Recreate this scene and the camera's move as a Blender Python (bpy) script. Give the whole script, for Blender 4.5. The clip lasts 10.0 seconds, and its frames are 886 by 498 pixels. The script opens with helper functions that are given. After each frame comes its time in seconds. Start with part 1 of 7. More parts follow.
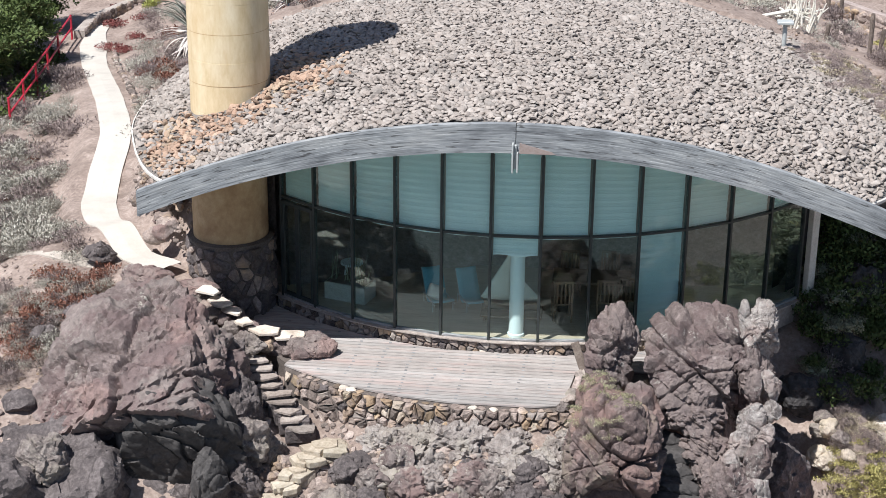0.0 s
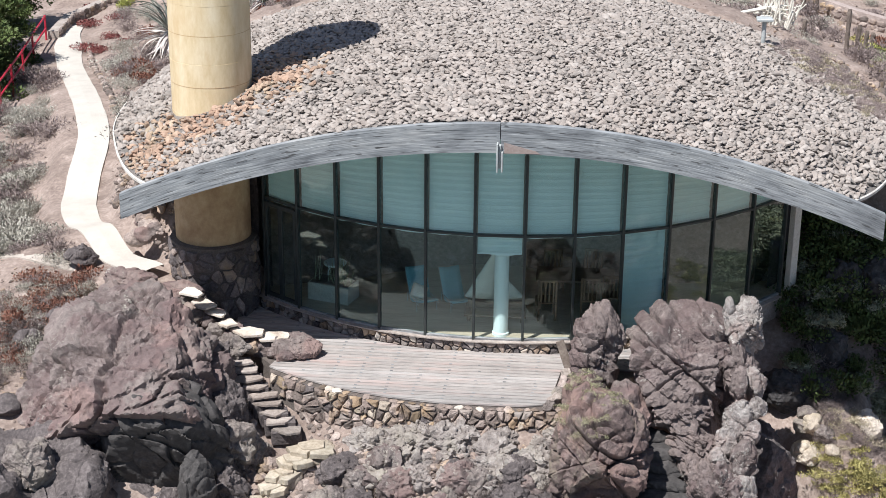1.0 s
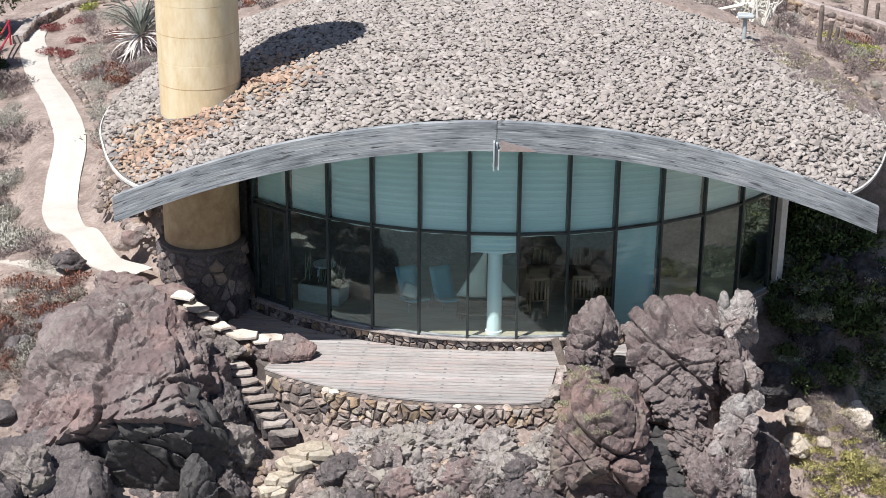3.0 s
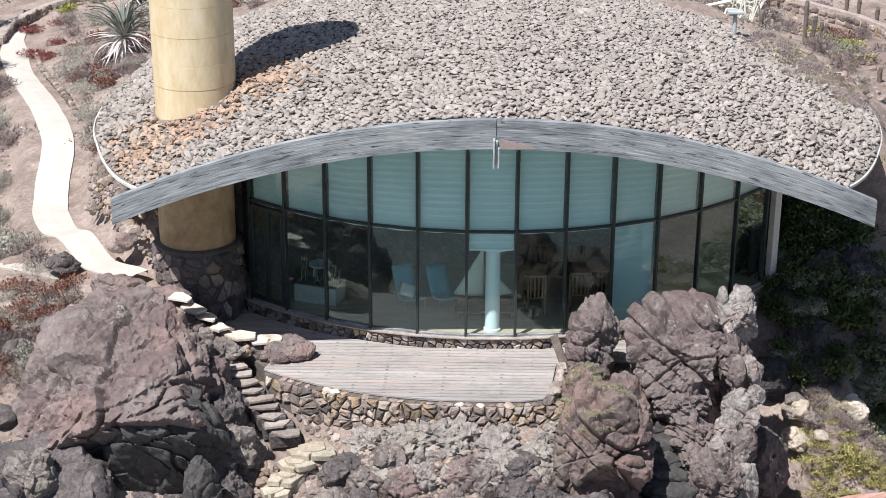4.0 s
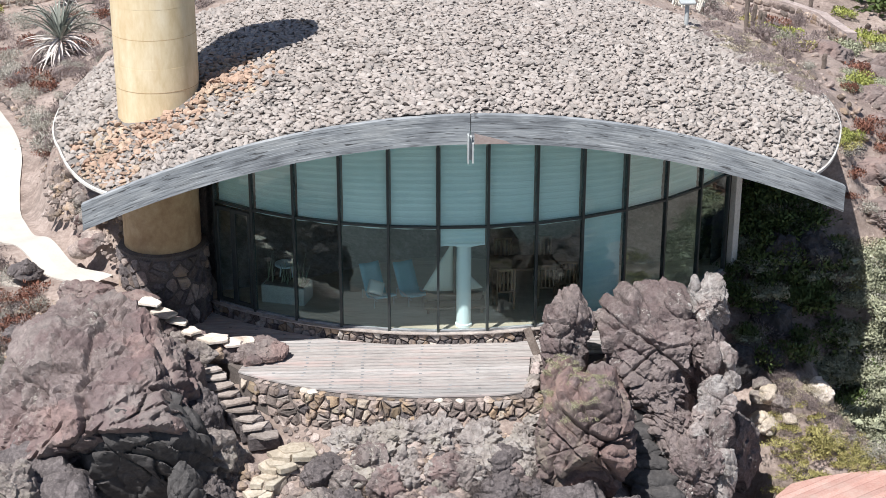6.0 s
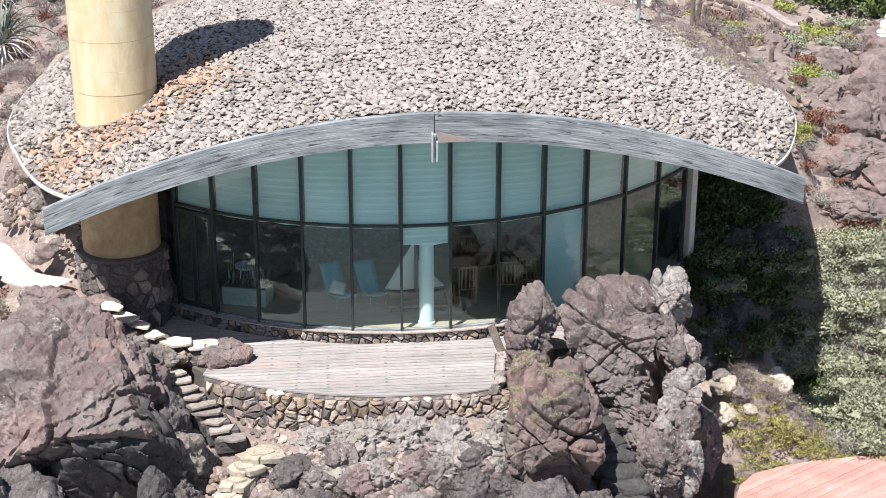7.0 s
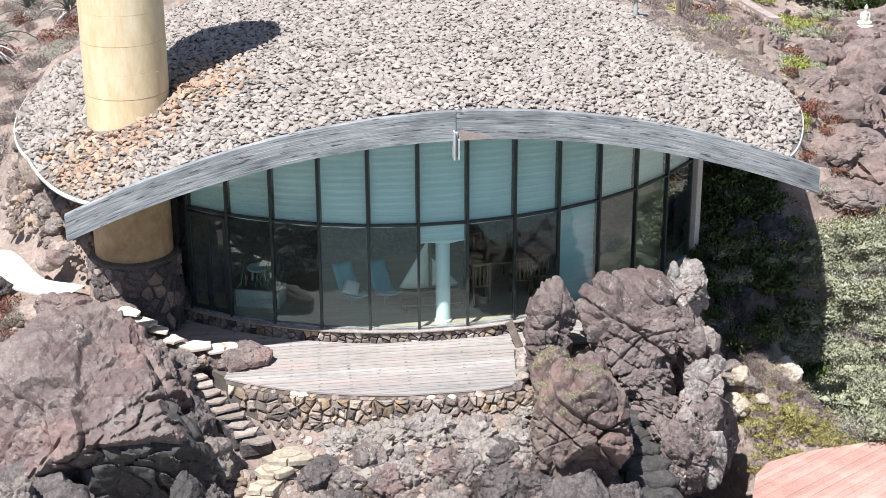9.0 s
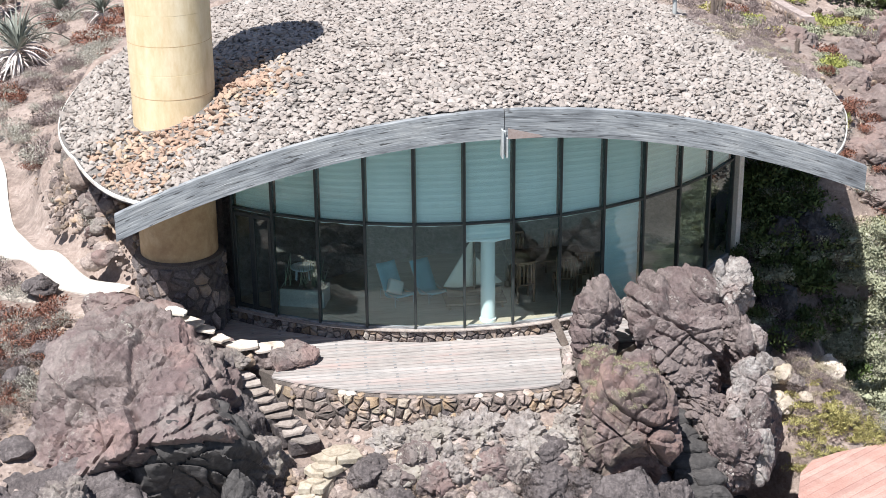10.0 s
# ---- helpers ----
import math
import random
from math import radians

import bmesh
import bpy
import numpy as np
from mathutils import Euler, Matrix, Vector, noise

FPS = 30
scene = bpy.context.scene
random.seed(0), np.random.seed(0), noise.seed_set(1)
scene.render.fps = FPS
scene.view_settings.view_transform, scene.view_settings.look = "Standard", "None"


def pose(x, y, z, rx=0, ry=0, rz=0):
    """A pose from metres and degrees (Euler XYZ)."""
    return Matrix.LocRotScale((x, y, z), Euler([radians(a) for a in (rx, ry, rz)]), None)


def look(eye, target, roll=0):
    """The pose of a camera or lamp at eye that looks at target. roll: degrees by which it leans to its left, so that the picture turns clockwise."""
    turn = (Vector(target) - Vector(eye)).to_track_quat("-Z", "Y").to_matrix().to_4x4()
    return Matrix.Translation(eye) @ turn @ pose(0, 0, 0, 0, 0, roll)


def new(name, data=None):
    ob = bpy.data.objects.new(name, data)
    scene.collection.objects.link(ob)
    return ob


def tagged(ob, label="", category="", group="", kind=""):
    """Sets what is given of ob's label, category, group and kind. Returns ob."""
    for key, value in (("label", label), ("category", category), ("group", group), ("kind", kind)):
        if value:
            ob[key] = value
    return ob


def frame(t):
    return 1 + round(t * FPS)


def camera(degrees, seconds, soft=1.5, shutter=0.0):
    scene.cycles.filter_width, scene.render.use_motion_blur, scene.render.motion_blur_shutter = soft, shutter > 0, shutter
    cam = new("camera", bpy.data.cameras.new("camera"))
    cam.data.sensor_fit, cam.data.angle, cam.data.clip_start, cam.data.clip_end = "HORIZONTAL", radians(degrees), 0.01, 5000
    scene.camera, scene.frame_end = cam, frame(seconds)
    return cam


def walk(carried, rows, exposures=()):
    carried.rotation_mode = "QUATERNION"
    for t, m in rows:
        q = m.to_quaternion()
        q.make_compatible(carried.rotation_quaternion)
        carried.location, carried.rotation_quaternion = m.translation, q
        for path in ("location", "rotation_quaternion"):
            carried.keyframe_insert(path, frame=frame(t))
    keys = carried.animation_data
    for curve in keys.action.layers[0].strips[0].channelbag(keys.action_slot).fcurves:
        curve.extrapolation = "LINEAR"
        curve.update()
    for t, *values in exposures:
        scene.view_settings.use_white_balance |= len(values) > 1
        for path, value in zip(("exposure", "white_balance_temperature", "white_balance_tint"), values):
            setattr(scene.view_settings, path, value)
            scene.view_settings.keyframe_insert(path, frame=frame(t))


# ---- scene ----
cam = camera(29.6, 10.0, soft=0.8)
PATH = [
    (0, (2.348, -33.611, 15.421), (2.162, -31.761, 14.686), 0.6),
    (0.5, (2.23, -33.603, 15.466), (2.063, -31.752, 14.728), 0.5),
    (1, (2.014, -33.602, 15.505), (1.865, -31.75, 14.765), 0.5),
    (1.5, (1.773, -33.637, 15.509), (1.638, -31.783, 14.769), 0.5),
    (2, (1.484, -33.648, 15.494), (1.367, -31.793, 14.754), 0.5),
    (2.5, (1.169, -33.674, 15.448), (1.072, -31.817, 14.711), 0.5),
    (4, (0.102, -33.712, 15.42), (0.068, -31.854, 14.682), 0.3),
    (4.5, (-0.291, -33.703, 15.45), (-0.303, -31.845, 14.709), 0.2),
    (5, (-0.675, -33.694, 15.414), (-0.662, -31.836, 14.674), 0.2),
    (5.5, (-1.068, -33.676, 15.421), (-1.021, -31.819, 14.679), 0.1),
    (7, (-2.276, -33.627, 15.474), (-2.101, -31.78, 14.727), 0.0),
    (7.5, (-2.692, -33.585, 15.48), (-2.473, -31.743, 14.732), -0.0),
    (8, (-3.183, -33.531, 15.511), (-2.937, -31.693, 14.76), -0.0),
    (8.5, (-3.664, -33.507, 15.496), (-3.413, -31.67, 14.746), -0.2),
    (9, (-4.148, -33.462, 15.512), (-3.891, -31.626, 14.762), -0.3),
    (9.5, (-4.637, -33.439, 15.515), (-4.379, -31.603, 14.765), -0.4),
    (10, (-4.955, -33.428, 15.456), (-4.708, -31.589, 14.709), -0.6),
]
walk(cam, [(t, look(eye, target, roll)) for t, eye, target, roll in PATH],
     [(0, 0.46, 6080, 10), (5.6, 0.49, 6080, 10), (6.9, 0.72, 6080, 10), (10, 0.73, 6080, 10)])


# ---- world and sun ----
SUN_TO = Vector((0.35, 0.44, -1.0)).normalized()
world = bpy.data.worlds.new("sky")
scene.world = world
world.use_nodes = True
wn = world.node_tree
sky = wn.nodes.new("ShaderNodeTexSky")
sky.sky_type, sky.sun_disc = "NISHITA", False
sky.sun_elevation = math.asin(-SUN_TO.z)
sky.sun_rotation = math.atan2(-SUN_TO.x, -SUN_TO.y)
background = wn.nodes["Background"]
background.inputs["Strength"].default_value = 0.058
wn.links.new(sky.outputs[0], background.inputs["Color"])
sun = new("sun", bpy.data.lights.new("sun", "SUN"))
sun.data.energy, sun.data.angle, sun.data.color = 4.9, radians(0.5), (1.0, 0.95, 0.87)
sun.matrix_world = look(Vector((0, 0, 40)) - SUN_TO * 30, Vector((0, 0, 40)))

# ---- tools ----
def nodes(name):
    m = bpy.data.materials.new(name)
    m.use_nodes = True
    t = m.node_tree
    return m, t, t.nodes["Principled BSDF"]


def add(t, kind, **values):
    n = t.nodes.new("ShaderNode" + kind)
    for key, value in values.items():
        n.inputs[key.replace("_", " ")].default_value = value
    return n


def ramp(t, fac, stops):
    n = t.nodes.new("ShaderNodeValToRGB")
    e = n.color_ramp.elements
    while len(e) < len(stops):
        e.new(0.5)
    for k, (p, c) in zip(e, stops):
        k.position, k.color = p, (*c, 1)
    t.links.new(fac, n.inputs["Fac"])
    return n.outputs["Color"]


def mix(t, fac, a, b, how="MIX"):
    n = t.nodes.new("ShaderNodeMixRGB")
    n.blend_type = how
    for i, v in enumerate((fac, a, b)):
        if hasattr(v, "is_linked"):
            t.links.new(v, n.inputs[i])
        else:
            n.inputs[i].default_value = v if i == 0 else (*v, 1)
    return n.outputs[0]


def surface(name, dark, mid, light, scale=1.0, rough=0.9, fine=14.0, bump=0.4, depth=0.03, stain=None, stain_scale=0.6,
            cracks=0.0, crack_scale=1.5, pieces=0.0, spots=None, spot_at=0.60, stretch=(1, 1, 1), metal=0.0, coords="position", patches=(), lichen=None, craggy=0.0):
    """A weathered surface: colour at two scales, optional stains, spots and cracks, piece by piece variation, relief."""
    m, t, b = nodes(name)
    L = t.links.new
    if coords == "position":
        place = t.nodes.new("ShaderNodeNewGeometry").outputs["Position"]
    else:
        place = t.nodes.new("ShaderNodeTexCoord").outputs["UV" if coords == "uv" else "Object"]
    mp = t.nodes.new("ShaderNodeMapping")
    mp.inputs["Scale"].default_value = stretch
    L(place, mp.inputs["Vector"])
    v = mp.outputs[0]
    big = add(t, "TexNoise", Scale=scale, Detail=6.0, Roughness=0.65)
    small = add(t, "TexNoise", Scale=fine, Detail=5.0, Roughness=0.7)
    for n in (big, small):
        L(v, n.inputs["Vector"])
    both = t.nodes.new("ShaderNodeMath")
    both.operation = "MULTIPLY_ADD"
    both.inputs[1].default_value = 0.55
    L(small.outputs["Fac"], both.inputs[0])
    half = t.nodes.new("ShaderNodeMath")
    half.operation = "MULTIPLY"
    half.inputs[1].default_value = 0.45
    L(big.outputs["Fac"], half.inputs[0])
    L(half.outputs[0], both.inputs[2])
    colour = ramp(t, both.outputs[0], [(0.34, dark), (0.5, mid), (0.66, light)])
    if stain:
        s = add(t, "TexNoise", Scale=stain_scale, Detail=7.0, Roughness=0.7)
        L(v, s.inputs["Vector"])
        f = ramp(t, s.outputs["Fac"], [(0.50, (0, 0, 0)), (0.66, (0.85, 0.85, 0.85))])
        colour = mix(t, f, colour, stain)
    if spots:
        s = add(t, "TexNoise", Scale=fine * 0.45, Detail=8.0, Roughness=0.8)
        L(v, s.inputs["Vector"])
        f = ramp(t, s.outputs["Fac"], [(spot_at, (0, 0, 0)), (spot_at + 0.10, (0.8, 0.8, 0.8))])
        colour = mix(t, f, colour, spots)
    for k, tint in enumerate(patches):
        s = add(t, "TexNoise", Scale=0.55 + 0.35 * k, Detail=6.0, Roughness=0.62)
        shift = t.nodes.new("ShaderNodeMapping")
        shift.inputs["Location"].default_value = (7.3 * k + 3, 2.1 * k, 5.7 * k)
        L(v, shift.inputs["Vector"])
        L(shift.outputs[0], s.inputs["Vector"])
        f = ramp(t, s.outputs["Fac"], [(0.50, (0, 0, 0)), (0.565, (0.75, 0.75, 0.75))])
        colour = mix(t, f, colour, mix(t, 0.6, tint, mix(t, 1.0, colour, (2.6, 2.6, 2.6), "MULTIPLY"), "MULTIPLY"))
    if lichen:
        s, w = add(t, "TexNoise", Scale=9.0, Detail=7.0, Roughness=0.75), add(t, "TexNoise", Scale=0.9, Detail=4.0, Roughness=0.6)
        for n in (s, w):
            L(v, n.inputs["Vector"])
        f = mix(t, 1.0, ramp(t, s.outputs["Fac"], [(0.52, (0, 0, 0)), (0.60, (1, 1, 1))]), ramp(t, w.outputs["Fac"], [(0.56, (0, 0, 0)), (0.66, (0.85, 0.85, 0.85))]), "MULTIPLY")
        colour = mix(t, f, colour, lichen)
    height = small.outputs["Fac"]
    if pieces:
        info = t.nodes.new("ShaderNodeObjectInfo")
        geo = t.nodes.new("ShaderNodeNewGeometry")
        p = t.nodes.new("ShaderNodeMath")
        p.operation = "ADD"
        L(info.outputs["Random"], p.inputs[0])
        L(geo.outputs["Random Per Island"], p.inputs[1])
        w = t.nodes.new("ShaderNodeMath")
        w.operation = "FRACT"
        L(p.outputs[0], w.inputs[0])
        lo, hi = 1 - pieces, 1 + pieces
        tone = ramp(t, w.outputs[0], [(0.0, (lo * 0.5,) * 3), (0.5, (0.5, 0.48, 0.47)), (1.0, (hi * 0.5,) * 3)])
        colour = mix(t, 1.0, colour, mix(t, 1.0, tone, tone, "ADD"), "MULTIPLY")
    L(colour, b.inputs["Base Color"])
    bp = t.nodes.new("ShaderNodeBump")
    bp.inputs["Strength"].default_value, bp.inputs["Distance"].default_value = bump, depth
    L(height, bp.inputs["Height"])
    out = bp.outputs[0]
    if craggy:
        s = add(t, "TexNoise", Scale=2.6, Detail=9.0, Roughness=0.68)
        L(v, s.inputs["Vector"])
        b3 = t.nodes.new("ShaderNodeBump")
        b3.inputs["Strength"].default_value, b3.inputs["Distance"].default_value = craggy, 0.30
        L(s.outputs["Fac"], b3.inputs["Height"])
        L(out, b3.inputs["Normal"])
        out = b3.outputs[0]
    if cracks:
        warp = mix(t, 0.12, v, small.outputs["Color"])
        c = t.nodes.new("ShaderNodeTexVoronoi")
        c.feature = "DISTANCE_TO_EDGE"
        c.inputs["Scale"].default_value = crack_scale
        L(warp, c.inputs["Vector"])
        f = ramp(t, c.outputs["Distance"], [(0.0, (0, 0, 0)), (0.045, (1, 1, 1))])
        b2 = t.nodes.new("ShaderNodeBump")
        b2.inputs["Strength"].default_value, b2.inputs["Distance"].default_value = cracks, 0.06
        L(f, b2.inputs["Height"])
        L(out, b2.inputs["Normal"])
        out = b2.outputs[0]
    L(out, b.inputs["Normal"])
    b.inputs["Roughness"].default_value, b.inputs["Metallic"].default_value = rough, metal
    return m


def mesh_of(name, verts, faces, material, smooth=False):
    me = bpy.data.meshes.new(name)
    me.from_pydata([tuple(map(float, v)) for v in verts], [], [tuple(map(int, f)) for f in faces])
    me.update()
    if material:
        me.materials.append(material)
    if smooth:
        me.polygons.foreach_set("use_smooth", [True] * len(me.polygons))
    return me


def part(name, bm, material, parent=None, label="", smooth=False, at=None):
    """Links a bmesh (or a ready mesh) as one object, under a thing if one is given."""
    if isinstance(bm, bmesh.types.BMesh):
        me = bpy.data.meshes.new(name)
        bmesh.ops.recalc_face_normals(bm, faces=bm.faces)
        bm.to_mesh(me)
        bm.free()
        me.materials.append(material)
        if smooth:
            me.polygons.foreach_set("use_smooth", [True] * len(me.polygons))
    else:
        me = bm
    ob = new(name, me)
    if parent:
        ob.parent = parent
    if at is not None:
        ob.matrix_basis = at
    if label:
        tagged(ob, label)
    return ob


def thing(name, label, category, group="", kind="", at=None):
    ob = tagged(new(name), label, category, group, kind)
    ob.empty_display_size = 0.1
    if at is not None:
        ob.matrix_basis = at
    return ob


def box(bm, x0, x1, y0, y1, z0, z1, bevel=0.0, m=None):
    made = bmesh.ops.create_cube(bm, size=1.0, matrix=Matrix.LocRotScale(
        ((x0 + x1) / 2, (y0 + y1) / 2, (z0 + z1) / 2), None, (x1 - x0, y1 - y0, z1 - z0)))["verts"]
    if bevel:
        edges = list({e for v in made for e in v.link_edges})
        made = list({v for f in bmesh.ops.bevel(bm, geom=edges, offset=bevel, segments=1, affect="EDGES")["faces"] for v in f.verts})
    if m:
        bmesh.ops.transform(bm, matrix=m, verts=made)
    return bm


def boxed(x0, x1, y0, y1, z0, z1, bevel=0.0, m=None):
    return box(bmesh.new(), x0, x1, y0, y1, z0, z1, bevel, m)


def tube(bm, a, b, r0, r1=None, n=8):
    a, b = Vector(a), Vector(b)
    r1 = r0 if r1 is None else r1
    turn = (b - a).to_track_quat("Z", "Y").to_matrix().to_4x4()
    bmesh.ops.create_cone(bm, cap_ends=True, segments=n, radius1=r0, radius2=max(r1, 1e-4), depth=(b - a).length,
                          matrix=Matrix.Translation((a + b) / 2) @ turn)
    return bm


def lathe(profile, n=48, centre=(0, 0)):
    bm = bmesh.new()
    rings = []
    for r, z in profile:
        rings.append([bm.verts.new((centre[0] + r * math.cos(2 * math.pi * k / n), centre[1] + r * math.sin(2 * math.pi * k / n), z))
                      for k in range(n)])
    for a, b in zip(rings, rings[1:]):
        for k in range(n):
            bm.faces.new((a[k], a[(k + 1) % n], b[(k + 1) % n], b[k]))
    bm.faces.new(rings[0][::-1])
    bm.faces.new(rings[-1])
    return bm


def sheet(rows):
    """Vertices and faces of a grid of points."""
    verts = [p for r in rows for p in r]
    w = len(rows[0])
    faces = [(j * w + i, j * w + i + 1, (j + 1) * w + i + 1, (j + 1) * w + i) for j in range(len(rows) - 1) for i in range(w - 1)]
    return verts, faces


def slab_of(outline, z0, z1, bevel=0.0):
    """An upright prism over an outline."""
    bm = bmesh.new()
    low = [bm.verts.new((x, y, z0)) for x, y in outline]
    high = [bm.verts.new((x, y, z1)) for x, y in outline]
    n = len(outline)
    bm.faces.new(low[::-1])
    top = bm.faces.new(high)
    for k in range(n):
        bm.faces.new((low[k], low[(k + 1) % n], high[(k + 1) % n], high[k]))
    bmesh.ops.recalc_face_normals(bm, faces=bm.faces)
    if bevel:
        bmesh.ops.bevel(bm, geom=list(top.edges), offset=bevel, segments=2, affect="EDGES")
    return bm


def stone_mesh(name, material, seed, flat=0.6, level=2, rough=0.28, planes=9, depth=(0.34, 0.5)):
    """A small angular stone of about unit diameter."""
    rnd = random.Random(seed)
    cuts = [(Vector((rnd.gauss(0, 1), rnd.gauss(0, 1), rnd.gauss(0, 1))).normalized(), rnd.uniform(*depth)) for _ in range(planes)]
    bm = bmesh.new()
    bmesh.ops.create_icosphere(bm, subdivisions=level, radius=1)
    off = Vector((seed * 3.7, seed * 1.3, 0))
    for v in bm.verts:
        d = v.co.normalized()
        r = min([0.5] + [h / max(n.dot(d), 1e-3) for n, h in cuts if n.dot(d) > 0.1])
        r *= 1 + rough * 0.5 * noise.noise(d * 2.2 + off)
        v.co = d * r
        v.co.z *= flat
    me = bpy.data.meshes.new(name)
    bm.to_mesh(me)
    bm.free()
    me.materials.append(material)
    return me


def joined(name, items, material, smooth=False):
    """One mesh out of (mesh, matrix) pairs."""
    cache, vs, fs, base = {}, [], [], 0
    for me, m in items:
        if me.name not in cache:
            co = np.empty(len(me.vertices) * 3)
            me.vertices.foreach_get("co", co)
            cache[me.name] = (co.reshape(-1, 3), [tuple(p.vertices) for p in me.polygons])
        co, fa = cache[me.name]
        a = np.array(m)
        vs.append(co @ a[:3, :3].T + a[:3, 3])
        fs.extend(tuple(i + base for i in f) for f in fa)
        base += len(co)
    me = bpy.data.meshes.new(name)
    me.from_pydata(np.concatenate(vs).tolist(), [], fs)
    me.update()
    me.materials.append(material)
    if smooth:
        me.polygons.foreach_set("use_smooth", [True] * len(me.polygons))
    return me


def fractal(p, octaves=4, lac=2.1, gain=0.5):
    s, a, f = 0.0, 1.0, 1.0
    for _ in range(octaves):
        s += a * noise.noise(p * f)
        a *= gain
        f *= lac
    return s


def cells(u0, u1, v0, v1, size, rnd, aspect=1.25):
    """Irregular polygons that fill a rectangle, like the stones of a rubble wall."""
    seeds = []
    nv = max(1, round((v1 - v0) / size))
    nu = max(1, round((u1 - u0) / (size * aspect)))
    for j in range(nv):
        for i in range(nu):
            seeds.append((u0 + (i + 0.5 + 0.5 * (j % 2) - 0.25 + rnd.uniform(-0.6, 0.6)) * (u1 - u0) / nu, v0 + (j + 0.5 + rnd.uniform(-0.5, 0.5)) * (v1 - v0) / nv))
    out = []
    for k, (a, b) in enumerate(seeds):
        poly = [(u0, v0), (u1, v0), (u1, v1), (u0, v1)]
        for m, (c, d) in enumerate(seeds):
            if m == k or abs(c - a) > size * 4 or abs(d - b) > size * 4:
                continue
            mu, mv, nx, ny = (a + c) / 2, (b + d) / 2, c - a, d - b
            res = []
            for (x0, y0), (x1, y1) in zip(poly, poly[1:] + poly[:1]):
                s0, s1 = (x0 - mu) * nx + (y0 - mv) * ny, (x1 - mu) * nx + (y1 - mv) * ny
                if s0 <= 0:
                    res.append((x0, y0))
                if s0 * s1 < 0:
                    q = s0 / (s0 - s1)
                    res.append((x0 + q * (x1 - x0), y0 + q * (y1 - y0)))
            poly = res
            if len(poly) < 3:
                break
        if len(poly) >= 3:
            out.append(poly)
    return out


def rubble_wall(parent, polys, where, material, rnd, joint=0.012, bulge=0.05, back=0.10, name="stone"):
    """One part for each polygon: a stone with a rough domed face. where(u, v, out) gives the point in space."""
    for poly in polys:
        cu, cv = sum(p[0] for p in poly) / len(poly), sum(p[1] for p in poly) / len(poly)
        ring = []
        for (x0, y0), (x1, y1) in zip(poly, poly[1:] + poly[:1]):
            ring += [(x0, y0), ((x0 + x1) / 2, (y0 + y1) / 2)]
        bm = bmesh.new()
        rings = []
        tilt_u, tilt_v, push = rnd.uniform(-0.4, 0.4), rnd.uniform(-0.35, 0.35), rnd.uniform(0, 0.3) * bulge
        uneven = [rnd.uniform(0.84, 1.0) if k % 2 == 0 else rnd.uniform(0.86, 1.03) for k in range(len(ring))]
        for shrink, out in ((0.0, -back), (0.0, 0.0), (0.09, 0.65), (0.38, 1.0)):
            row = []
            for (x, y), g in zip(ring, uneven):
                d = math.hypot(x - cu, y - cv) + 1e-6
                f = max(0.2, 1 - joint / d) * (1 - shrink) * g
                px, py = cu + (x - cu) * f, cv + (y - cv) * f
                o = out if out < 0 else out * bulge * rnd.uniform(0.75, 1.2) + push + (px - cu) * tilt_u + (py - cv) * tilt_v
                row.append(bm.verts.new(where(px, py, o)))
            rings.append(row)
        n = len(ring)
        for a, b in zip(rings, rings[1:]):
            for k in range(n):
                bm.faces.new((a[k], a[(k + 1) % n], b[(k + 1) % n], b[k]))
        bm.faces.new(rings[-1])
        part(name, bm, material(rnd) if callable(material) else material, parent)

# ---- materials ----
SOIL = surface("dry_soil", (0.165, 0.122, 0.104), (0.305, 0.238, 0.205), (0.46, 0.375, 0.33), scale=0.9, fine=9, bump=0.7, depth=0.05,
               stain=(0.16, 0.12, 0.10), stain_scale=0.8, spots=(0.55, 0.48, 0.42))
GRAVEL = surface("white_gravel", (0.455, 0.415, 0.37), (0.545, 0.508, 0.455), (0.615, 0.58, 0.53), scale=1.4, fine=40, bump=0.4, depth=0.01)
SAND = surface("pale_sand", (0.40, 0.345, 0.30), (0.52, 0.46, 0.405), (0.64, 0.58, 0.52), scale=1.6, fine=20, bump=0.5, depth=0.02, spots=(0.3, 0.25, 0.22))
RED_PAVING = surface("red_paving", (0.36, 0.20, 0.17), (0.455, 0.275, 0.235), (0.54, 0.36, 0.32), scale=1.2, fine=22, bump=0.3, depth=0.01,
                     stain=(0.48, 0.36, 0.315), stain_scale=1.1, pieces=0.12)
ROCK = surface("volcanic_rock", (0.086, 0.066, 0.062), (0.196, 0.154, 0.145), (0.34, 0.282, 0.267), scale=1.3, fine=11, bump=0.75, depth=0.05,
               stain=(0.12, 0.09, 0.085), stain_scale=0.9, spots=(0.46, 0.42, 0.40), spot_at=0.635,
               patches=((0.38, 0.285, 0.265), (0.34, 0.315, 0.30), (0.22, 0.172, 0.172)), lichen=(0.47, 0.44, 0.39), craggy=0.5)
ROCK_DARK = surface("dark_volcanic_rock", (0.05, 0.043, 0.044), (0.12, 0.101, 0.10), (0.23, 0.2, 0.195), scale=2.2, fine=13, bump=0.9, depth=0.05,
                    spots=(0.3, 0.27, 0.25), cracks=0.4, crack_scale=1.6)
# Rock colour taken down to near black to deepen shade on slope and gully.
SHADE_ROCK = surface("shade_black_rock", (0.03, 0.028, 0.03), (0.06, 0.056, 0.058), (0.12, 0.112, 0.112), scale=2.2, fine=13, bump=0.9, depth=0.05, cracks=0.4, crack_scale=1.6)
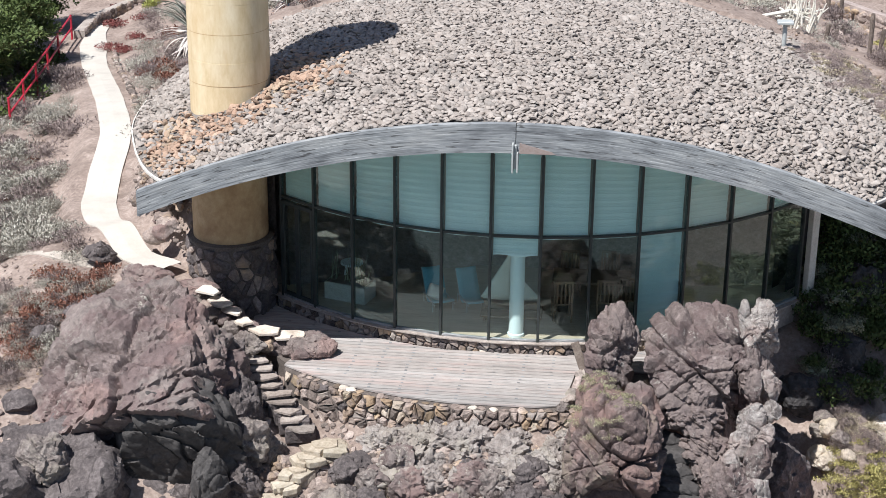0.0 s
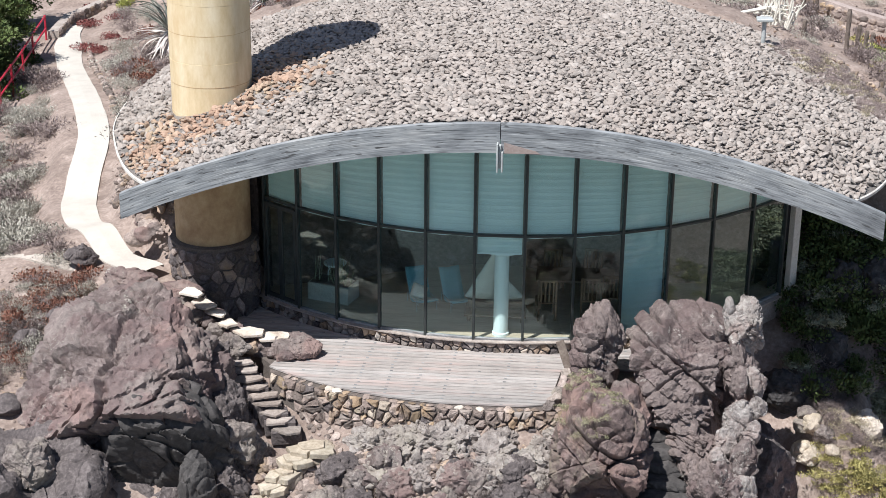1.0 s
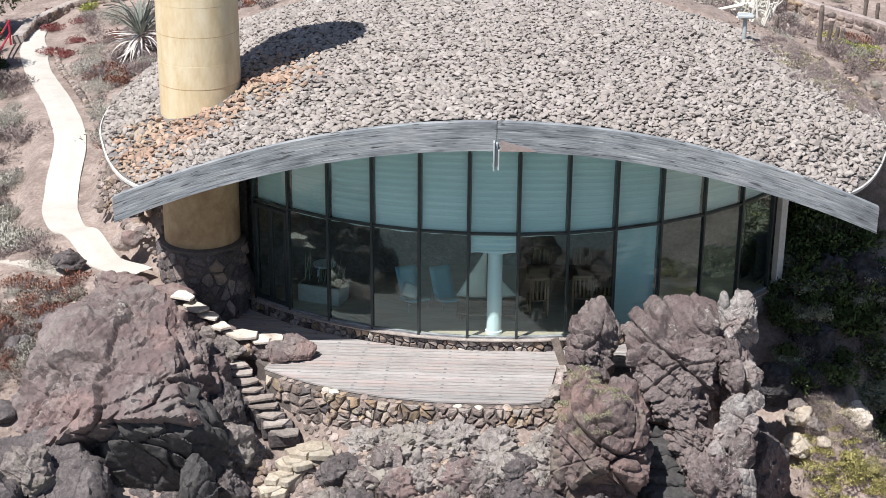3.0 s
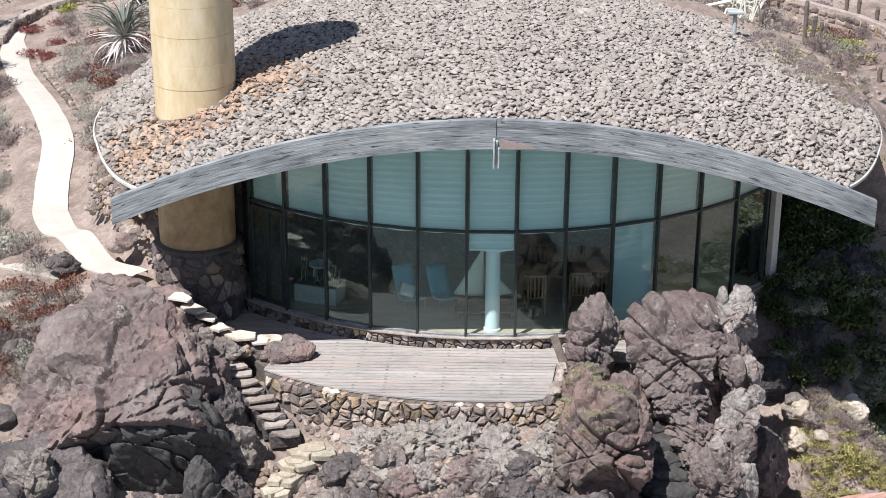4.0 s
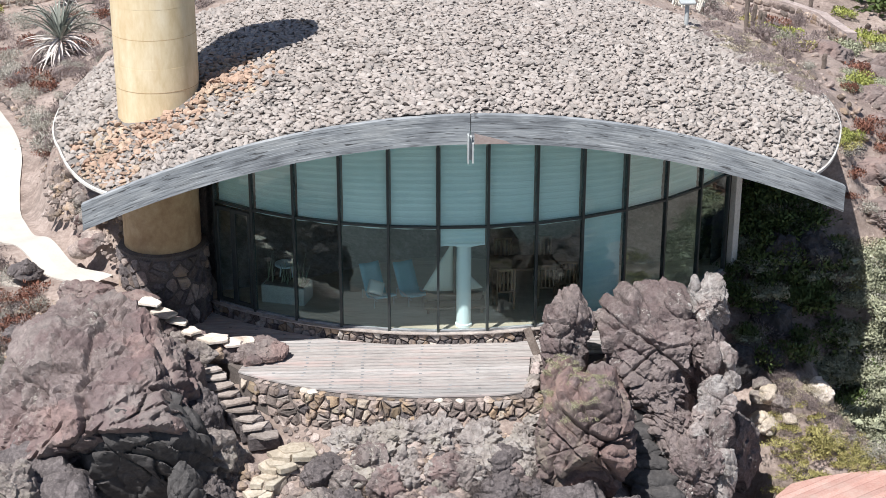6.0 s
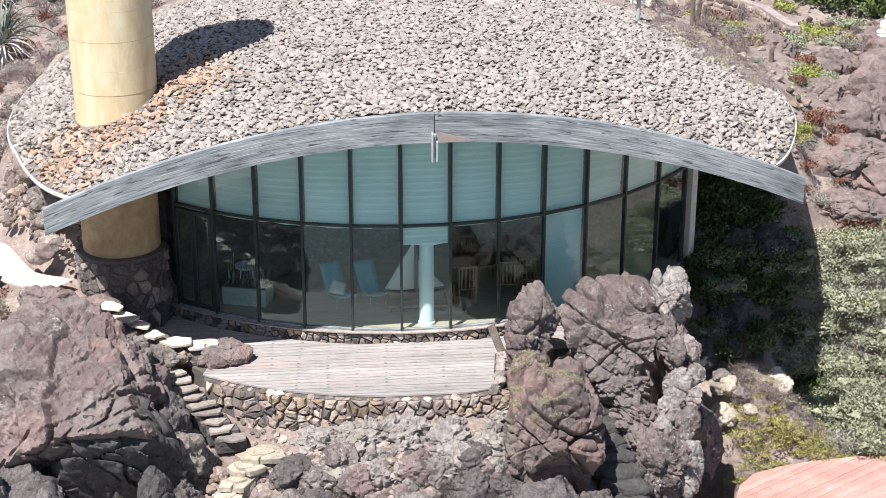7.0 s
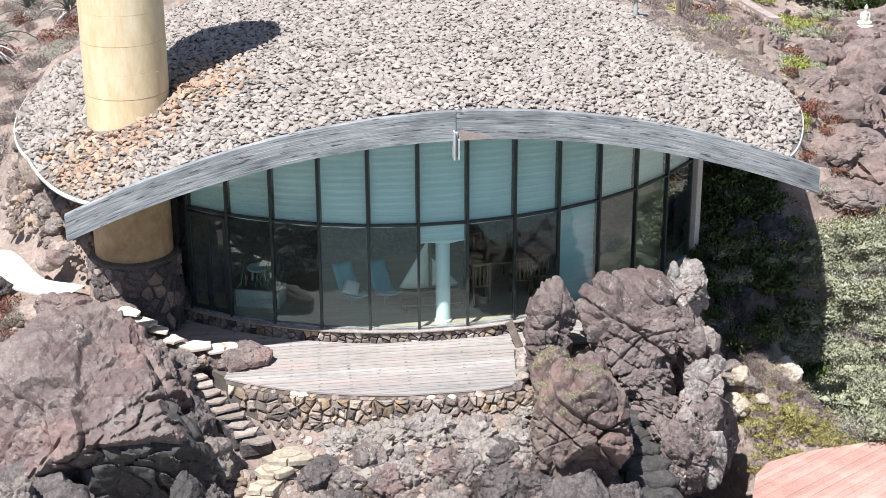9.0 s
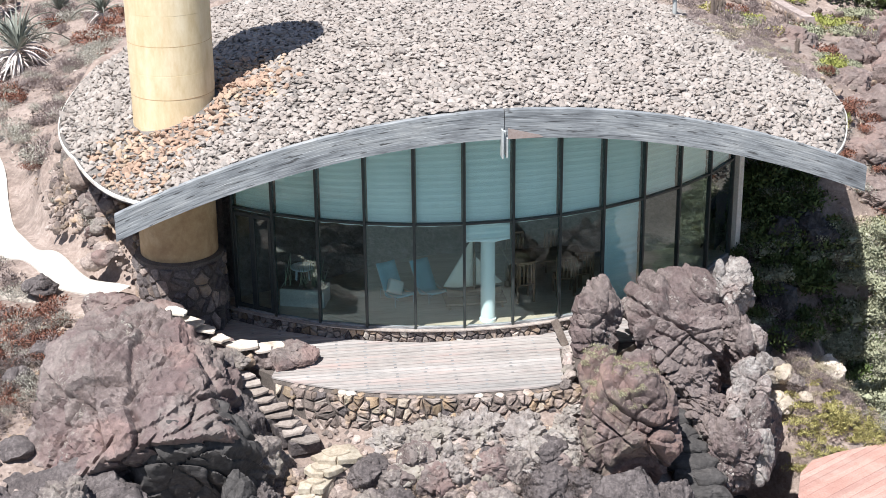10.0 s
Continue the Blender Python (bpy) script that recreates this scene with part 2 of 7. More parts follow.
# Near-black base colour stands in for the deep shade under the eaves.
SHADE_WALL = surface("shade_black_wall", (0.010, 0.009, 0.009), (0.018, 0.016, 0.016), (0.032, 0.029, 0.028), scale=1.8, fine=11, bump=0.9, depth=0.05)
# Charcoal rock; the same colour also paints shade on an upright rock and steps.
CHARCOAL_SHADE = surface("charcoal_and_shade_rock", (0.035, 0.032, 0.032), (0.062, 0.057, 0.056), (0.11, 0.10, 0.098), scale=1.6, fine=9, bump=0.6, depth=0.04)
ROCK_LICHEN = surface("lichened_rock", (0.095, 0.078, 0.072), (0.205, 0.172, 0.16), (0.39, 0.345, 0.315), scale=2.0, fine=12, bump=1.0, depth=0.06,
                      stain=(0.32, 0.285, 0.24), stain_scale=1.3, spots=(0.55, 0.53, 0.48), cracks=0.15, crack_scale=1.5)
ROCK_YELLOW = surface("yellow_lichened_rock", (0.06, 0.043, 0.041), (0.150, 0.110, 0.104), (0.27, 0.214, 0.198), scale=1.6, fine=11, bump=0.8, depth=0.05,
                      stain=(0.26, 0.225, 0.17), stain_scale=0.7, spots=(0.42, 0.39, 0.33), spot_at=0.66, patches=((0.36, 0.26, 0.235),), lichen=(0.50, 0.475, 0.34), craggy=0.4)
CRAG_ROCK = surface("banded_crag_rock", (0.085, 0.066, 0.064), (0.20, 0.160, 0.153), (0.35, 0.296, 0.284), scale=2.0, fine=10, bump=0.9, depth=0.05,
                    stain=(0.12, 0.093, 0.09), stain_scale=0.9, spots=(0.55, 0.52, 0.49), spot_at=0.62, patches=((0.34, 0.30, 0.285), (0.20, 0.158, 0.158)), lichen=(0.58, 0.55, 0.51), craggy=0.6)
HILL_ROCK = surface("hillside_rock", (0.09, 0.066, 0.06), (0.205, 0.156, 0.142), (0.345, 0.278, 0.255), scale=1.6, fine=9, bump=0.9, depth=0.05,
                    stain=(0.125, 0.095, 0.09), stain_scale=0.9, spots=(0.48, 0.43, 0.40), spot_at=0.65, patches=((0.37, 0.295, 0.272), (0.33, 0.295, 0.28)), craggy=0.4)
ROCK_CRUST = surface("crusted_rock", (0.11, 0.092, 0.088), (0.34, 0.305, 0.29), (0.56, 0.525, 0.50), scale=2.0, fine=10, bump=1.0, depth=0.06,
                     stain=(0.40, 0.365, 0.34), stain_scale=1.3, spots=(0.56, 0.53, 0.5), spot_at=0.585, patches=((0.36, 0.30, 0.285),), lichen=(0.66, 0.64, 0.61), craggy=0.6)
LICHEN_CRUST = surface("lichen_crusted_rock", (0.14, 0.114, 0.104), (0.30, 0.262, 0.243), (0.47, 0.43, 0.403), scale=1.5, fine=9, bump=1.0, depth=0.07,
                       stain=(0.36, 0.325, 0.275), stain_scale=0.8, spots=(0.52, 0.49, 0.465), spot_at=0.60)
ROOF_STONE = surface("roof_stone", (0.245, 0.217, 0.197), (0.34, 0.305, 0.28), (0.42, 0.382, 0.355), scale=1.2, fine=18, bump=0.5, depth=0.02, pieces=0.18)
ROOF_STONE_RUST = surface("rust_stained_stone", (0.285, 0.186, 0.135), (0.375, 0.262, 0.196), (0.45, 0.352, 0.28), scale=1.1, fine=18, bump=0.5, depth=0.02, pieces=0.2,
                          stain=(0.43, 0.375, 0.28), stain_scale=0.9)
ROOF_BED = surface("roof_bed", (0.11, 0.099, 0.092), (0.18, 0.162, 0.151), (0.25, 0.227, 0.212), scale=2, fine=25, bump=0.6, depth=0.02)
WALL_STONE = surface("wall_stone", (0.125, 0.10, 0.09), (0.25, 0.205, 0.185), (0.42, 0.35, 0.31), scale=1.6, fine=16, bump=0.8, depth=0.03, pieces=0.55,
                     stain=(0.36, 0.26, 0.16), stain_scale=1.0)
PALE_STONE = surface("pale_stone", (0.5, 0.44, 0.375), (0.64, 0.58, 0.51), (0.75, 0.7, 0.63), scale=2.2, fine=17, bump=0.5, depth=0.02, pieces=0.18,
                     stain=(0.34, 0.28, 0.23), stain_scale=1.6)
TAN_STONE = surface("tan_stone", (0.25, 0.205, 0.165), (0.43, 0.37, 0.305), (0.6, 0.535, 0.46), scale=2.0, fine=12, bump=0.9, depth=0.05, pieces=0.15,
                    stain=(0.46, 0.39, 0.29), stain_scale=1.4, spots=(0.2, 0.17, 0.15))
YELLOW_SLAB = surface("yellowish_slab", (0.28, 0.24, 0.185), (0.44, 0.39, 0.31), (0.57, 0.52, 0.44), scale=2.2, fine=14, bump=0.8, depth=0.03, pieces=0.12,
                      stain=(0.36, 0.31, 0.25), stain_scale=1.6)
PINK_STONE = surface("pinkish_stone", (0.30, 0.235, 0.21), (0.43, 0.35, 0.32), (0.54, 0.46, 0.425), scale=2.0, fine=12, bump=0.8, depth=0.04, stain=(0.28, 0.23, 0.21), stain_scale=1.4)
STEP_STONE = surface("step_stone", (0.20, 0.168, 0.15), (0.32, 0.278, 0.252), (0.45, 0.405, 0.37), scale=2.2, fine=15, bump=0.7, depth=0.03, pieces=0.2)
WALL_OCHRE = surface("ochre_wall_stone", (0.2, 0.14, 0.09), (0.33, 0.245, 0.165), (0.47, 0.38, 0.28), scale=2.2, fine=15, bump=0.7, depth=0.03, pieces=0.3)
MORTAR = surface("mortar", (0.06, 0.049, 0.044), (0.115, 0.095, 0.085), (0.18, 0.153, 0.139), scale=3, fine=30, bump=0.6, depth=0.02)
RENDER_YELLOW = surface("yellow_concrete", (0.59, 0.455, 0.26), (0.705, 0.575, 0.37), (0.80, 0.69, 0.50), scale=0.9, fine=3.5, bump=0.2, depth=0.01,
                        stain=(0.63, 0.47, 0.27), stain_scale=0.7, stretch=(1.5, 1.5, 0.5))
# Brown stains plus the roof's shade, both put into the lower shaft's colour.
RENDER_RUST_SHADE = surface("rust_shade_concrete", (0.36, 0.225, 0.115), (0.50, 0.345, 0.19), (0.62, 0.46, 0.285), scale=1.1, fine=4, bump=0.25, depth=0.01,
                         stain=(0.33, 0.20, 0.105), stain_scale=0.9, stretch=(1.0, 1.0, 0.8))
GREY_WOOD = surface("weathered_wood", (0.10, 0.10, 0.105), (0.30, 0.305, 0.315), (0.46, 0.46, 0.46), scale=1.6, fine=5, bump=1.0, depth=0.03,
                    stain=(0.09, 0.085, 0.087), stain_scale=1.8, stretch=(0.7, 3, 7), rough=0.85)


def beam_wood():
    """Bleached grey timber: tone in patches, fine grain along the curve, scattered dark splits."""
    m, t, b = nodes("weathered_beam")
    L = t.links.new
    uv = t.nodes.new("ShaderNodeTexCoord").outputs["UV"]

    def grain(sx, sy, detail, rough):
        mp = t.nodes.new("ShaderNodeMapping")
        mp.inputs["Scale"].default_value = (sx, sy, 1)
        L(uv, mp.inputs["Vector"])
        n = add(t, "TexNoise", Scale=1.0, Detail=detail, Roughness=rough)
        L(mp.outputs[0], n.inputs["Vector"])
        return n.outputs["Fac"]

    fine = grain(1.4, 26, 4.0, 0.6)
    colour = ramp(t, fine, [(0.30, (0.17, 0.176, 0.185)), (0.5, (0.285, 0.296, 0.308)), (0.70, (0.39, 0.40, 0.41))])
    patch = ramp(t, grain(0.7, 2.2, 5.0, 0.6), [(0.36, (0.55, 0.56, 0.58)), (0.5, (0.92, 0.93, 0.94)), (0.66, (1.18, 1.16, 1.13))])
    colour = mix(t, 1.0, colour, patch, "MULTIPLY")
    split = ramp(t, grain(2.3, 21, 2.5, 0.55), [(0.615, (0, 0, 0)), (0.66, (0.85, 0.85, 0.85))])
    colour = mix(t, split, colour, (0.055, 0.054, 0.056))
    gash = ramp(t, grain(0.9, 9, 3.0, 0.6), [(0.655, (0, 0, 0)), (0.70, (0.9, 0.9, 0.9))])
    colour = mix(t, gash, colour, (0.05, 0.048, 0.05))
    L(colour, b.inputs["Base Color"])
    bp = t.nodes.new("ShaderNodeBump")
    bp.inputs["Strength"].default_value, bp.inputs["Distance"].default_value = 0.5, 0.012
    L(fine, bp.inputs["Height"])
    L(bp.outputs[0], b.inputs["Normal"])
    b.inputs["Roughness"].default_value = 0.85
    return m


BEAM_WOOD = beam_wood()
DECK_WOOD = surface("deck_wood", (0.215, 0.203, 0.196), (0.355, 0.333, 0.322), (0.48, 0.452, 0.436), scale=1.0, fine=7, bump=0.4, depth=0.01,
                    stain=(0.44, 0.35, 0.33), stain_scale=0.7, stretch=(0.6, 5, 5), pieces=0.12, rough=0.8)
BROWN_WOOD = surface("brown_wood", (0.10, 0.06, 0.035), (0.2, 0.125, 0.075), (0.3, 0.2, 0.125), scale=1.2, fine=8, bump=0.3, depth=0.01,
                     stretch=(0.6, 5, 5), pieces=0.2, rough=0.55)
FLOOR_WOOD = surface("floor_wood", (0.36, 0.265, 0.19), (0.50, 0.395, 0.30), (0.62, 0.51, 0.40), scale=1.2, fine=8, bump=0.2, depth=0.01, stretch=(0.6, 5, 5), rough=0.4)
PALE_WOOD = surface("pale_wood", (0.34, 0.24, 0.15), (0.45, 0.33, 0.21), (0.55, 0.42, 0.29), scale=2, fine=9, bump=0.2, depth=0.01, stretch=(4, 4, 0.6), rough=0.6)
DARK_FRAME = surface("dark_frame", (0.018, 0.024, 0.024), (0.03, 0.037, 0.037), (0.05, 0.058, 0.056), scale=4, fine=30, bump=0.1, depth=0.004, rough=0.45)
WHITE_RIM = surface("white_rim", (0.55, 0.52, 0.47), (0.68, 0.65, 0.6), (0.78, 0.76, 0.72), scale=3, fine=20, bump=0.2, depth=0.01, stain=(0.4, 0.36, 0.32), stain_scale=2)
PLASTER = surface("interior_wall", (0.62, 0.545, 0.46), (0.74, 0.665, 0.58), (0.81, 0.74, 0.66), scale=1.5, fine=14, bump=0.15, depth=0.008)
BLIND = surface("blind_cloth", (0.72, 0.80, 0.79), (0.82, 0.885, 0.87), (0.87, 0.91, 0.90), scale=0.8, fine=20, bump=0.15, depth=0.006, stain=(0.62, 0.75, 0.74), stain_scale=0.5, rough=0.9)
BLUE_CLOTH = surface("blue_cloth", (0.16, 0.36, 0.42), (0.22, 0.46, 0.52), (0.30, 0.54, 0.6), scale=3, fine=30, bump=0.2, depth=0.006)
WHITE_CLOTH = surface("white_cloth", (0.62, 0.6, 0.52), (0.74, 0.72, 0.64), (0.82, 0.8, 0.73), scale=2, fine=26, bump=0.15, depth=0.006)
BEIGE_BOX = surface("beige_box", (0.5, 0.46, 0.4), (0.62, 0.58, 0.51), (0.7, 0.66, 0.6), scale=3, fine=20, bump=0.1, depth=0.004)
SEAM = surface("blind_seam", (0.60, 0.69, 0.68), (0.69, 0.77, 0.76), (0.75, 0.82, 0.81), scale=3, fine=20, bump=0.05, depth=0.003)
WHITE_PAINT = surface("white_paint", (0.74, 0.8, 0.8), (0.8, 0.85, 0.85), (0.85, 0.88, 0.88), scale=3, fine=24, bump=0.05, depth=0.004, rough=0.5)
FADED_RUST = surface("faded_rust", (0.25, 0.185, 0.165), (0.33, 0.262, 0.24), (0.39, 0.335, 0.315), scale=4, fine=20, bump=0.3, depth=0.006, rough=0.8)
GALVANISED = surface("grey_metal", (0.3, 0.32, 0.32), (0.42, 0.44, 0.44), (0.55, 0.57, 0.57), scale=5, fine=24, bump=0.1, depth=0.004, rough=0.6)
RED_PAINT = surface("red_paint", (0.35, 0.015, 0.03), (0.5, 0.02, 0.05), (0.6, 0.05, 0.08), scale=4, fine=22, bump=0.1, depth=0.004, rough=0.5)
BLEACHED = surface("bleached_wood", (0.55, 0.52, 0.46), (0.7, 0.67, 0.6), (0.8, 0.78, 0.72), scale=4, fine=22, bump=0.3, depth=0.01)
BARK = surface("grey_bark", (0.09, 0.07, 0.06), (0.17, 0.135, 0.115), (0.26, 0.22, 0.19), scale=4, fine=20, bump=0.6, depth=0.02)


# Out-of-view water, its tone set by what the glass should reflect.
REFLECTED_SEA = surface("reflected_sea", (0.12, 0.135, 0.13), (0.16, 0.175, 0.168), (0.22, 0.235, 0.228), scale=0.08, fine=0.9, bump=1.0, depth=0.5, rough=0.25)


def leaf_stuff(name, dark, mid, light, vary=0.25):
    return surface(name, dark, mid, light, scale=1.5, fine=16, bump=0.1, depth=0.01, rough=0.75, pieces=vary)


DRY_LEAF = leaf_stuff("dry_twigs", (0.14, 0.11, 0.105), (0.235, 0.19, 0.182), (0.34, 0.285, 0.275))
PINK_TWIG = leaf_stuff("pinkish_twigs", (0.24, 0.19, 0.18), (0.335, 0.275, 0.262), (0.43, 0.36, 0.345))
DARK_TWIG = leaf_stuff("dark_twigs", (0.07, 0.055, 0.052), (0.115, 0.093, 0.088), (0.18, 0.15, 0.14))
GREY_LEAF = leaf_stuff("grey_leaf", (0.265, 0.255, 0.215), (0.385, 0.372, 0.325), (0.50, 0.487, 0.435))
GREEN_LEAF = leaf_stuff("green_leaf", (0.045, 0.07, 0.02), (0.085, 0.125, 0.032), (0.15, 0.19, 0.055))
SAGE_LEAF = leaf_stuff("sage_leaf", (0.222, 0.236, 0.156), (0.312, 0.325, 0.222), (0.385, 0.396, 0.284))
LIME_LEAF = leaf_stuff("lime_leaf", (0.20, 0.22, 0.055), (0.31, 0.335, 0.085), (0.40, 0.42, 0.14))
OLIVE_LEAF = leaf_stuff("olive_leaf", (0.23, 0.21, 0.075), (0.36, 0.33, 0.125), (0.46, 0.43, 0.19))
STRAW_LEAF = leaf_stuff("straw_leaf", (0.30, 0.26, 0.18), (0.44, 0.39, 0.28), (0.56, 0.51, 0.39))
RED_LEAF = leaf_stuff("red_leaf", (0.13, 0.038, 0.036), (0.215, 0.064, 0.06), (0.30, 0.11, 0.10))
RUSSET_LEAF = leaf_stuff("russet_leaf", (0.13, 0.055, 0.04), (0.21, 0.09, 0.06), (0.29, 0.15, 0.10))
AGAVE_LEAF = leaf_stuff("agave_leaf", (0.13, 0.145, 0.125), (0.21, 0.23, 0.20), (0.31, 0.33, 0.295))
MOSS_LEAF = leaf_stuff("yellow_lichen", (0.26, 0.25, 0.15), (0.38, 0.37, 0.235), (0.48, 0.47, 0.33))
AGAVE_DRY = leaf_stuff("agave_dry", (0.46, 0.42, 0.40), (0.62, 0.58, 0.555), (0.74, 0.7, 0.67))


def glass():
    m, t, b = nodes("tinted_glass")
    t.nodes.remove(b)
    clear, gloss, mixed = t.nodes.new("ShaderNodeBsdfTransparent"), t.nodes.new("ShaderNodeBsdfGlossy"), t.nodes.new("ShaderNodeMixShader")
    clear.inputs["Color"].default_value = (0.90, 0.985, 0.98, 1)
    gloss.inputs["Color"].default_value = (0.9, 1.0, 1.0, 1)
    gloss.inputs["Roughness"].default_value = 0.015
    edge = t.nodes.new("ShaderNodeLayerWeight")
    edge.inputs["Blend"].default_value = 0.5
    steep = t.nodes.new("ShaderNodeMath")
    steep.operation = "POWER"
    steep.inputs[1].default_value = 3.5
    t.links.new(edge.outputs["Facing"], steep.inputs[0])
    f = t.nodes.new("ShaderNodeMath")
    f.operation = "MULTIPLY_ADD"
    f.inputs[1].default_value, f.inputs[2].default_value = 0.55, 0.055
    t.links.new(steep.outputs[0], f.inputs[0])
    t.links.new(f.outputs[0], mixed.inputs[0])
    t.links.new(clear.outputs[0], mixed.inputs[1])
    t.links.new(gloss.outputs[0], mixed.inputs[2])
    t.links.new(mixed.outputs[0], t.nodes["Material Output"].inputs["Surface"])
    return m


GLASS = glass()


def let_through(m, share):
    """Lets part of the light shine through a thin cloth."""
    t = m.node_tree
    b, out = t.nodes["Principled BSDF"], t.nodes["Material Output"]
    thin, mixed = t.nodes.new("ShaderNodeBsdfTranslucent"), t.nodes.new("ShaderNodeMixShader")
    thin.inputs["Color"].default_value = (0.62, 0.74, 0.75, 1)
    mixed.inputs[0].default_value = share
    t.links.new(b.outputs[0], mixed.inputs[1])
    t.links.new(thin.outputs[0], mixed.inputs[2])
    t.links.new(mixed.outputs[0], out.inputs["Surface"])


let_through(BLIND, 0.08)

# ---- the lie of the land ----
LEVELS = np.array([
    (-7.4, 1.4, 0.78), (-10, 2.7, 0.7), (-9.7, -0.8, 0.40), (-9.6, -2.8, -0.1), (-10.7, 7.0, 0.42), (-12.5, 20, 0.5), (-18, 30, -0.6),
    (-10, -6, -1.2), (-6.5, -6.5, -2.4), (-6.2, -1.0, 0.3), (-4.2, -3.8, -1.8), (-0.5, -3.9, -1.25), (2.2, -4.6, -2.0), (0, -9, -4.0),
    (5, -5.0, -2.9), (3.7, -1.2, -0.5), (0, 3, -0.5), (-3.5, 0.6, -0.45), (-5.0, 1.3, -0.6), (-4.5, 0.5, -0.5), (5, 2.5, -0.5), (7.95, 0.35, -2.15), (8.6, 1.9, -1.75),
    (10, 1, -2.9), (9, -0.5, -3.5), (11, -1.6, -3.8), (8, -3, -3.95), (12, 4.0, -0.4), (12.6, 7.3, 1.2), (9.9, 7.8, 3.0), (11.6, 18, 2.0),
    (18, 18, 1.2), (-6.2, 13.5, 3.0), (0.5, 15.5, 4.2), (2, 30, 2.2), (6.9, -1.6, -5.8), (7.15, -0.5, -4.9), (7.0, 0.35, -3.1), (-7.7, 3.4, 2.3), (-8.4, 6.4, 2.5), (-9.9, 4.3, 0.62), (-8.6, 2.6, 0.72),
])


def _kernel(d):
    return np.sqrt(d * d + 0.6)


_P = LEVELS[:, :2]
_K = _kernel(np.linalg.norm(_P[:, None] - _P[None], axis=2))
_A = np.block([[_K, np.c_[np.ones(len(_P)), _P]], [np.c_[np.ones(len(_P)), _P].T, np.zeros((3, 3))]])
_W = np.linalg.solve(_A, np.r_[LEVELS[:, 2], 0, 0, 0])


def land(x, y):
    """Ground height, without the small relief."""
    x, y = np.asarray(x, float), np.asarray(y, float)
    d = np.sqrt((x[..., None] - _P[:, 0]) ** 2 + (y[..., None] - _P[:, 1]) ** 2)
    z = _kernel(d) @ _W[:-3] + _W[-3] + _W[-2] * x + _W[-1] * y
    far = np.clip((np.hypot(x, y - 8) - 32) / 40, 0, 1)
    z = z * (1 - far) + far * np.where(y < 0, -7.0, -1.5)
    shore = np.clip((-7.5 - y) / 7.0, 0, 1)
    return z * (1 - shore) - 9.5 * shore

# ---- roof, land sheet, house shell ----
ROOF_C, ROOF_R = (0.4, 5.2), 9.2
BEAM_Y = -1.7
GLASS_C, GLASS_R = (0.39, 8.28), 8.30
DECK_Z = -0.28


def rim_r(a):
    """The roof's outline swells a little towards its two front corners."""
    return ROOF_R + 1.3 * max(0.0, -math.sin(a)) ** 2.2


def on_roof(x, y, inset):
    dx, dy = x - ROOF_C[0], y - ROOF_C[1]
    return math.hypot(dx, dy) < rim_r(math.atan2(dy, dx)) - inset


def roof_z(x, y):
    d = x - 0.55
    u = np.clip((y + 1.7) / 3.2, 0, 1) ** 2
    back = np.where(d < 0, np.abs(d) ** 2.4 / 100, d ** 2 / 40)
    return 5.80 - (1 - u) * d ** 2 / 33 - u * back - (y - 5) ** 2 / 125


def beam_z(x):
    return 5.48 - (x - 0.68) ** 2 / 35.5


def stone_end(x):
    return 10.2 - 0.035 * (x - 0.4) ** 2 - 0.27 * np.maximum(0, x - 3)


def ground_z(x, y):
    """Ground height with its small relief, array-wise."""
    x, y = np.asarray(x, float), np.asarray(y, float)
    z = land(x, y)
    edge = 7.35 + 0.17 * np.clip(-y, 0, 1.5) - 0.3 * np.clip(-1.6 - y, 0, 2)
    z = z - 2.4 * np.clip((edge - x) / 0.3, 0, 1) * np.clip((0.35 - y) / 0.4, 0, 1) * np.clip((y + 4.6) / 0.8, 0, 1) * np.clip((x - 5.4) / 0.6, 0, 1)
    z = z - 1.2 * np.exp(-((x - 10.2) / 1.0) ** 2 - ((y - 2.4) / 1.6) ** 2)
    along = np.clip(((x + 5.0) * 1.3 - (y + 1.3) * 1.35) / 3.51, 0, 1)
    z = z - 0.35 * np.clip(1.6 - np.hypot(x + 5.0 - 1.3 * along, y + 1.3 + 1.35 * along) / 0.4, 0, 1)
    inside = np.hypot(x - ROOF_C[0], y - ROOF_C[1])
    cover = np.clip((y - stone_end(x)) / 1.2, 0, 1) * np.clip((ROOF_R + 1.4 - inside) / 1.2, 0, 1)
    return z * (1 - cover) + cover * np.maximum(z, roof_z(x, y) + 0.08)


def gz(x, y):
    return float(ground_z(x, y))


def axis(lo, hi, step, far_lo, far_hi):
    mid = list(np.arange(lo, hi + step / 2, step))
    left, right, s = [], [], step
    while not left or left[-1] > far_lo:
        s *= 1.35
        left.append((left[-1] if left else lo) - s)
    s = step
    while not right or right[-1] < far_hi:
        s *= 1.35
        right.append((right[-1] if right else hi) + s)
    return np.array(left[::-1] + mid + right)


PATH_LINE = [(-7.5, 1.3), (-8.1, 1.75), (-9.0, 2.9), (-9.82, 4.15), (-10.4, 5.4), (-10.78, 6.7), (-11.03, 8.0), (-11.36, 10.2), (-11.85, 11.8), (-12.45, 13.5), (-14.0, 17.6), (-15.3, 21.0), (-16.25, 24.0), (-16.85, 26.3), (-17.0, 27.8)]
RED_LINE = [(6.3, -4.4), (7.7, -2.5), (9.3, -1.4), (11.4, -1.1), (13.6, -1.6), (17, -3)]
gx, gy = axis(-19, 19, 0.2, -1500, 1500), axis(-9, 34, 0.2, -1500, 1500)
GX, GY = np.meshgrid(gx, gy)
GZ = ground_z(GX, GY)
relief = np.array([[fractal(Vector((x * 0.55, y * 0.55, 3)), 5, 2.2, 0.55) for x in gx] for y in gy])
